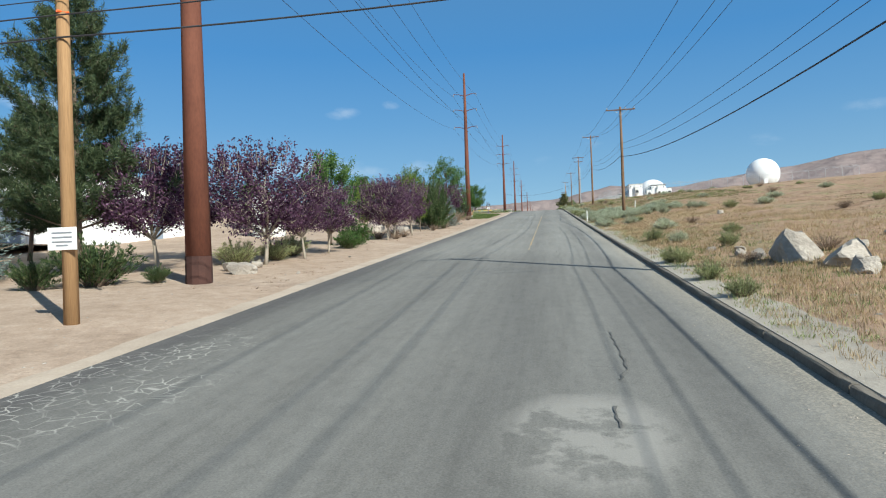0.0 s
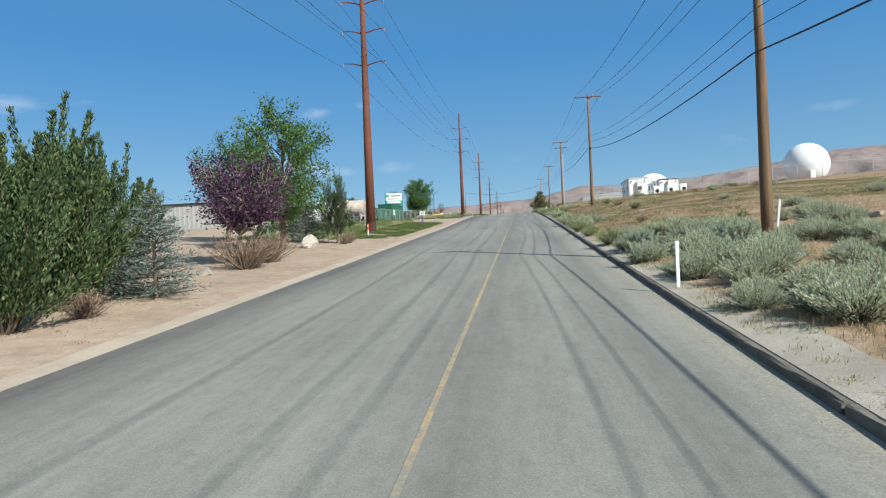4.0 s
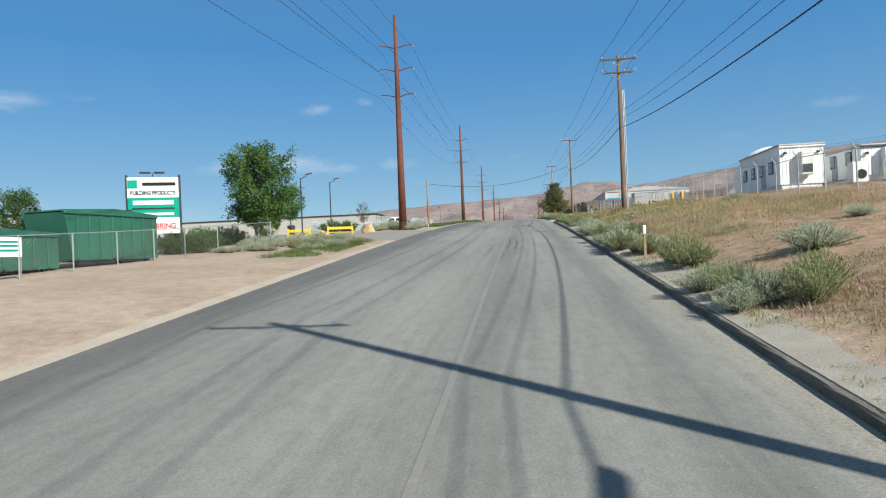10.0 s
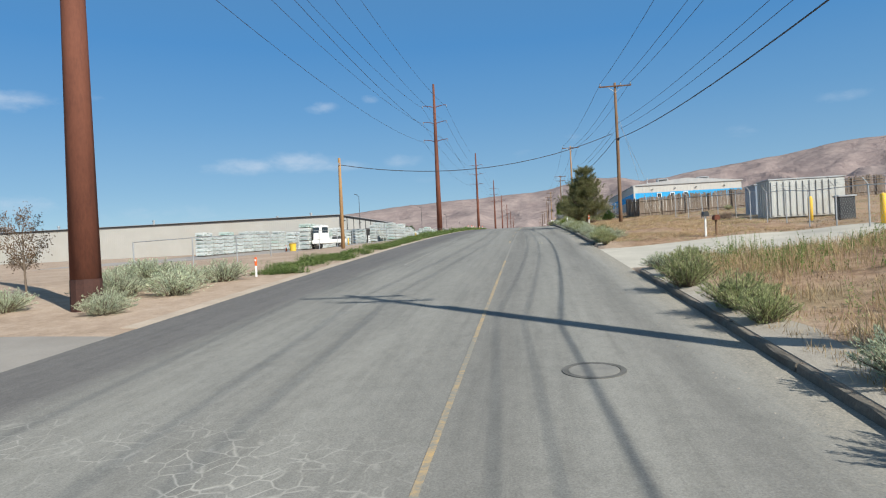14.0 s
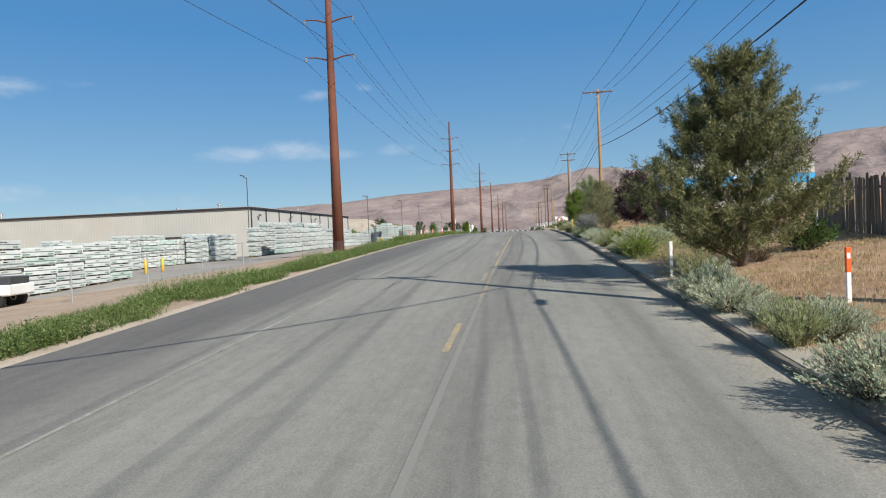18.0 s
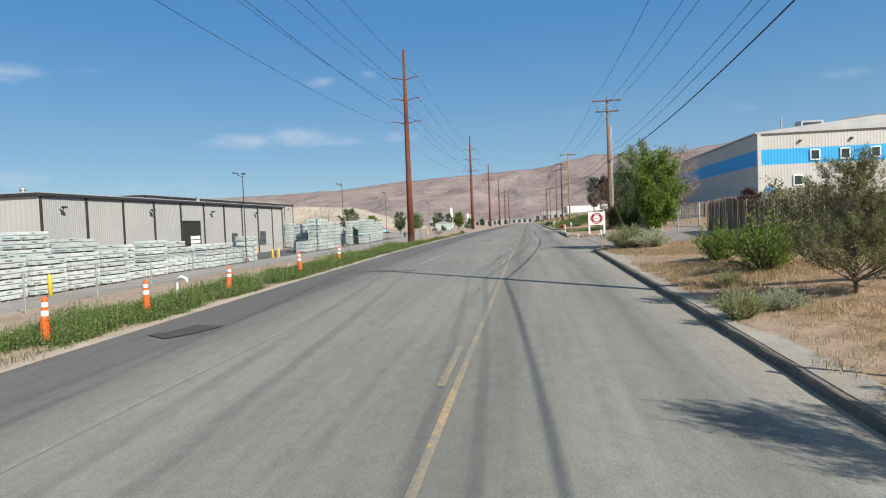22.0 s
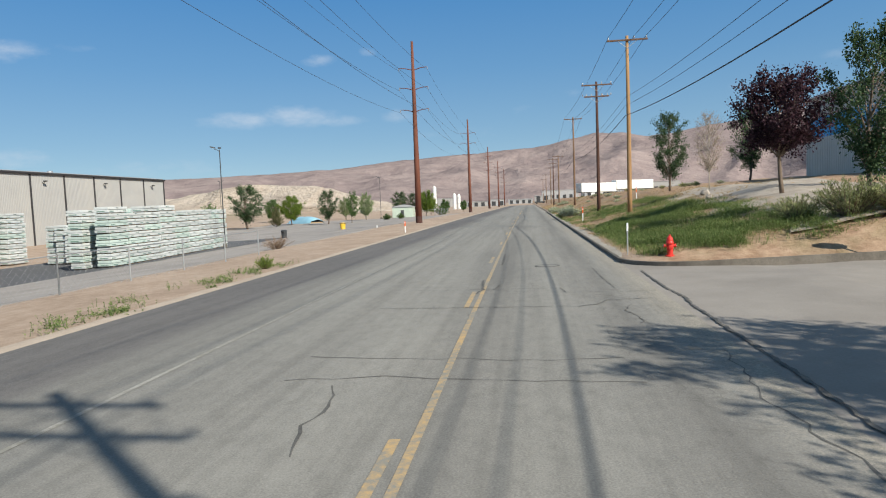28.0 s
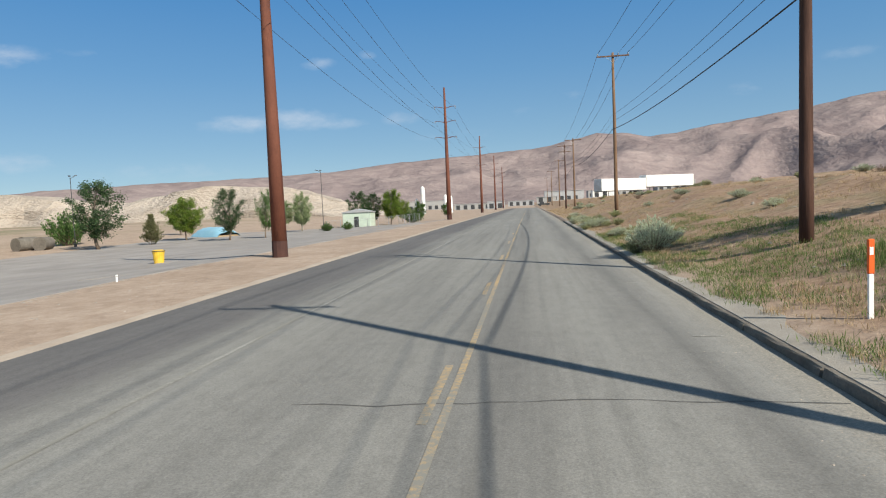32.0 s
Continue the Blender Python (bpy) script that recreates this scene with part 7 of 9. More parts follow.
plant("sage_c", 5.6, 308.6, 1.0, wide=1.2)
plant("willow", 13.2, 352.2, 9.7, 0, wide=0.95)
plant("juniper", 10.2, 343.8, 3.4, 50, wide=1.2)
plant("dry_pine", 8.9, 345.2, 2.4, 130)
plant("bare", 16.4, 347.6, 8.6, 100, wide=1.7)
plant("maple", 21.5, 340.0, 2.6, 100)
plant("brown", 9.3, 350.6, 5.4, 0)
plant("maple_tall", 13.9, 388.0, 6.6, 40)
plant("ash", 13.9, 378.6, 7.2, 0, wide=0.9)
plant("ash", 14.1, 417.0, 7.8, 90, wide=0.85)
plant("ash", 26.9, 433.4, 9.0, 150, wide=0.9)
plant("bare", 14.2, 403.4, 6.2, 10)
plant("bare", 19.5, 388.0, 7.5, 50)
for x, y, h in ((12.0, 376.4, 1.3), (13.4, 375.8, 1.2), (14.9, 376.6, 1.3), (10.6, 377.6, 0.9), (16.4, 377.0, 1.2)):
    plant("sage_c", x, y, h, wide=1.25)
# distant park on the left
for x, y, h, k, w in ((-59.0, 480, 9.4, "ash", 1.5), (-74.5, 494, 5.2, "hedge", 0.9), (-77.8, 480, 4.6, "lime_big", 0.8), (-55.5, 487, 4.6, "dry_pine", 0.8), (-55.7, 497, 6.6, "lime_big", 1.0), (-43.9, 488, 7.6, "ash", 1.15), (-38.8, 489, 6.6, "cottonwood", 0.6), (-41.2, 511, 6.6, "willow", 0.8), (-37, 535, 7.4, "ash", 1.3), (-32, 528, 6.6, "ash", 1.2), (-28, 526, 6.6, "lime_big", 0.9), (-24.5, 540, 4.2, "green", 1.0),
                    (-24, 528, 2.6, "hedge", 1.0), (-30, 548, 4.6, "lime_big", 1.0), (-70, 520, 6.0, "green", 1.0), (-52, 530, 6.0, "willow", 1.0), (-21, 560, 3.6, "green", 1.0), (-42, 560, 5.5, "cottonwood", 1.0), (-36.0, 420.6, 1.1, "dry_bush", 1.5), (-37.4, 421.2, 1.0, "sage_c", 1.4), (-34, 503, 1.4, "hedge", 1.0), (-31, 505, 1.3, "hedge", 1.0), (-17.2, 393.0, 0.9, "dry_bush", 1.5), (-10.9, 376.3, 0.55, "yellow_bush", 1.2)):
    plant(k, x, y, h, wide=w)
# sagebrush along the kerb
SAGE_RUNS = [(14, 30, 4, 3.9, 6.5), (51, 72, 95, 4.2, 13.0), (62, 92, 14, 3.7, 5.2), (92, 106, 4, 3.7, 5.5), (117, 123, 3, 3.9, 5.2), (128, 150, 14, 3.8, 5.6), (140, 176, 40, 3.75, 5.4), (176, 189.5, 7, 3.75, 5.2), (202, 206, 5, 3.8, 5.5), (204, 238, 52, 3.75, 4.7), (244, 262, 22, 3.8, 6.2), (262, 277, 11, 3.75, 5.0), (284, 290, 4, 3.8, 4.8), (420, 440, 5, 3.9, 6.0), (440, 470, 14, 3.8, 6.0)]
for y0, y1, n, x0, x1 in SAGE_RUNS:
    for i in range(n):
        x, y = x0 + (x1 - x0) * rnd.random() ** 1.5, rnd.uniform(y0, y1)
        key = rnd.choice(["sage_a", "sage_b", "sage_c", "sage_c"] if y0 != 51 else ["sage_a", "sage_b"])
        plant(key, x, y, rnd.uniform(0.45, 0.85) if y0 == 51 else rnd.uniform(0.35, 0.8), group="roadside brush", wide=rnd.uniform(0.9, 1.3))
for x, y, h, k in ((4.0, 6.4, 0.42, "sage_c"), (4.05, 9.4, 0.45, "sage_c"), (4.2, 13.7, 0.45, "sage_c"), (4.4, 42.5, 0.65, "sage_b"), (6.2, 42.4, 0.6, "sage_b"), (4.2, 45.8, 0.6, "sage_a"), (4.6, 88.4, 0.85, "sage_a"), (5.5, 89.2, 0.7, "sage_b"), (4.2, 91.9, 0.6, "sage_b"), (4.1, 115.6, 0.85, "sage_a"), (4.4, 109.4, 0.6, "hedge"), (3.9, 95.2, 0.95, "sage_a"), (4.1, 99.5, 0.8, "sage_a"), (4.6, 98.8, 0.8, "sage_c"), (5.3, 122.3, 0.9, "sage_c"), (4.5, 425.5, 1.2, "sage_a"), (5.0, 428.0, 1.2, "sage_a"), (4.3, 246.0, 1.0, "sage_c"), (4.6, 248.5, 1.0, "sage_a"), (5.2, 250.5, 0.9, "yellow_bush"), (4.6, 251.5, 0.9, "yellow_bush"), (4.2, 245.0, 0.9, "yellow_bush")):
    plant(k, x, y, h, wide=1.15, group="roadside brush")
for i in range(110):
    x, y = rnd.uniform(5.5, 34), rnd.uniform(-8, 240)
    if 14 < x and 128 < y < 225:
        continue
    if any(a - 1 < y < b + 1 for a, b in DRIVES) and x < 17:
        continue
    plant(rnd.choice(["sage_b", "sage_c", "dry_bush", "sage_b"]), x, y, rnd.uniform(0.3, 0.7), group="scrub on the plain", wide=1.3)
for i in range(46):
    x, y = rnd.uniform(5, 30), rnd.uniform(425, 560)
    plant(rnd.choice(["sage_b", "sage_c", "dry_bush"]), x, y, rnd.uniform(0.3, 0.65), group="scrub on the plain", wide=1.3)


# ---- grass, weeds and stones ----
def tufts(name, label, seed, n, xy, blades, h, mat, lean=0.5, width=0.012, category="grass", spread=0.07):
    """n tufts at the places that xy(rng, n) gives, as one mesh."""
    rng = np.random.default_rng(seed)
    p = xy(rng, n)
    z = ground_z(p[:, 0], p[:, 1])
    foot = np.concatenate([p, z[:, None]], 1)
    foot = np.repeat(foot, blades, 0)
    m = len(foot)
    hh = np.repeat(rng.uniform(0.5, 1.35, len(p)), blades) * h * rng.uniform(0.6, 1.2, m)
    foot[:, :2] += rng.normal(size=(m, 2)) * spread
    foot[:, 2] -= 0.02
    az = rng.uniform(0, 2 * math.pi, m)
    ln = rng.uniform(0, lean, m)
    way = np.stack([np.cos(az) * ln, np.sin(az) * ln, np.ones(m)], 1)
    side = np.stack([-np.sin(az), np.cos(az), np.zeros(m)], 1) * (width * rng.uniform(0.6, 1.5, m))[:, None]
    tip = foot + way * hh[:, None]
    mid = foot + way * hh[:, None] * 0.5 - np.array([0, 0, 0.0])
    quads = np.stack([foot, mid - side, tip, mid + side], 1)
    tagged(new(name, quad_mesh(name, quads, mat)), label, category, kind="stuff")


def leafy(name, label, seed, n, xy, stems, h, mat, leaves=6, size=0.05, spread=0.12, category="weeds"):
    """Leafy weeds: bent stems set with small pointed leaves, in clumps of uneven height."""
    rng = np.random.default_rng(seed)
    p = xy(rng, n)
    foot = np.concatenate([p, ground_z(p[:, 0], p[:, 1])[:, None]], 1)
    swell = 0.75 + 0.45 * np.sin(p[:, 0] * 1.3 + 2 * np.sin(p[:, 1] * 0.35)) * np.sin(p[:, 1] * 0.8 + 1.0)
    tall = np.repeat(np.clip(swell, 0.3, 1.3) * rng.uniform(0.6, 1.25, n), stems) * h * rng.uniform(0.5, 1.2, n * stems)
    foot = np.repeat(foot, stems, 0)
    m = len(foot)
    foot[:, :2] += rng.normal(size=(m, 2)) * spread
    az, ln = rng.uniform(0, 2 * math.pi, m), rng.uniform(0.05, 0.75, m)
    way = np.stack([np.cos(az) * ln, np.sin(az) * ln, np.ones(m)], 1) * tall[:, None]
    side = np.stack([-np.sin(az), np.cos(az), np.zeros(m)], 1) * 0.006
    low = foot - np.array([0, 0, 0.02])
    quads = [np.stack([low - side, low + side, foot + way + side * 0.4, foot + way - side * 0.4], 1)]
    for k in range(leaves):
        f = np.clip((k + rng.uniform(0.2, 1.0, m)) / leaves, 0, 1)[:, None]
        at = foot + way * f
        a2 = rng.uniform(0, 2 * math.pi, m)
        out = np.stack([np.cos(a2), np.sin(a2), rng.uniform(-0.1, 0.9, m)], 1) * (size * rng.uniform(0.6, 1.5, m) * (1.25 - 0.6 * f[:, 0]))[:, None]
        wd = np.stack([-np.sin(a2), np.cos(a2), rng.uniform(-0.4, 0.4, m)], 1) * (size * 0.3 * rng.uniform(0.7, 1.3, m))[:, None]
        quads.append(np.stack([at, at + out * 0.5 + wd, at + out, at + out * 0.5 - wd], 1))
    tagged(new(name, quad_mesh(name, np.concatenate(quads), mat)), label, category, kind="stuff")


def field(x0, x1, y0, y1, bias=1.0, patch=0.0, pf=0.25):
    """Random places in a field, thicker towards x0, in patches; driveways stay clear."""
    def xy(rng, n):
        out = []
        got = 0
        while got < n:
            y = rng.uniform(y0, y1, 4 * n)
            a = x0(y) if callable(x0) else x0
            b = x1(y) if callable(x1) else x1
            x = a + (b - a) * rng.random(4 * n) ** bias
            keep = np.ones(4 * n, bool)
            for p, q in DRIVES:
                keep &= ~((y > p - 0.8) & (y < q + 0.8) & (x > 3) & (x < 47))
            keep &= ~((y > 161.5) & (y < 181.5) & (x < -5))
            if patch:
                f = np.sin(x * pf * 2.1 + 1.3 * np.sin(y * pf)) * np.sin(y * pf * 1.3 + 1.7 * np.sin(x * pf * 0.9)) + 0.5 * np.sin(x * pf * 5 + y * pf * 3)
                keep &= f + rng.normal(size=4 * n) * 0.35 > patch - 0.5
            k = np.stack([x[keep], y[keep]], 1)
            out.append(k)
            got += len(k)
        return np.concatenate(out)[:n]
    return xy


tufts("dry_grass", "straw-coloured dry grass on the desert verge", 1, 15000, field(3.8, 22.0, -8, 300, 1.5, 0.35), 13, 0.15, "straw", 1.2, 0.0045, "grass", 0.1)
tufts("dry_grass", "thick straw grass on the first rise", 36, 5200, field(4.4, 15.0, -10, 62, 1.1, 0.2, 0.35), 13, 0.2, "straw", 1.2, 0.005, "grass", 0.12)
tufts("dry_grass", "tall straw grass round the utility pole", 37, 2600, field(4.6, 14.0, 140, 178, 1.1, 0.2, 0.4), 14, 0.26, "straw", 1.1, 0.005, "grass", 0.12)
leafy("scrub_cover", "olive scrub round the utility pole", 38, 500, field(4.6, 13.0, 140, 178, 1.0, 0.3, 0.4), 7, 0.36, "sage_green", 6, 0.05, 0.18, "scrub")
tufts("dry_grass", "dry grass between the green patches", 24, 3800, field(3.8, 13.0, 371.5, 412, 1.0, 0.1, 0.35), 13, 0.13, "straw", 1.4, 0.0045)
tufts("dry_grass", "thick straw grass behind the brush", 22, 9000, field(4.6, 14.0, 203, 292, 1.2, 0.2, 0.3), 13, 0.16, "straw", 1.2, 0.0045)
tufts("dry_grass", "straw-coloured dry grass on the bank", 2, 6500, field(3.9, 18.0, 395, 560, 1.4, 0.3), 12, 0.18, "straw", 1.1, 0.005)
tufts("dry_grass", "mown straw stubble behind the kerb", 3, 5000, field(3.8, 10.5, 290, 310, 1.0, 0.2), 13, 0.12, "straw", 1.2, 0.0045)
tufts("scrub_cover", "low grey-green scrub on the plain", 4, 6500, field(4.5, 40.0, -8, 260, 1.2, 0.45, 0.17), 18, 0.09, "sage_green", 1.9, 0.007, "scrub", 0.2)
tufts("scrub_cover", "low olive scrub on the rise", 27, 3000, field(5.0, 26.0, 78, 132, 1.1, 0.45, 0.35), 18, 0.1, "sage_green", 1.9, 0.007, "scrub", 0.2)
tufts("scrub_cover", "dry brown scrub on the rise", 28, 6500, field(4.6, 26.0, 78, 132, 1.1, 0.1, 0.5), 16, 0.12, "twig", 1.9, 0.006, "scrub", 0.2)
tufts("scrub_cover", "low brown scrub on the plain", 5, 11000, field(4.4, 40.0, -8, 260, 1.2, 0.4, 0.21), 15, 0.12, "twig", 1.8, 0.006, "scrub", 0.18)
leafy("weeds", "patchy leafy weeds along the asphalt edge", 35, 1700, field(lambda y: left_edge(y) - 0.5, lambda y: left_edge(y) - 3.0, 194, 240, 1.0, 0.62, 0.5), 7, 0.36, "weed", 7, 0.06, 0.15)
leafy("weeds", "leafy green roadside weeds along the asphalt edge", 6, 6000, field(lambda y: left_edge(y) - 0.5, lambda y: left_edge(y) - 3.3, 238, 334, 1.0, 0.15, 0.5), 7, 0.5, "weed", 7, 0.06, 0.15)
leafy("weeds", "patchy green weeds along the asphalt edge", 16, 140, field(lambda y: left_edge(y) - 0.5, lambda y: left_edge(y) - 2.6, 334, 352, 1.0, 0.35, 0.5), 7, 0.34, "weed", 6, 0.06, 0.16)
tufts("weeds", "thin grass among the roadside weeds", 17, 7000, field(lambda y: left_edge(y) - 0.3, lambda y: left_edge(y) - 4.2, 234, 334, 1.0, 0.3, 0.5), 13, 0.22, "weed", 1.2, 0.006, "weeds", 0.13)
tufts("dry_grass", "tall straw grass beside the concrete drive", 18, 2200, field(4.4, 13.5, 170, 190.2, 1.0, 0.15, 0.4), 14, 0.36, "straw", 1.0, 0.005, "grass", 0.12)
leafy("weeds", "tall green weeds beside the concrete drive", 19, 420, field(5.0, 14.0, 172, 190.2, 0.8, 0.4, 0.4), 8, 0.6, "weed", 7, 0.06, 0.18)
leafy("weeds", "yellow-green weeds behind the kerb", 20, 420, field(4.0, 8.5, 243, 258, 1.0, 0.15, 0.4), 8, 0.55, "sage_green", 7, 0.05, 0.18)
tufts("weeds", "green grass on the sandy verge", 7, 6500, field(lambda y: left_edge(y) - 1.6, lambda y: left_edge(y) - 6.2, 86, 118, 1.0, 0.3, 0.4), 15, 0.17, "weed", 1.2, 0.005, "weeds", 0.1)
tufts("weeds", "green weed patches on the rise", 33, 3600, field(6.0, 26.0, 72, 116, 1.0, 0.55, 0.3), 15, 0.13, "weed", 1.7, 0.007, "weeds", 0.2)
tufts("weeds", "green grass patches behind the kerb", 32, 420, field(3.9, 8.0, 4, 30, 1.2, 0.45, 0.3), 14, 0.13, "weed", 1.3, 0.006, "weeds", 0.12)
leafy("weeds", "low leafy weeds on the sandy verge", 31, 1100, field(lambda y: left_edge(y) - 1.8, lambda y: left_edge(y) - 6.0, 86, 118, 1.0, 0.15, 0.4), 6, 0.26, "weed", 6, 0.05, 0.15)
tufts("weeds", "thin green weeds by the yard fence", 8, 2500, field(-22.5, -14.0, 86, 128, 1.0, 0.3, 0.4), 14, 0.26, "weed", 1.0, 0.007, "weeds", 0.12)
tufts("weeds", "patchy green grass on the bank", 9, 2600, field(4.0, 12.5, 371.5, 411, 1.0, 0.7, 0.3), 14, 0.17, "weed", 1.5, 0.006, "weeds", 0.1)
leafy("weeds", "low leafy weeds on the bank", 21, 460, field(4.0, 12.0, 373.6, 409, 1.0, 0.7, 0.35), 6, 0.28, "weed", 6, 0.05, 0.16)
tufts("weeds", "green weeds round the utility pole", 10, 1100, field(4.5, 12.5, 158, 177, 1.0, 0.4, 0.4), 14, 0.22, "weed", 1.4, 0.006, "weeds", 0.12)
leafy("weeds", "sparse weed clumps at the sandy edge", 11, 150, field(lambda y: left_edge(y) - 0.5, lambda y: left_edge(y) - 2.6, 346, 378, 1.3, 0.75, 0.8), 7, 0.3, "weed", 6, 0.06, 0.16)
tufts("weeds", "sparse weeds on the sand", 12, 700, field(lambda y: left_edge(y) - 1.0, lambda y: left_edge(y) - 9.0, 10, 130, 1.0, 0.8, 0.5), 10, 0.07, "twig", 1.6, 0.008, "weeds", 0.1)
leafy("weeds", "green weeds edging the brush bed", 23, 500, field(lambda y: left_edge(y) - 1.6, lambda y: left_edge(y) - 5.0, 148, 160.5, 1.2, 0.3, 0.5), 7, 0.28, "weed", 6, 0.05, 0.16)
tufts("weeds", "green strip behind the sign bed", 15, 1500, field(4.0, 10.0, 346.0, 351.0, 1.0, 0.1, 0.5), 14, 0.25, "weed", 1.0, 0.006, "weeds", 0.1)
leafy("weeds", "dense tall green weeds on the bank beside the hydrant", 29, 2500, field(4.6, 11.0, 374.6, 397, 1.0, 0.3, 0.45), 7, 0.42, "weed", 7, 0.06, 0.18)
tufts("weeds", "green grass among the tall weeds", 30, 1700, field(4.2, 10.8, 374.6, 398, 1.0, 0.4, 0.45), 14, 0.28, "weed", 1.0, 0.006, "weeds", 0.12)
tufts("weeds", "thick green grass in the hollow of the bank", 26, 700, field(6.4, 11.6, 406.5, 415, 1.0, 0.15, 0.4), 14, 0.28, "weed", 0.9, 0.006, "grass", 0.12)
tufts("weeds", "thin grass behind the kerb", 13, 3500, field(3.75, 9.0, 405, 440, 1.2, 0.2, 0.4), 14, 0.14, "weed", 1.2, 0.005, "weeds", 0.1)
tufts("weeds", "thin weeds behind the kerb", 14, 2600, field(3.7, 5.6, -8, 170, 1.2, 0.4, 0.5), 14, 0.09, "sage_green", 1.7, 0.006, "weeds", 0.1)


def rock_mesh(seed, mat, flat=0.7):
    bm = bmesh.new()
    bmesh.ops.create_icosphere(bm, subdivisions=3, radius=0.5)
    rr = random.Random(seed)
    o = Vector((rr.uniform(0, 50), rr.uniform(0, 50), rr.uniform(0, 50)))
    cuts = [Vector((rr.gauss(0, 1), rr.gauss(0, 1), rr.gauss(0, 0.7))).normalized() for _ in range(11)]
    for v in bm.verts:
        d = v.co.normalized()
        k = 1 + 0.4 * noise.noise(d * 1.6 + o) + 0.16 * noise.noise(d * 4 + o) + 0.07 * noise.noise(d * 9 + o)
        p = d * 0.5 * k
        for c in cuts:
            e = p.dot(c) - 0.33
            if e > 0:
                p -= c * e
        v.co = Vector((p.x, p.y, p.z * flat))
    me = bpy.data.meshes.new("rock")
    bm.to_mesh(me)
    bm.free()
    me.materials.append(MAT[mat])
    return me


ROCKS = [rock_mesh(i, "rock") for i in range(5)] + [rock_mesh(9, "rock_tan", 0.8), rock_mesh(12, "rock_tan", 0.8)]


def rock(x, y, s, kind=None, label="weathered brown field rock on the verge", group="field rocks", stretch=1.0):
    ob = new("rock", ROCKS[rnd.randrange(5) if kind is None else kind])
    ob.matrix_basis = pose(x, y, gz(x, y) + 0.16 * s, 0, 0, rnd.uniform(0, 360)) @ Matrix.Diagonal((s * stretch, s, s, 1))
    return tagged(ob, label, "rock", group)


for x, y, s in ((6.7, 11.2, 1.7), (7.4, 9.4, 1.2), (7.2, 8.2, 0.8), (6.2, 12.6, 0.6), (6.0, 13.7, 0.5), (6.3, 14.8, 0.5), (5.7, 16.0, 0.4), (11.0, 14.4, 0.8), (8.8, 12.0, 0.5), (-11.5, 14.6, 1.1), (-12.4, 15.6, 0.9), (-12.0, 16.8, 0.7), (-13.4, 34.2, 0.9), (-14.2, 35.0, 0.7), (-11.6, 41.8, 0.5),
                (-11.8, 63.8, 0.6), (-11.2, 52.2, 0.3), (-11.4, 53.0, 0.25), (-12.6, 18.6, 0.5), (-9.4, 15.0, 0.2), (-9.6, 22.0, 0.2), (12, 40, 0.6), (15, 22, 0.7), (13, 66, 0.5), (9, 90, 0.4), (8.4, 78, 0.4), (13.0, 400.0, 0.9), (12.2, 396, 0.6)):
    rock(x, y, s)
rock(-12.6, 78.2, 1.5, 2, "large brown boulder beside the trees")
rock(-12.6, 46.0, 1.5, 1, "pale boulder between the young trees")
rock(-15.6, 48.0, 2.0, 3, "pale boulder between the young trees")
rock(-13.2, 73.0, 1.2, 0, "large brown boulder beside the trees")
rock(-15.2, 178.6, 1.7, 6, "large tan landscape boulder beside the driveway", stretch=1.25)
rock(-18.0, 172.6, 1.3, 5, "tan landscape boulder beside the driveway")
border = [(3.62, 350.4 - 0.4 * i) for i in range(43)] + [(3.8, 333.2), (4.2, 332.6)] + [(4.5 + 0.38 * i, 332.2 - 0.02 * i) for i in range(19)]
for x, y in border:
    rock(x + rnd.uniform(-0.08, 0.08), y + rnd.uniform(-0.1, 0.1), rnd.uniform(0.3, 0.52), None, "rough brown border stone edging the bed", "border stones")


def pebbles():
    rng = np.random.default_rng(31)
    s = Shape()
    for xa, xb, ya, yb, n, big in ((-13.5, -8.0, -8, 130, 900, 0.09), (-17.5, -9.6, 345, 440, 500, 0.1), (3.6, 9.0, -8, 60, 350, 0.1), (3.6, 5.5, 60, 300, 500, 0.06), (-17.6, -17.0, 370, 470, 260, 0.16), (6, 22, 380, 470, 260, 0.16), (2.2, 3.28, -5, 440, 3600, 0.024)):
        for _ in range(n):
            x, y = rng.uniform(xa, xb), rng.uniform(ya, yb)
            if 161 < y < 182 and x < 0 or any(a - 0.5 < y < b + 0.5 for a, b in DRIVES):
                continue
            r = big * rng.uniform(0.3, 1.0)
            z = gz(x, y) if x > 3.4 or x < -7 else float(road_z(y))
            k = rng.uniform(0.6, 1.3, 6) * r * (0.65 if x < 0 else 1)
            vs = [(x + k[0], y, z), (x, y + k[1], z), (x - k[2], y, z), (x, y - k[3], z), (x + r * 0.2, y, z + k[4] * 0.42), (x, y, z - r * 0.3)]
            s.add(vs, [(0, 1, 4), (1, 2, 4), (2, 3, 4), (3, 0, 4), (1, 0, 5), (2, 1, 5), (3, 2, 5), (0, 3, 5)])
    s.make("pebbles", "rock", label="loose stones scattered over the verges", category="pebbles", kind="stuff")


pebbles()


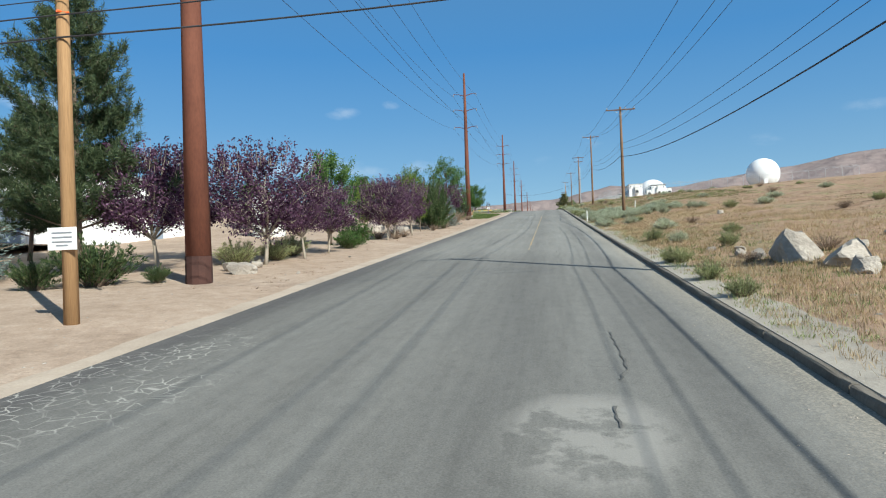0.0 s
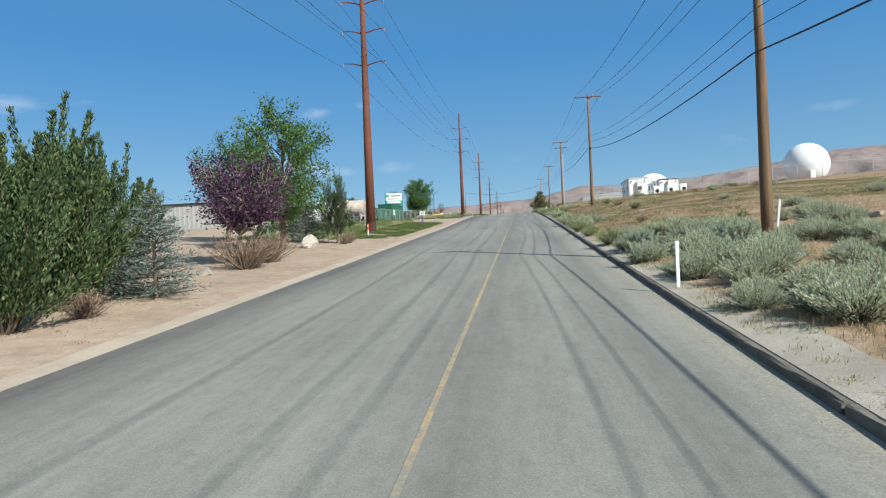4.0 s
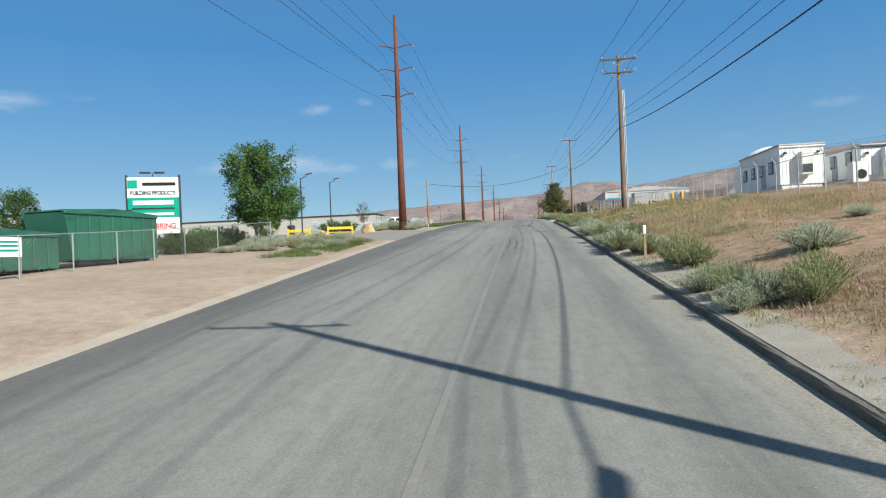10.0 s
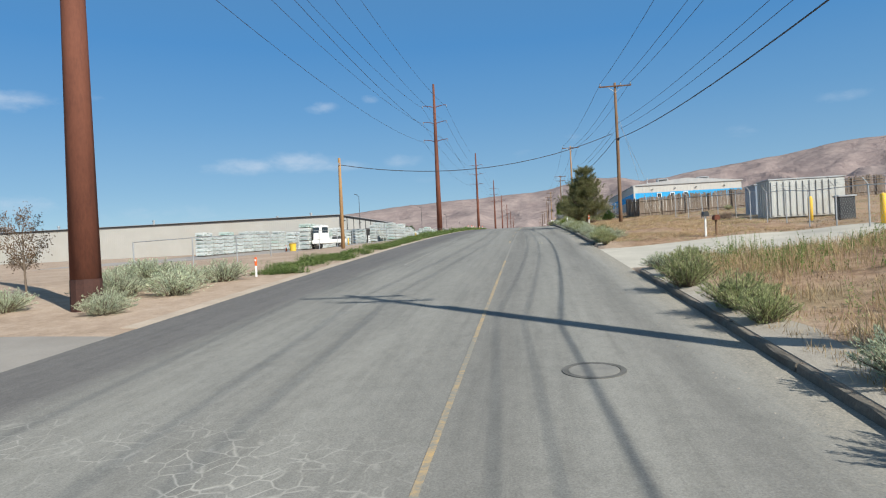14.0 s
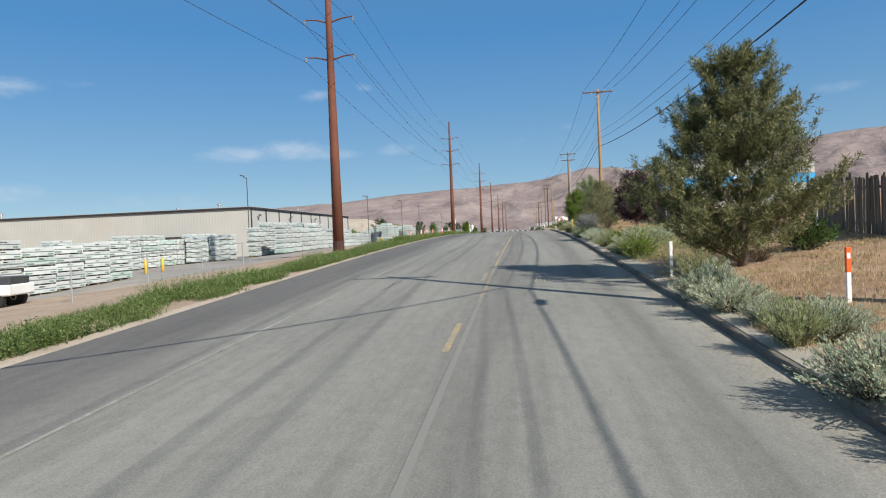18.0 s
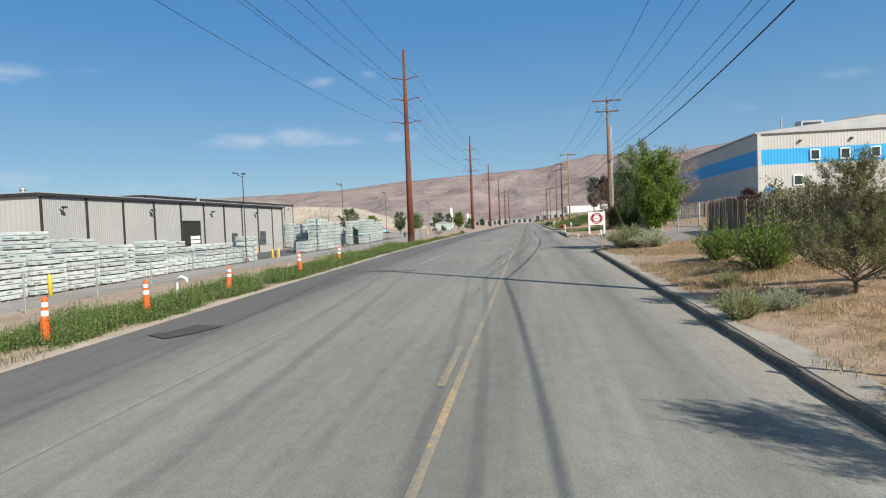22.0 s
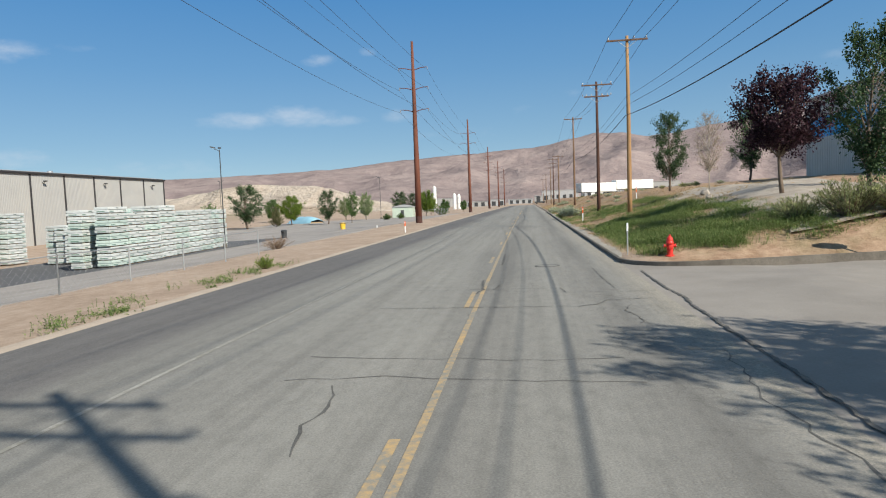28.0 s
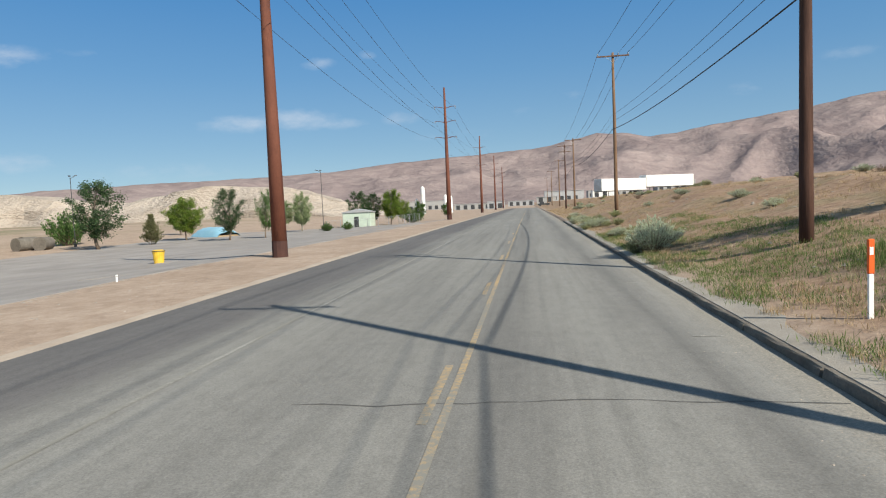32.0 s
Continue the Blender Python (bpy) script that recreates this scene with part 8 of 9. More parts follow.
# ---- fences ----
def chain_fence(pts, h, label, gap=3.0, outrigger=False, posts_mat="galv", mesh=True, clear=0.0):
    """Chain-link fence along x, y points: posts, rails and a net of crossing wires."""
    x0, y0 = pts[0]
    t = thing("chain_link_fence", (x0, y0, gz(x0, y0)), label, "fence", "chain-link fences")
    o = Vector((x0, y0, gz(x0, y0)))
    net = Shape()
    post = Shape().tube([(0, 0, -0.2), (0, 0, h)], 0.035, 7).mesh("post", posts_mat)
    arm = Shape().tube([(0, 0, 0), (-0.22, 0, 0.3)], 0.025, 5).mesh("outrigger", posts_mat)
    for (xa, ya), (xb, yb) in zip(pts, pts[1:]):
        ln = math.hypot(xb - xa, yb - ya)
        n = max(1, round(ln / gap))
        places = [(xa + (xb - xa) * i / n, ya + (yb - ya) * i / n) for i in range(n + 1)]
        for px, py in places:
            p = new("post", post)
            p.parent = t
            p.matrix_basis = pose(px - o.x, py - o.y, gz(px, py) - o.z)
            if outrigger:
                a = new("outrigger", arm)
                a.parent = p
                a.matrix_basis = pose(0, 0, h)
        Shape().tube([Vector((px, py, gz(px, py) + h - 0.03)) - o for px, py in places], 0.022, 5).make("top_rail", posts_mat, t)
        if outrigger:
            for k in (0.1, 0.2, 0.3):
                Shape().tube([Vector((px - 0.73 * k, py, gz(px, py) + h + k)) - o for px, py in places], 0.006, 3).make("strand", posts_mat, t)
        if mesh:
            for (ax, ay), (bx, by) in zip(places, places[1:]):
                a, b = Vector((ax, ay, gz(ax, ay))) - o, Vector((bx, by, gz(bx, by))) - o
                m = 12
                up = Vector((0, 0, h - 0.06))
                d = b - a
                run = h / d.length
                for i in range(-int(m * run) - 1, m + 1):
                    for sgn in (1, -1):
                        f0, f1 = i / m, i / m + run
                        lo, hi = max(f0, 0), min(f1, 1)
                        if hi <= lo:
                            continue
                        u0, u1 = (lo - f0) / run, (hi - f0) / run
                        if sgn < 0:
                            u0, u1 = 1 - u0, 1 - u1
                        net.tube([a + d * lo + up * u0, a + d * hi + up * u1], 0.0022, 3, caps=False)
    if mesh:
        net.make("wire_net", posts_mat, t, kind="stuff")
    return t


chain_fence([(60.0, 128.5), (14.6, 129.0), (14.5, 216.0), (13.0, 228.0)], 1.9, "chain-link security fence with barbed-wire arms", outrigger=True)
chain_fence([(-19.6, 86.0), (-19.9, 128.0), (-19.0, 151.0), (-17.6, 160.0)], 1.7, "chain-link fence along the truck yard")
chain_fence([(-18.6, 196.0), (-18.4, 260.0)], 1.7, "thin post-and-rail fence along the storage yard", gap=5.3, mesh=False)
chain_fence([(-18.2, 290.0), (-18.3, 345.0), (-17.0, 372.0), (-16.3, 388.0)], 1.5, "low chain-link fence along the storage yard", gap=4.0)
chain_fence([(9.7, 243.0), (9.7, 266.0)], 1.9, "tall chain-link fence on the bank", gap=3.6)
chain_fence([(-34.0, 503.0), (-28.0, 507.0), (-23.5, 512.0), (-21.5, 522.0)], 1.7, "chain-link fence round the park corner", gap=2.5)


def wood_fence(ax, ay, bx, by, h, label, step=0.25, slim=1.0):
    """Picket fence from a to b, each picket, rail and post a piece of its own."""
    base = gz(ax, ay)
    run, rz = math.hypot(bx - ax, by - ay), -math.degrees(math.atan2(bx - ax, by - ay))
    t = thing("wooden_fence", (ax, ay, base), label, "fence", "wooden fences")
    t.matrix_basis = pose(ax, ay, base, 0, 0, rz)

    def up(s):
        return gz(ax + (bx - ax) * s / run, ay + (by - ay) * s / run) - base

    rr = random.Random(int(ay))
    pickets = []
    for k in range(8):
        hh, w = h + rr.uniform(-0.14, 0.07), rr.uniform(0.1, 0.123) * slim
        pickets.append(Shape().prism([(-0.012, -0.1), (0.012, -0.1), (0.012, hh - 0.05), (0.0, hh), (-0.012, hh - 0.05)], -w, w).mesh("picket", "fence_wood"))
    s = 0.0
    while s < run:
        if rr.random() > 0.012:
            p = new("picket", rr.choice(pickets))
            p.parent = t
            p.matrix_basis = pose(rr.uniform(-0.02, 0.02), s, up(s) + rr.uniform(-0.04, 0.04), rr.gauss(0, 0.8), rr.uniform(-1.2, 1.2), rr.uniform(-3, 3))
        s += step * rr.uniform(0.94, 1.05)
    for z in (0.4, h - 0.45):
        ss = list(np.arange(0, run, 4.0)) + [run]
        for a, b in zip(ss, ss[1:]):
            Shape().tube([(0.06, a, up(a) + z), (0.06, b, up(b) + z)], 0.045, 4).make("rail", "fence_wood", t)
    for a in np.arange(0, run, 2.5):
        Shape().block((0.1, a, up(a) + h / 2 - 0.1), (0.1, 0.1, h), 0.01).make("post", "fence_wood", t)


wood_fence(11.6, 262.0, 11.6, 290.0, 1.95, "tall weathered grey-brown wooden picket fence", 0.125, 0.52)
wood_fence(11.6, 290.05, 11.6, 317.5, 1.95, "tall weathered grey-brown wooden picket fence", 0.125, 0.52)
wood_fence(12.2, 242.0, 38.0, 243.0, 2.2, "tall weathered wooden picket fence across the bank", 0.15, 0.6)
wood_fence(12.2, 242.3, 11.7, 248.5, 2.1, "short return of weathered wooden picket fence", 0.15, 0.6)
wood_fence(11.4, 334.5, 11.4, 349.5, 2.15, "tall weathered wooden picket fence by the sign", 0.125, 0.5)
t = thing("metal_gate", (11.5, 319.2, gz(11.5, 319.2)), "pale metal pipe gate across the driveway", "gate")
for y in (0.0, 6.4, 12.8):
    Shape().tube([(0, y, -0.1), (0, y, 2.0)], 0.07, 8).make("gate_post", "galv", t)
for z in (0.3, 1.1, 1.85):
    Shape().tube([(0, 0, z), (0, 12.8, z)], 0.03, 6).make("gate_rail", "galv", t)
for k in range(1, 32):
    Shape().tube([(0, k * 0.4, 0.3), (0, k * 0.4, 1.85)], 0.012, 4).make("gate_bar", "galv", t)
wood_fence(12.6, 351.0, 36.0, 349.6, 1.9, "weathered wooden picket fence behind the willow", 0.14, 0.56)


# ---- signs ----
def letters(text, size, mat, parent, m, name="lettering", stretch=1.0):
    cu = bpy.data.curves.new(name, "FONT")
    cu.body, cu.size, cu.align_x, cu.align_y, cu.extrude, cu.offset = text, size, "CENTER", "CENTER", 0.004, 0.012
    tmp = bpy.data.objects.new("tmp", cu)
    scene.collection.objects.link(tmp)
    me = bpy.data.meshes.new_from_object(tmp.evaluated_get(bpy.context.evaluated_depsgraph_get()))
    bpy.data.objects.remove(tmp)
    bpy.data.curves.remove(cu)
    me.materials.clear()
    me.materials.append(MAT[mat])
    ob = new(name, me)
    ob.parent = parent
    ob.matrix_basis = m @ Matrix.Diagonal((stretch, 1, 1, 1))
    return ob


def company_sign():
    x, y = -22.35, 153.55
    g = gz(x, y)
    t = thing("company_sign", (x, y, g), "white, green and red company sign on two posts", "sign", rz=22)
    z0, z1, z2, z3 = 13.3 - g, 14.3 - g, 15.5 - g, 16.75 - g
    for px in (-1.5, 1.5):
        Shape().block((px, 0.1, z3 / 2), (0.14, 0.14, z3 + 0.3), 0.015).make("post", "dark_metal", t)
    for a, b, mat, nm in ((z0, z1 - 0.02, "white_clean", "hiring_panel"), (z1, z2, "sign_green", "contact_panel"), (z2, z3, "white_clean", "name_panel")):
        Shape().block((0, 0, (a + b) / 2), (2.9, 0.1, b - a), 0.01).make(nm, mat, t)
    face = lambda px, pz: pose(px, -0.058, pz, 90, 0, 0)
    letters("BUILDING PRODUCTS", 0.33, "black", t, face(0, z2 + 0.28), stretch=0.78)
    letters("NOW HIRING", 0.44, "red", t, face(0, (z0 + z1) / 2 - 0.05), stretch=0.9)
    Shape().block((-1.15, -0.055, z3 - 0.42), (0.55, 0.02, 0.5), 0.004).make("emblem", "sign_green", t, "green square emblem")
    Shape().block((0.35, -0.055, z3 - 0.42), (1.9, 0.02, 0.2), 0.004).make("name_bar", "black", t)
    Shape().block((0.0, -0.055, z2 - 0.3), (2.3, 0.02, 0.26), 0.004).make("text_bar", "white_clean", t)
    Shape().block((0.0, -0.055, z2 - 0.66), (2.4, 0.02, 0.1), 0.004).make("text_bar", "trim", t)
    Shape().block((0.0, -0.055, z1 + 0.2), (2.3, 0.02, 0.15), 0.004).make("text_bar", "white_clean", t)
    lamp = Shape().tube([(0, 0, z3 - 0.05), (0, 0, z3 + 0.25)], 0.03, 6).make("lamp_bracket", "dark_metal", t)
    for sx in (-0.4, 0.4):
        Shape().block((sx, -0.12, z3 + 0.27), (0.6, 0.25, 0.1), 0.03).make("lamp_head", "dark_metal", lamp)


company_sign()


def round_sign():
    x, y = 6.15, 334.4
    t = thing("brewery_sign", (x, y, gz(x, y)), "white wooden sign with a round maroon emblem on two legs", "sign", rz=-2)
    for px in (-0.68, 0.68):
        Shape().block((px, 0, 0.98), (0.16, 0.12, 2.2), 0.012).make("leg", "white_clean", t)
    Shape().block((0, -0.01, 1.42), (1.22, 0.07, 1.18), 0.01).make("board", "white_clean", t)
    def disc(r0, r1, mat, nm, dy, lab="", n=48):
        s = Shape()
        for k in range(n):
            a = 2 * math.pi * k / n
            for r in (r0, r1):
                s.v.append((r * math.cos(a), dy, 1.44 + r * math.sin(a)))
        for k in range(n):
            a, b = 2 * k, 2 * ((k + 1) % n)
            s.f.append((a, a + 1, b + 1, b))
        s.make(nm, mat, t, lab)
    disc(0.29, 0.53, "red", "red_rim", -0.05)
    disc(0.315, 0.5, "dark_red", "maroon_ring", -0.054)
    disc(0.001, 0.29, "white_clean", "centre_disc", -0.052)
    for k, half in ((90, 36), (270, 40)):
        for i in range(9):
            a = radians(k + (i - 4) * half / 4.0)
            m = pose(0.405 * math.cos(a), -0.058, 1.44 + 0.405 * math.sin(a), 0, 90 - math.degrees(a) if k == 90 else -90 - math.degrees(a), 0)
            Shape().box((0, 0, 0), (0.045, 0.004, 0.075), m=m).make("letter_bar", "white_clean", t)
    for sx in (-1, 1):
        Shape().box((sx * 0.41, -0.058, 1.44), (0.07, 0.004, 0.07)).make("rivet", "white_clean", t)
        Shape().box((sx * 0.52, -0.056, 1.44), (0.08, 0.004, 0.3)).make("red_tab", "red", t)
    Shape().box((0, -0.057, 1.44), (0.46, 0.004, 0.05)).make("red_bar", "red", t)
    Shape().box((0, -0.06, 1.44), (0.3, 0.004, 0.03)).make("pale_bar", "white_clean", t)
    for a in (45, 135, 90, 0, 20, 160):
        Shape().box((0, 0, 0), (0.3, 0.004, 0.02), m=pose(0, -0.0545, 1.44, 0, a, 0)).make("emblem_stroke", "galv", t)


round_sign()


def stop_sign(x, y):
    t = thing("stop_sign", (x, y, gz(x, y)), "red octagonal stop sign on a steel post", "stop sign")
    Shape().tube([(0, 0, -0.2), (0, 0, 2.6)], 0.035, 6).make("post", "galv", t)
    oct_ = [(0.38 * math.cos(radians(22.5 + 45 * k)), 2.45 + 0.38 * math.sin(radians(22.5 + 45 * k))) for k in range(8)]
    Shape().prism(oct_, -0.06, -0.045).make("plate", "red", t)
    letters("STOP", 0.26, "white_clean", t, pose(0, -0.064, 2.45, 90, 0, 0))


stop_sign(12.5, 372.4)


# ---- posts, cones, hydrant ----
def marker(x, y, h, top, body, label, w=0.08, lean=0.0):
    t = thing("marker_post", (x, y, gz(x, y)), label, "marker post", "roadside marker posts")
    t.matrix_basis = pose(x, y, gz(x, y), lean, lean * 0.4, 0)
    red = top == "orange"
    Shape().block((0, 0, h * (0.27 if red else 0.37)), (w, w * 0.55, h * (0.6 if red else 0.8)), 0.008).make("post", body, t)
    Shape().block((0, 0, h * (0.79 if red else 0.88)), (w * 1.2, w * 0.7, h * (0.44 if red else 0.26)), 0.012).make("head", top, t)
    Shape().box((0, -w * 0.36, h * 0.86), (w * 0.7, 0.006, h * 0.1)).make("band", "white_clean", t)


for args in ((-11.4, 88.2, 1.0, "orange", "white_clean", "white marker post with an orange top"), (3.75, 56.7, 1.1, "white", "white_clean", "white marker post beside the kerb"), (9.5, 66.0, 1.3, "white", "white_clean", "leaning white marker post on the bank", 0.08, 8),
             (4.55, 118.2, 1.0, "yellow", "yellow", "yellow marker post in the scrub"), (3.95, 138.6, 1.15, "white_clean", "timber", "tan marker post with a white plate"), (-11.4, 193.4, 0.8, "orange", "white_clean", "short white marker post with an orange top"), (5.75, 232.5, 1.05, "orange", "white_clean", "white marker post with an orange top"),
             (4.0, 238.7, 1.0, "white", "white_clean", "white marker post beside the kerb"), (4.45, 281.3, 1.1, "yellow", "yellow", "yellow marker post on the dry verge"), (3.9, 310.0, 1.1, "white", "timber", "thin wooden stake at the kerb corner"), (3.75, 333.6, 1.25, "white", "timber", "thin wooden stake with a white cap"),
             (3.85, 345.4, 0.9, "white", "white_clean", "white marker post beside the kerb"), (3.85, 375.8, 1.2, "white_clean", "galv", "slim grey marker post with a white top", 0.055), (5.0, 410.2, 1.25, "orange", "white_clean", "white marker post with an orange top"), (11.8, 423.0, 1.3, "orange", "white_clean", "white marker post with an orange top"),
             (-10.6, 405.8, 1.0, "orange", "white_clean", "white marker post with an orange top"), (-17.5, 424.0, 0.3, "white", "white_clean", "stub of a white post")):
    marker(*args)
t = thing("info_post", (-11.3, 114.6, gz(-11.3, 114.6)), "purple utility marker post with a white notice", "marker post")
Shape().block((0, 0, 0.55), (0.1, 0.06, 1.2), 0.01).make("post", "purple", t)
Shape().block((0, -0.04, 1.3), (0.6, 0.03, 0.4), 0.006).make("notice", "white_clean", t)
for z in (1.38, 1.28, 1.2):
    Shape().box((0, -0.058, z), (0.4, 0.004, 0.035)).make("text_bar", "dark_metal", t)


def cone(x, y, h=1.0, lean=0.0):
    t = thing("channelizer_cone", (x, y, gz(x, y)), "tall orange traffic cone with white bands at the road edge", "traffic cone", "traffic cones")
    t.matrix_basis = pose(x, y, gz(x, y) + 0.01, lean, lean * 0.5, x * 57)
    Shape().lathe([(0.17, 0.0), (0.17, 0.05), (0.12, 0.07)], n=8).make("base", "black", t)
    Shape().lathe([(0.105, 0.06), (0.062, h - 0.06), (0.05, h), (0.02, h + 0.03)], n=14).make("body", "orange", t, smooth=False)
    for z0, z1 in ((0.6, 0.72), (0.8, 0.9)):
        r = lambda z: 0.105 - 0.043 * (z - 0.06) / (h - 0.12) + 0.003
        Shape().lathe([(r(z0 * h), z0 * h), (r(z1 * h), z1 * h)], n=14).make("band", "white_clean", t)


for p in ((-10.8, 279.6, 0.95, 6), (-10.7, 285.8, 1.0, 2), (-10.7, 289.6, 0.95, 0), (-10.8, 294.7, 0.9, 4), (-10.4, 300.9, 1.0, -3), (-10.2, 306.2, 0.95, 3), (-31.2, 247.0, 0.8, 0)):
    cone(*p)
t = thing("vent_pipe", (-11.3, 292.2, gz(-11.3, 292.2)), "white bent vent pipe beside the road", "vent pipe")
Shape().tube([(0, 0, -0.1), (0, 0, 0.65), (0.05, 0, 0.8), (0.2, 0, 0.85), (0.34, 0, 0.78), (0.36, 0, 0.66)], 0.05, 8).make("pipe", "white_clean", t, smooth=True)


def hydrant(x, y):
    t = thing("fire_hydrant", (x, y, gz(x, y)), "red fire hydrant on the grassy verge", "fire hydrant")
    Shape().lathe([(0.17, -0.05), (0.17, 0.05), (0.11, 0.08), (0.105, 0.45), (0.14, 0.47), (0.14, 0.52), (0.12, 0.56), (0.12, 0.6), (0.1, 0.68), (0.05, 0.74), (0.035, 0.75), (0.035, 0.8)], n=16).make("barrel", "red", t, smooth=False)
    for sx in (-1, 1):
        n = Shape().lathe([(0.055, 0.09), (0.055, 0.17), (0.07, 0.17), (0.07, 0.21), (0.03, 0.22)], n=12, m=pose(0, 0, 0.4, 0, sx * 90, 0)).make("nozzle", "red", t)
        Shape().box((sx * 0.23, 0, 0.4), (0.03, 0.03, 0.03)).make("nut", "galv", n)
    Shape().lathe([(0.07, 0.09), (0.07, 0.18), (0.09, 0.18), (0.09, 0.22), (0.04, 0.23)], n=12, m=pose(0, 0, 0.36, 90, 0, 0)).make("pumper_nozzle", "red", t)


hydrant(5.15, 374.6)

# first wooden pole on the left with its notice, and lines over the road
lx, ly = -10.55, 4.7
t = thing("utility_pole", (lx, ly, gz(lx, ly)), "fresh tan wooden pole with a white paper notice", "utility pole")
Shape().tube([(0, 0, -0.5), (0, 0, 4), (0, 0, 9.6)], [0.17, 0.15, 0.12], 10).make("shaft", "pole_new", t, smooth=True)
notice = Shape().block((-0.02, -0.19, 1.9), (0.72, 0.02, 0.5), 0.005).make("notice", "white_clean", t, "white paper notice")
for z in (2.03, 1.93, 1.83, 1.75):
    Shape().box((-0.02, -0.203, z), (0.5 if z != 1.75 else 0.3, 0.004, 0.035)).make("text_bar", "galv", notice)
Shape().tube([(0.0, -0.16, 6.95), (0.14, 0, 6.95), (0, 0.16, 6.95), (-0.14, 0, 6.95), (0, -0.16, 6.95)], 0.03, 5).make("strap", "orange", t)
for z, hz, r in ((6.35, 8.4, 0.022), (6.85, 9.2, 0.018), (7.2, 9.9, 0.013)):
    pts = hanging((-60, 0.5, gz(lx, ly) + z + 1.5), (lx, ly - 0.17, gz(lx, ly) + z), 0.9) + hanging((lx, ly - 0.17, gz(lx, ly) + z), (7.6, 7.4, float(road_z(7.5)) + hz - 0.5), 0.25) + [Vector((7.6, 7.4, float(road_z(7.5)) + hz - 0.5))]
    Shape().tube(pts, r, 5).make("service_cable", "wire", label="black cable slung across the road", category="cable", group="service cables")
# the pole and cable that cross before the yard
lx, ly = -15.0, 218.1
t = thing("utility_pole", (lx, ly, gz(lx, ly)), "bare weathered wooden pole at the yard edge", "utility pole")
Shape().tube([(0, 0, -0.5), (0, 0, 4), (0, 0, 22.9 - gz(lx, ly))], [0.16, 0.14, 0.1], 10).make("shaft", "pole_new", t, smooth=True)
Shape().box((0, -0.13, 22.4 - gz(lx, ly)), (0.1, 0.1, 0.2)).make("bracket", "galv", t)
a, b = Vector((lx, ly, 22.35)), Vector((8.1, 230.7, 25.4))
Shape().tube(hanging(a, b, 1.7, 20) + [b], 0.03, 5).make("service_cable", "wire", label="black cable slung across the road", category="cable", group="service cables")
for o in (0, 1.0):
    top, foot = Vector((8.3, 230.7, 28.6 - o)), Vector((11.6 + o, 231.4, gz(11.6 + o, 231.4) - 0.05))
    t = thing("guy_wire", foot, "steel guy wire with a pale weathered guard staying the pole", "guy wire", "guy wires")
    Shape().tube([top - foot, Vector((0, 0, 0))], 0.012, 4).make("strand", "galv", t)
    d = (top - foot).normalized()
    Shape().tube([d * 0.1, d * 2.5], 0.03, 8).make("guard", "bark_pale", t, "weathered pale plastic guy guard")
    Shape().tube([(0, 0, -0.1), (0, 0, 0.12)], 0.03, 6).make("anchor_eye", "galv", t)



# ---- lamps ----
def street_lamp(x, y, top, heads=1, rz=0.0, label="dark steel yard lamp with a flat head"):
    g = gz(x, y)
    t = thing("street_lamp", (x, y, g), label, "street lamp", "yard lamps", rz=rz)
    h = top - g
    Shape().lathe([(0.2, -0.1), (0.2, 0.5), (0.1, 0.55)], n=10).make("footing", "kerb", t)
    Shape().tube([(0, 0, 0.4), (0, 0, h)], [0.065, 0.045], 8).make("pole", "dark_metal", t)
    for k in range(heads):
        a = (k - (heads - 1) / 2) * 90
        m = pose(0, 0, h, 0, 0, a)
        arm = Shape().add(*tube_data([(0, 0, -0.1), (0.3, 0, 0.1), (0.5, 0, 0.12)], 0.035), m).make("arm", "dark_metal", t)
        hd = Shape().block((0.72, 0, 0.16), (0.55, 0.34, 0.1), 0.03, m=m @ pose(0, 0, 0, 0, -14, 0)).make("lamp_head", "dark_metal", arm)
        Shape().box((0.74, 0, 0.1), (0.42, 0.26, 0.02), m=m @ pose(0, 0, 0, 0, -14, 0)).make("lens", "lamp_glass", hd)


def tube_data(pts, r):
    s = Shape().tube(pts, r, 6)
    return s.v, s.f


for args in ((-17.8, 167.1, 17.9, 1, 20), (-18.25, 176.5, 18.55, 1, 20), (-35.3, 299.0, 27.0, 1, 170), (-28.0, 333.5, 26.0, 2, 150), (-28.9, 370.6, 27.1, 2, 160), (-32.1, 415.4, 27.9, 2, 160), (-70.3, 183.8, 20.4, 3, 90), (-69.0, 488.5, 28.2, 2, 90), (-37.5, 512.0, 28.6, 2, 160)):
    street_lamp(*args)


# ---- yard equipment ----
def yellow_barrier(x, y, rz, w=3.4):
    t = thing("steel_barrier", (x, y, gz(x, y)), "yellow steel guard rail on two posts", "barrier", "yellow barriers", rz=rz)
    for sx in (-1, 1):
        Shape().block((sx * w / 2, 0, 0.33), (0.18, 0.18, 0.96), 0.025).make("post", "yellow", t)
    Shape().block((0, -0.02, 0.6), (w - 0.16, 0.14, 0.26), 0.04).make("rail", "yellow", t)
    Shape().block((0, 0.06, 0.22), (w - 0.16, 0.08, 0.08), 0.02).make("lower_rail", "yellow", t)


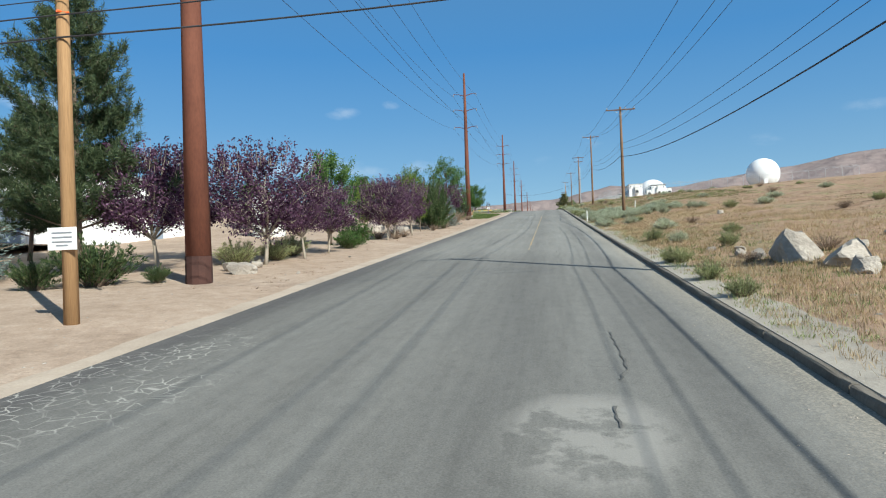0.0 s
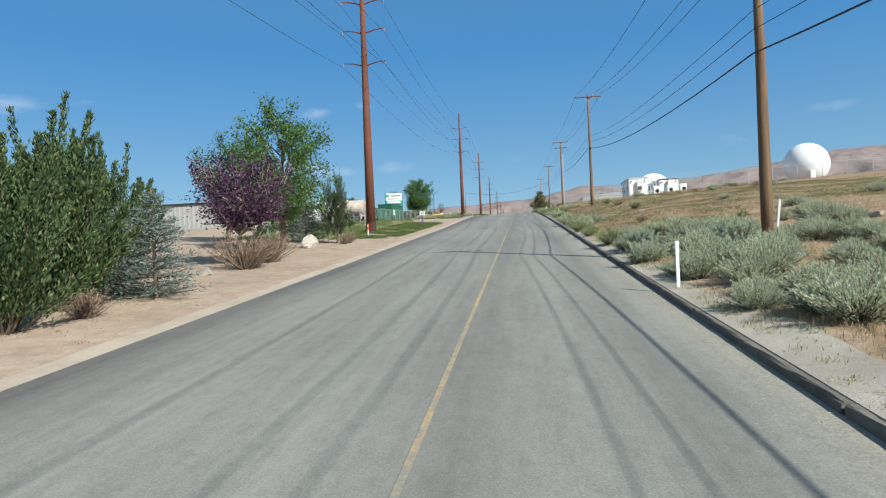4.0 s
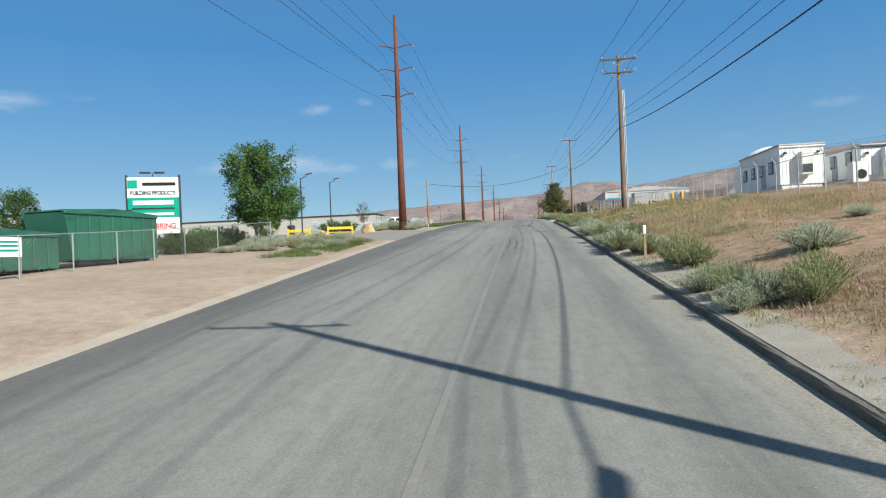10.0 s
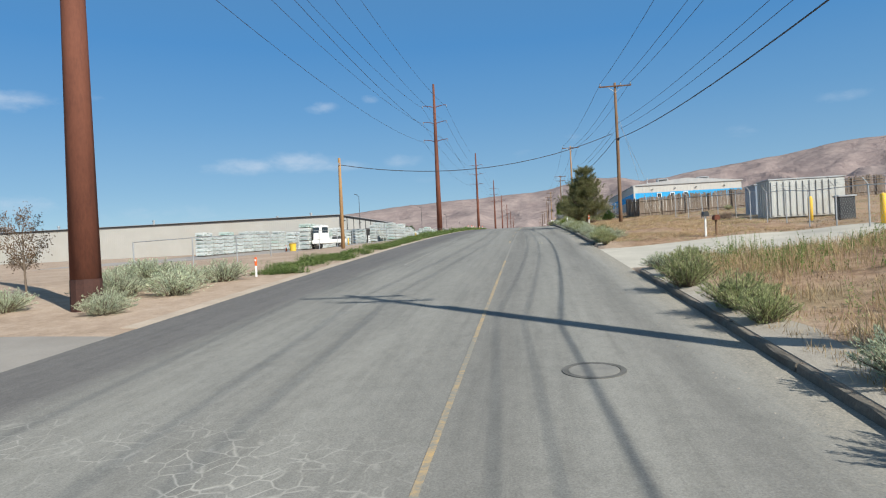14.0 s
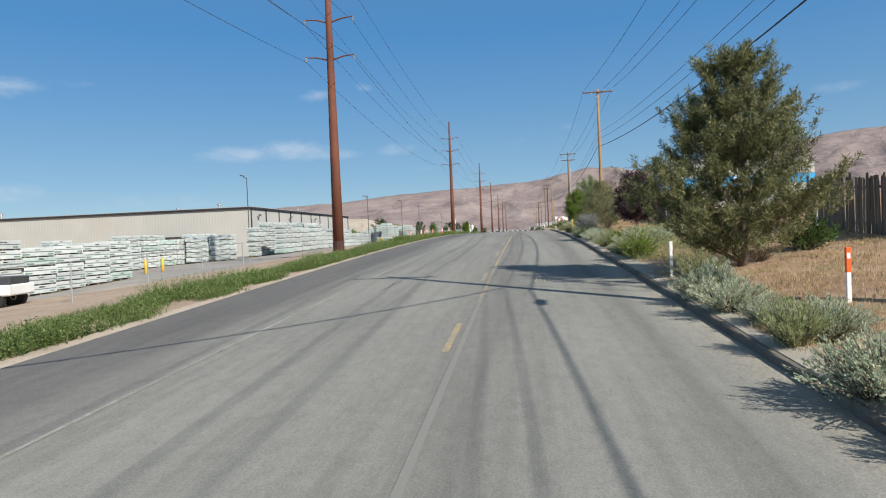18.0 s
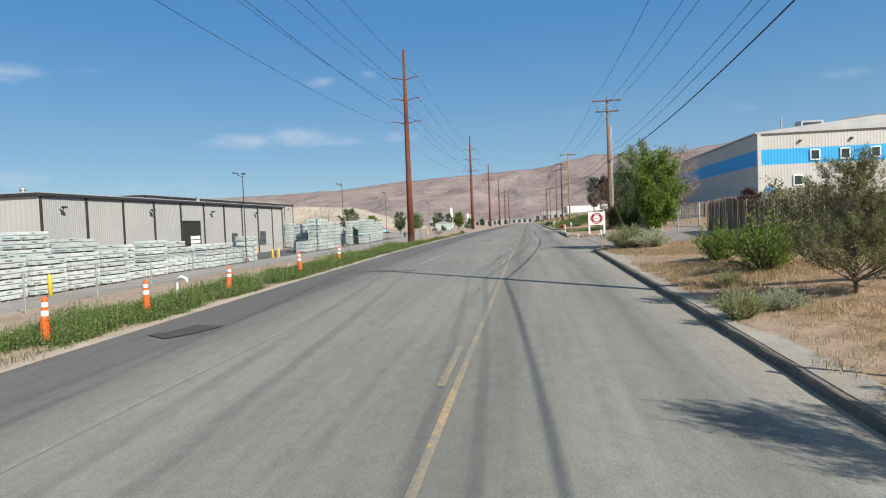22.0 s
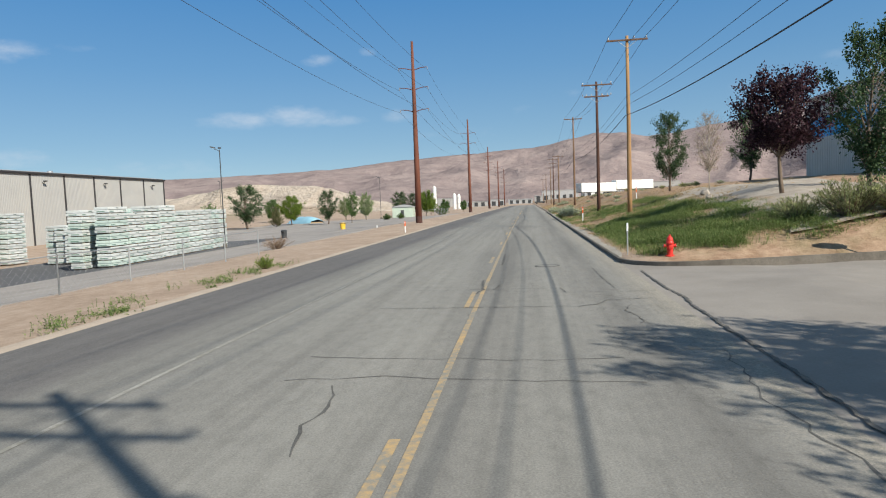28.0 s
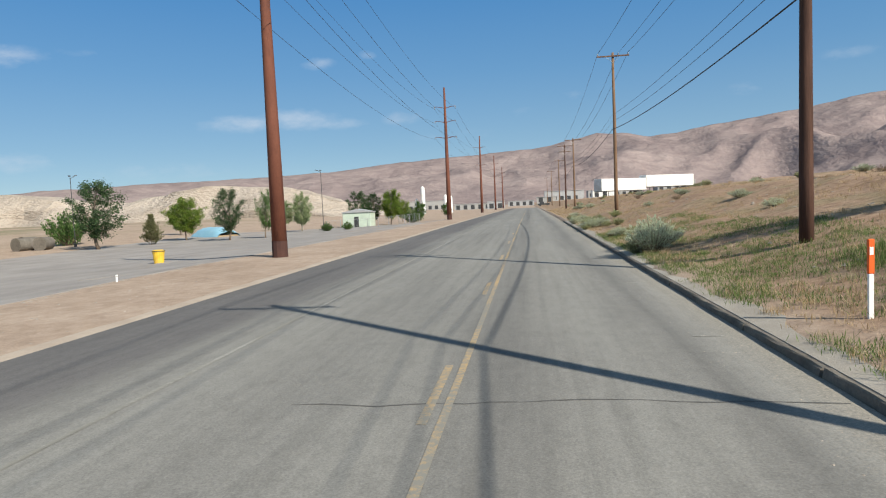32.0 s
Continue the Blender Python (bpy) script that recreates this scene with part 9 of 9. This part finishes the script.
yellow_barrier(-17.4, 176.5, 22, 2.3)
yellow_barrier(-19.9, 172.1, 12, 1.9)
for x, y in ((-29.8, 267.2), (-29.2, 268.6), (-29.8, 287.0), (-27.4, 338.6), (-26.8, 338.8), (-36.4, 389.2), (-35.6, 389.4), (-29.0, 300.0), (-24.2, 302.5)):
    b = thing("bollard", (x, y, gz(x, y)), "yellow steel bollard in the yard", "bollard", "yellow bollards")
    Shape().lathe([(0.11, -0.2), (0.11, 1.05), (0.08, 1.12), (0.02, 1.14)], n=12).make("post", "yellow", b, smooth=True)
for x, y in ((-48.6, 366.0), (-48.4, 381.0)):
    t = thing("guard_frame", (x, y, gz(x, y)), "yellow steel guard frame beside the warehouse", "guard frame", "guard frames", rz=90)
    for sx in (-1, 1):
        Shape().block((sx * 1.3, 0, 0.6), (0.16, 0.16, 1.3), 0.02).make("post", "yellow", t)
    for z in (0.55, 1.1):
        Shape().block((0, 0, z), (2.6, 0.1, 0.16), 0.02).make("rail", "yellow", t)
for x, y in ((-27.2, 442.8), (-28.2, 241.5)):
    t = thing("yellow_bin", (x, y, gz(x, y)), "yellow plastic bin standing on the lot", "bin", "yellow bins")
    Shape().lathe([(0.34, 0.0), (0.42, 0.85), (0.45, 0.87), (0.45, 0.95), (0.3, 1.02)], n=16).make("body", "yellow", t)
    Shape().lathe([(0.46, 0.9), (0.46, 0.96)], n=16).make("rim", "dark_metal", t)
for x, y in ((-30.4, 427.8), (-21.5, 174.5)):
    t = thing("litter_bin", (x, y, gz(x, y)), "dark litter bin at the lot edge", "bin", "litter bins")
    Shape().lathe([(0.32, 0), (0.36, 0.9), (0.38, 0.92), (0.38, 1.0), (0.2, 1.1)], n=14).make("body", "dark_metal", t)
    Shape().box((0, -0.36, 0.75), (0.3, 0.05, 0.18)).make("flap", "black", t)


def dumpster(x, y, rz, ln, h, label):
    t = thing("dumpster", (x, y, gz(x, y)), label, "dumpster", "green dumpsters", rz=rz)
    Shape().prism([(-ln / 2 + 0.5, 0.25), (ln / 2, 0.25), (ln / 2, h), (-ln / 2, h)], -1.15, 1.15).make("body", "green_steel", t)
    for k in range(int(ln / 0.75)):
        Shape().block((-ln / 2 + 0.75 + k * 0.75, -1.18, h / 2 + 0.1), (0.12, 0.1, h - 0.4), 0.02).make("rib", "green_steel", t)
        Shape().block((-ln / 2 + 0.75 + k * 0.75, 1.18, h / 2 + 0.1), (0.12, 0.1, h - 0.4), 0.02).make("rib", "green_steel", t)
    for sy in (-1.15, 1.15):
        Shape().block((0, sy, h), (ln + 0.05, 0.16, 0.16), 0.03).make("top_rail", "green_steel", t)
    lid = Shape().prism([(-ln / 2, h + 0.05), (ln / 2, h + 0.05), (ln / 2, h + 0.12), (0, h + 0.3), (-ln / 2, h + 0.12)], -1.2, 1.2).make("lid", "green_steel", t)
    Shape().box((ln * 0.2, 0, h + 0.3), (0.3, 2.2, 0.04)).make("hinge", "dark_metal", lid)
    for wx in (-ln / 2 + 0.9, ln / 2 - 0.6):
        for sy in (-0.9, 0.9):
            Shape().lathe([(0.14, -0.08), (0.14, 0.08)], n=10, m=pose(wx, sy, 0.14, 90)).make("roller", "black", t)
    Shape().box((-0.2, 0.0, 0.22), (ln - 1.0, 1.4, 0.1)).make("skid", "dark_metal", t)
    Shape().box((ln * 0.3, 1.26, h - 0.45), (0.5, 0.01, 0.35)).make("label_plate", "white", t)


dumpster(-22.6, 140.6, 84, 6.6, 1.75, "dark green roll-off dumpster beside the fence")
dumpster(-21.7, 147.2, 84, 6.4, 2.5, "tall dark green roll-off dumpster beside the fence")
t = thing("fence_notice", (-19.45, 139.0, gz(-19.45, 139.0)), "small white notice board wired to the fence", "notice")
Shape().block((0.0, 0, 1.25), (0.04, 1.3, 0.75), 0.008).make("board", "white_clean", t)
for z in (1.45, 1.3, 1.12):
    Shape().box((0.024, 0, z), (0.006, 0.9, 0.08)).make("text_bar", "sign_green", t)
for k in (-0.6, 0.6):
    Shape().tube([(0.0, k, -0.1), (0.0, k, 1.5)], 0.02, 5).make("stake", "galv", t)


def wheel(parent, x, y, r=0.52, w=0.28):
    tyre = Shape().lathe([(r * 0.6, -w / 2), (r * 0.95, -w / 2), (r, -w / 3), (r, w / 3), (r * 0.95, w / 2), (r * 0.6, w / 2)], n=20, m=pose(x, y, r, 90)).make("wheel", "black", parent)
    Shape().lathe([(r * 0.6, -w / 2 + 0.01), (r * 0.5, -w / 2 + 0.06), (r * 0.2, -w / 2 - 0.02), (r * 0.2, w / 2 + 0.02), (r * 0.5, w / 2 - 0.06), (r * 0.6, w / 2 - 0.01)], n=16, m=pose(x, y, r, 90)).make("rim", "dusty_white", tyre)


def ladder(parent, x, y0, y1, z0, z1):
    for y in (y0, y1):
        Shape().tube([(x, y, z0), (x, y, z1), (x - 0.25, y, z1 + 0.25)], 0.03, 5).make("ladder_rail", "dusty_white", parent)
    for k in range(6):
        z = z0 + (z1 - z0) * (k + 0.5) / 6
        Shape().tube([(x, y0, z), (x, y1, z)], 0.02, 4).make("rung", "dusty_white", parent)


def tank_shell(s, x0, x1, zc, ry, rz, n=24):
    rings = [(x0, 0.0), (x0 + 0.02, 0.86), (x0 + 0.15, 1.0), (x1 - 0.15, 1.0), (x1 - 0.02, 0.86), (x1, 0.0)]
    for x, k in rings:
        for i in range(n):
            a = 2 * math.pi * i / n
            s.v.append((x, ry * k * math.cos(a), zc + rz * k * math.sin(a)))
    for j in range(len(rings) - 1):
        for i in range(n):
            a, b = j * n + i, j * n + (i + 1) % n
            s.f.append((a, b, b + n, a + n))
    return s


def tanker_truck(x, y, rz):
    """Nose along -x of its own frame."""
    t = thing("tanker_truck", (x, y, gz(x, y)), "dusty white water tanker truck parked in the yard", "tanker truck", rz=rz)
    Shape().block((-1.7, 0, 0.95), (8.8, 0.9, 0.25), 0.03).make("chassis", "dark_metal", t)
    hood = Shape().prism([(-6.3, 0.75), (-4.3, 0.75), (-4.3, 1.95), (-4.9, 1.85), (-6.1, 1.6), (-6.35, 1.4)], -0.95, 0.95).make("hood", "white", t)
    Shape().box((-6.36, 0, 1.12), (0.06, 1.2, 0.6)).make("grille", "dark_metal", hood)
    for sy in (-0.78, 0.78):
        Shape().block((-6.33, sy, 1.15), (0.08, 0.3, 0.22), 0.03).make("headlight", "lamp_glass", hood)
    Shape().block((-6.5, 0, 0.65), (0.25, 2.3, 0.35), 0.05).make("bumper", "galv", t)
    cab = Shape().prism([(-4.3, 0.75), (-2.5, 0.75), (-2.5, 2.95), (-3.7, 2.95), (-4.25, 2.0)], -1.15, 1.15).make("cab", "white", t)
    Shape().prism([(-4.22, 2.03), (-3.74, 2.86), (-3.77, 2.88), (-4.27, 2.06)], -1.0, 1.0).make("windscreen", "glass", cab)
    for sy in (-1, 1):
        Shape().prism([(-4.0, 1.95), (-2.8, 1.95), (-2.8, 2.75), (-3.6, 2.75)], sy * 1.16 - 0.012, sy * 1.16 + 0.012).make("side_window", "glass", cab)
        m = Shape().block((-4.35, sy * 1.45, 2.2), (0.1, 0.22, 0.5), 0.03).make("mirror", "dark_metal", cab)
        Shape().tube([(-4.1, sy * 1.15, 2.4), (-4.35, sy * 1.45, 2.4)], 0.02, 5).make("mirror_arm", "galv", m)
        Shape().block((-5.4, sy * 1.05, 1.15), (1.5, 0.35, 0.2), 0.06).make("fender", "white", t)
        Shape().block((-3.2, sy * 1.05, 0.55), (1.6, 0.4, 0.35), 0.04).make("step", "galv", t)
        Shape().block((-0.95, sy * 1.0, 1.6), (2.5, 0.5, 1.25), 0.05).make("tool_box", "white_clean", t, "clean white side locker")
        wheel(t, -5.35, sy * 1.0)
        for wx in (1.2, 2.2):
            wheel(t, wx, sy * 0.95, 0.52, 0.5)
        Shape().block((2.78, sy * 0.95, 0.7), (0.05, 0.6, 0.7), 0.01).make("mudflap", "dusty_white", t)
    tank = tank_shell(Shape(), -2.2, 2.95, 2.05, 1.15, 0.98).make("tank", "dusty_white", t, smooth=True)
    for bx in (-1.3, 0.3, 1.9):
        Shape().tube([(bx, 1.17 * math.cos(a), 2.05 + 1.0 * math.sin(a)) for a in np.linspace(0, 2 * math.pi, 25)], 0.03, 4, caps=False).make("hoop", "dusty_white", tank)
    Shape().lathe([(0.35, 0), (0.35, 0.12), (0.2, 0.18)], (0.4, 0, 3.0), 14).make("hatch", "dusty_white", tank)
    Shape().block((0.4, 0, 3.03), (3.6, 0.5, 0.05), 0.01).make("catwalk", "galv", tank)
    ladder(t, 3.02, -0.4, 0.4, 0.9, 2.9)
    Shape().block((2.85, 0, 0.8), (0.2, 2.2, 0.25), 0.03).make("rear_beam", "dusty_white", t)
    for sy in (-0.85, 0.85):
        Shape().block((2.97, sy, 0.95), (0.05, 0.25, 0.15), 0.02).make("tail_light", "red", t)


tanker_truck(-25.0, 130.2, -2)
t = thing("tank_trailer", (-24.0, 134.4, gz(-24.0, 134.4)), "dusty white tank trailer behind the truck", "tank trailer", rz=-2)
tank_shell(Shape(), -1.8, 2.2, 1.95, 1.15, 0.98).make("tank", "dusty_white", t, smooth=True)
Shape().block((0.2, 0, 0.85), (4.6, 1.0, 0.22), 0.03).make("chassis", "dark_metal", t)
for sy in (-1, 1):
    for wx in (0.4, 1.6):
        wheel(t, wx, sy * 0.95, 0.5, 0.4)
ladder(t, 2.28, -0.4, 0.4, 0.8, 2.8)
Shape().block((0.2, 0, 2.95), (1.2, 0.8, 0.1), 0.02).make("hatch", "dusty_white", t)
Shape().tube([(-2.0, 0, 0.8), (-3.4, 0, 0.7)], 0.07, 6).make("drawbar", "dark_metal", t)


# ---- stacks of wrapped boards ----
def pack_mesh(mat, seed, tall=0.5):
    s = Shape().block((0, 0, tall * 0.25), (1.25, 2.45, tall * 0.5 - 0.045), 0.02)
    s.block((0.02, 0.015, tall * 0.74), (1.23, 2.43, tall * 0.5 - 0.045), 0.02)
    s.box((0, 0, tall * 0.5), (1.1, 2.3, 0.05))
    n = len(s.f)
    rr = random.Random(seed)
    for face in (-1, 1):
        for k in range(3):
            yy = -0.8 + 0.8 * k
            s.box((face * 0.629, yy + rr.uniform(-0.1, 0.1), tall * (0.25 if k != 1 else 0.75)), (0.012, rr.uniform(0.3, 0.55), 0.07))
        s.box((0.0, face * 1.229, tall * 0.25), (0.7, 0.012, 0.07))
    m = len(s.f)
    for yy in (-0.9, 0, 0.9):
        s.box((0, yy, -0.03), (1.15, 0.12, 0.08))
    me = s.mesh("pack", mat)
    me.materials.append(MAT["band"])
    me.materials.append(MAT["timber"])
    me.polygons.foreach_set("material_index", [0] * n + [1] * (m - n) + [2] * (len(s.f) - m))
    me.update()
    return me


PACKS = [pack_mesh("wrap", 1), pack_mesh("wrap", 2), pack_mesh("wrap", 3), pack_mesh("wrap_green", 4)]


def stack(x, y, levels, rz=0.0, green=0.2, plain=False):
    g = gz(x, y)
    t = thing("board_stack", (x, y, g + 0.1), "stack of white-wrapped fibre-cement boards on timber in the yard", "board stack", "stacks of wrapped boards", rz=rz)
    for k in range(levels):
        ob = new("pack", PACKS[3 if rnd.random() < green else rnd.randrange(3)])
        ob.parent = t
        ob.matrix_basis = pose(rnd.uniform(-0.05, 0.05), rnd.uniform(-0.08, 0.08), k * 0.53 + 0.03, 0, 0, rnd.uniform(-1.5, 1.5))


rnd = random.Random(5)
ROWS = [((-27.8, 245.5), (-28.3, 261.0), 7, (5, 6), 0), ((-44.0, 250.0), (-43.0, 303.0), 18, (5, 6), 0), ((-36.0, 262.0), (-37.0, 294.0), 11, (5, 6), 0), ((-25.9, 286.8), (-27.0, 311.0), 9, (4, 6), 0), ((-29.6, 288.0), (-30.0, 311.0), 8, (5, 7), 0),
        ((-28.0, 314.5), (-29.4, 336.5), 8, (2, 5), 0), ((-31.0, 313.0), (-32.0, 330.0), 6, (4, 6), 0), ((-24.4, 284.0), (-41.0, 282.6), 0, (5, 6), 0), ((-32.1, 361.2), (-32.1, 363.8), 2, (3, 3), 0.1), ((-32.2, 366.4), (-31.4, 374.0), 4, (8, 9), 0.2), ((-35.0, 370.2), (-34.4, 377.6), 4, (8, 9), 0.35), ((-37.8, 375.0), (-37.2, 380.0), 3, (7, 8), 0.4),
        ((-33.2, 398.4), (-33.9, 411.4), 6, (7, 9), 0.3), ((-35.9, 398.8), (-36.6, 411.8), 6, (8, 9), 0.3), ((-34.0, 414.0), (-34.8, 419.0), 3, (7, 8), 0.1), ((-38.8, 405.6), (-45.6, 408.2), 6, (6, 7), 0), ((-53.4, 411.0), (-62.0, 412.0), 7, (9, 10), 0.3)]
for (xa, ya), (xb, yb), n, (lo, hi), green in ROWS:
    for i in range(n):
        f = i / max(1, n - 1)
        stack(xa + (xb - xa) * f, ya + (yb - ya) * f, rnd.randint(lo, hi), rnd.uniform(-2, 2), green + 0.06)
for i in range(5):
    x, y = -31.5 - 2.7 * i, 284.0
    stack(x, y, rnd.randint(5, 6), 90 + rnd.uniform(-2, 2), 0.1)


def forklift(x, y, rz):
    t = thing("yard_truck", (x, y, gz(x, y)), "white yard tractor parked among board stacks", "yard truck", rz=rz)
    Shape().block((0, 0, 0.9), (4.2, 2.3, 0.5), 0.06).make("chassis", "white", t)
    cab = Shape().block((-1.0, 0, 2.0), (1.9, 2.2, 1.8), 0.12).make("cab", "white", t)
    for sx in (-0.55, 0.55):
        Shape().box((-1.0 + sx, -1.105, 2.35), (0.75, 0.02, 0.7)).make("window", "glass", cab)
    for wx in (-1.4, 1.3):
        for sy in (-1, 1):
            wheel(t, wx, sy * 0.95, 0.5, 0.35)
    Shape().block((1.2, 0, 1.3), (1.6, 1.8, 0.4), 0.05).make("deck", "dark_metal", t)


forklift(-25.2, 246.4, 15)
for x, y, s in ((-28.4, 178.0, 0.5), (-29.8, 178.6, 0.45), (-31.0, 182.0, 0.5)):
    t = thing("timber_pile", (x, y, gz(x, y)), "rusty brown pile of crates in the yard", "crates", "crates")
    for k in range(3):
        Shape().block((0.05 * k, 0.1 * k, (0.25 + 0.5 * k) * s), (2.2 * s, 1.4 * s, 0.46 * s), 0.03, rz=4 * k).make("crate", "timber", t)

# things in the far park
t = thing("tarpaulin_cover", (-56.0, 507.0, gz(-56.0, 507)), "pale blue tarpaulin drawn over a long heap", "tarpaulin", rz=55)
s = Shape()
for j in range(11):
    for i in range(9):
        u, v = i / 8 * 2 - 1, j / 10 * 2 - 1
        z = 1.7 * max(0.0, 1 - abs(u) ** 2.5) ** 0.7 * (1 - 0.5 * abs(v) ** 4) + 0.06 * math.sin(7 * u + 5 * v)
        s.v.append((u * 2.2, v * 5.0, z))
s.f = [(j * 9 + i, j * 9 + i + 1, (j + 1) * 9 + i + 1, (j + 1) * 9 + i) for j in range(10) for i in range(8)]
s.make("sheet", "tarp", t, smooth=True)
Shape().block((0, 0, 0.15), (4.0, 9.4, 0.3), 0.05).make("heap", "timber", t)
for x, y in ((-73.0, 483.0), (-70.2, 483.6), (-76.0, 487.5)):
    t = thing("concrete_pipe", (x, y, gz(x, y) + 0.9), "short concrete pipe lying on the ground", "concrete pipe", "concrete pipes", rz=rnd.uniform(-20, 20))
    Shape().lathe([(0.95, -1.2), (0.95, 1.2), (0.78, 1.2), (0.78, -1.2), (0.95, -1.2)], n=20, m=pose(0, 0, 0, 90)).make("barrel", "kerb", t)
    Shape().lathe([(1.02, 0.9), (1.02, 1.22), (0.78, 1.22)], n=20, m=pose(0, 0, 0, 90)).make("collar", "kerb", t)
for x, y, w, d, h, mat in ((-33.5, 522, 5.5, 4.0, 2.8, "sign_pale"),):
    t = thing("park_hut", (x, y, gz(x, y)), "small pale hut among the trees", "hut", "huts")
    Shape().block((0, 0, h / 2), (w, d, h), 0.04).make("wall", mat, t)
    Shape().prism([(-w / 2 - 0.2, h), (w / 2 + 0.2, h), (w / 2 + 0.2, h + 0.1), (0, h + 0.7), (-w / 2 - 0.2, h + 0.1)], -d / 2 - 0.2, d / 2 + 0.2).make("roof", "roof_grey", t)
    Shape().box((0, -d / 2 - 0.01, 1.0), (0.9, 0.04, 2.0)).make("door", "dark_metal", t)
# quarry bluff beyond the park
s = Shape()
for j in range(9):
    for i in range(41):
        x = -330 + 6.5 * i
        f = j / 8
        k = 0.5 + 0.5 * math.sin(i * 0.23 + 1) * math.sin(i * 0.11)
        z = (13 + 10 * k) * min(1, f * 2.6) * (1 - 0.25 * max(0, f - 0.45)) * min(1, (40 - i) / 8, (i + 1) / 4)
        y = 690 + 70 * f + 14 * noise.noise((i * 0.21, 0.3, j * 0.5))
        s.v.append((x + 4 * noise.noise((i * 0.4, 1.0, j * 0.4)), y, gz(x, y) - 2 + z + 1.6 * noise.noise((i * 0.5, j * 0.9, 2))))
s.f = [(j * 41 + i, j * 41 + i + 1, (j + 1) * 41 + i + 1, (j + 1) * 41 + i) for j in range(8) for i in range(40)]
s.make("quarry_bluff", "bluff", label="pale cut sandy bluff of an old quarry", category="bluff", kind="structure")
# parked pickup at the far end of the road
t = thing("distant_truck", (6.0, 690.0, gz(6.0, 690.0)), "dark truck far along the road edge", "truck")
Shape().prism([(-2.6, 0.6), (2.6, 0.6), (2.6, 1.3), (0.3, 1.3), (0.0, 2.0), (-1.6, 2.0), (-1.8, 1.3), (-2.6, 1.2)], -0.95, 0.95).make("body", "dark_metal", t)
for wx in (-1.7, 1.7):
    for sy in (-1, 1):
        wheel(t, wx, sy * 0.85, 0.42, 0.25)
# mailboxes by the concrete drive, and a bench rail on the bank
for x, y in ((8.95, 202.7), (9.45, 202.6)):
    t = thing("mailbox", (x, y, gz(x, y)), "dark mailbox on a pale post", "mailbox", "mailboxes")
    pale = x < 9.2
    tagged(t, "dark mailbox on a pale post" if pale else "rusty brown mailbox on a short wooden post")
    Shape().block((0, 0, 0.5 if pale else 0.38), (0.09, 0.09, 1.1 if pale else 0.86), 0.01).make("post", "white" if pale else "pole", t)
    dz = 0.0 if pale else -0.24
    Shape().prism([(-0.13, 1.05 + dz), (0.13, 1.05 + dz), (0.13, 1.2 + dz), (0.08, 1.3 + dz), (-0.08, 1.3 + dz), (-0.13, 1.2 + dz)], -0.26, 0.26).make("box", "dark_metal" if pale else "corten", t)
for sx in (-0.5, 0.5):
    t = thing("tree_stake", (9.3 + sx, 350.6, gz(9.3 + sx, 350.6)), "pale wooden tree stake", "stake", "tree stakes")
    Shape().tube([(0, 0, -0.2), (0, 0, 2.3)], 0.06, 7).make("pole", "pole_new", t)
    Shape().tube([(-0.07, -0.02, 2.0), (0.07, 0.02, 2.0)], 0.07, 6).make("tie", "black", t)
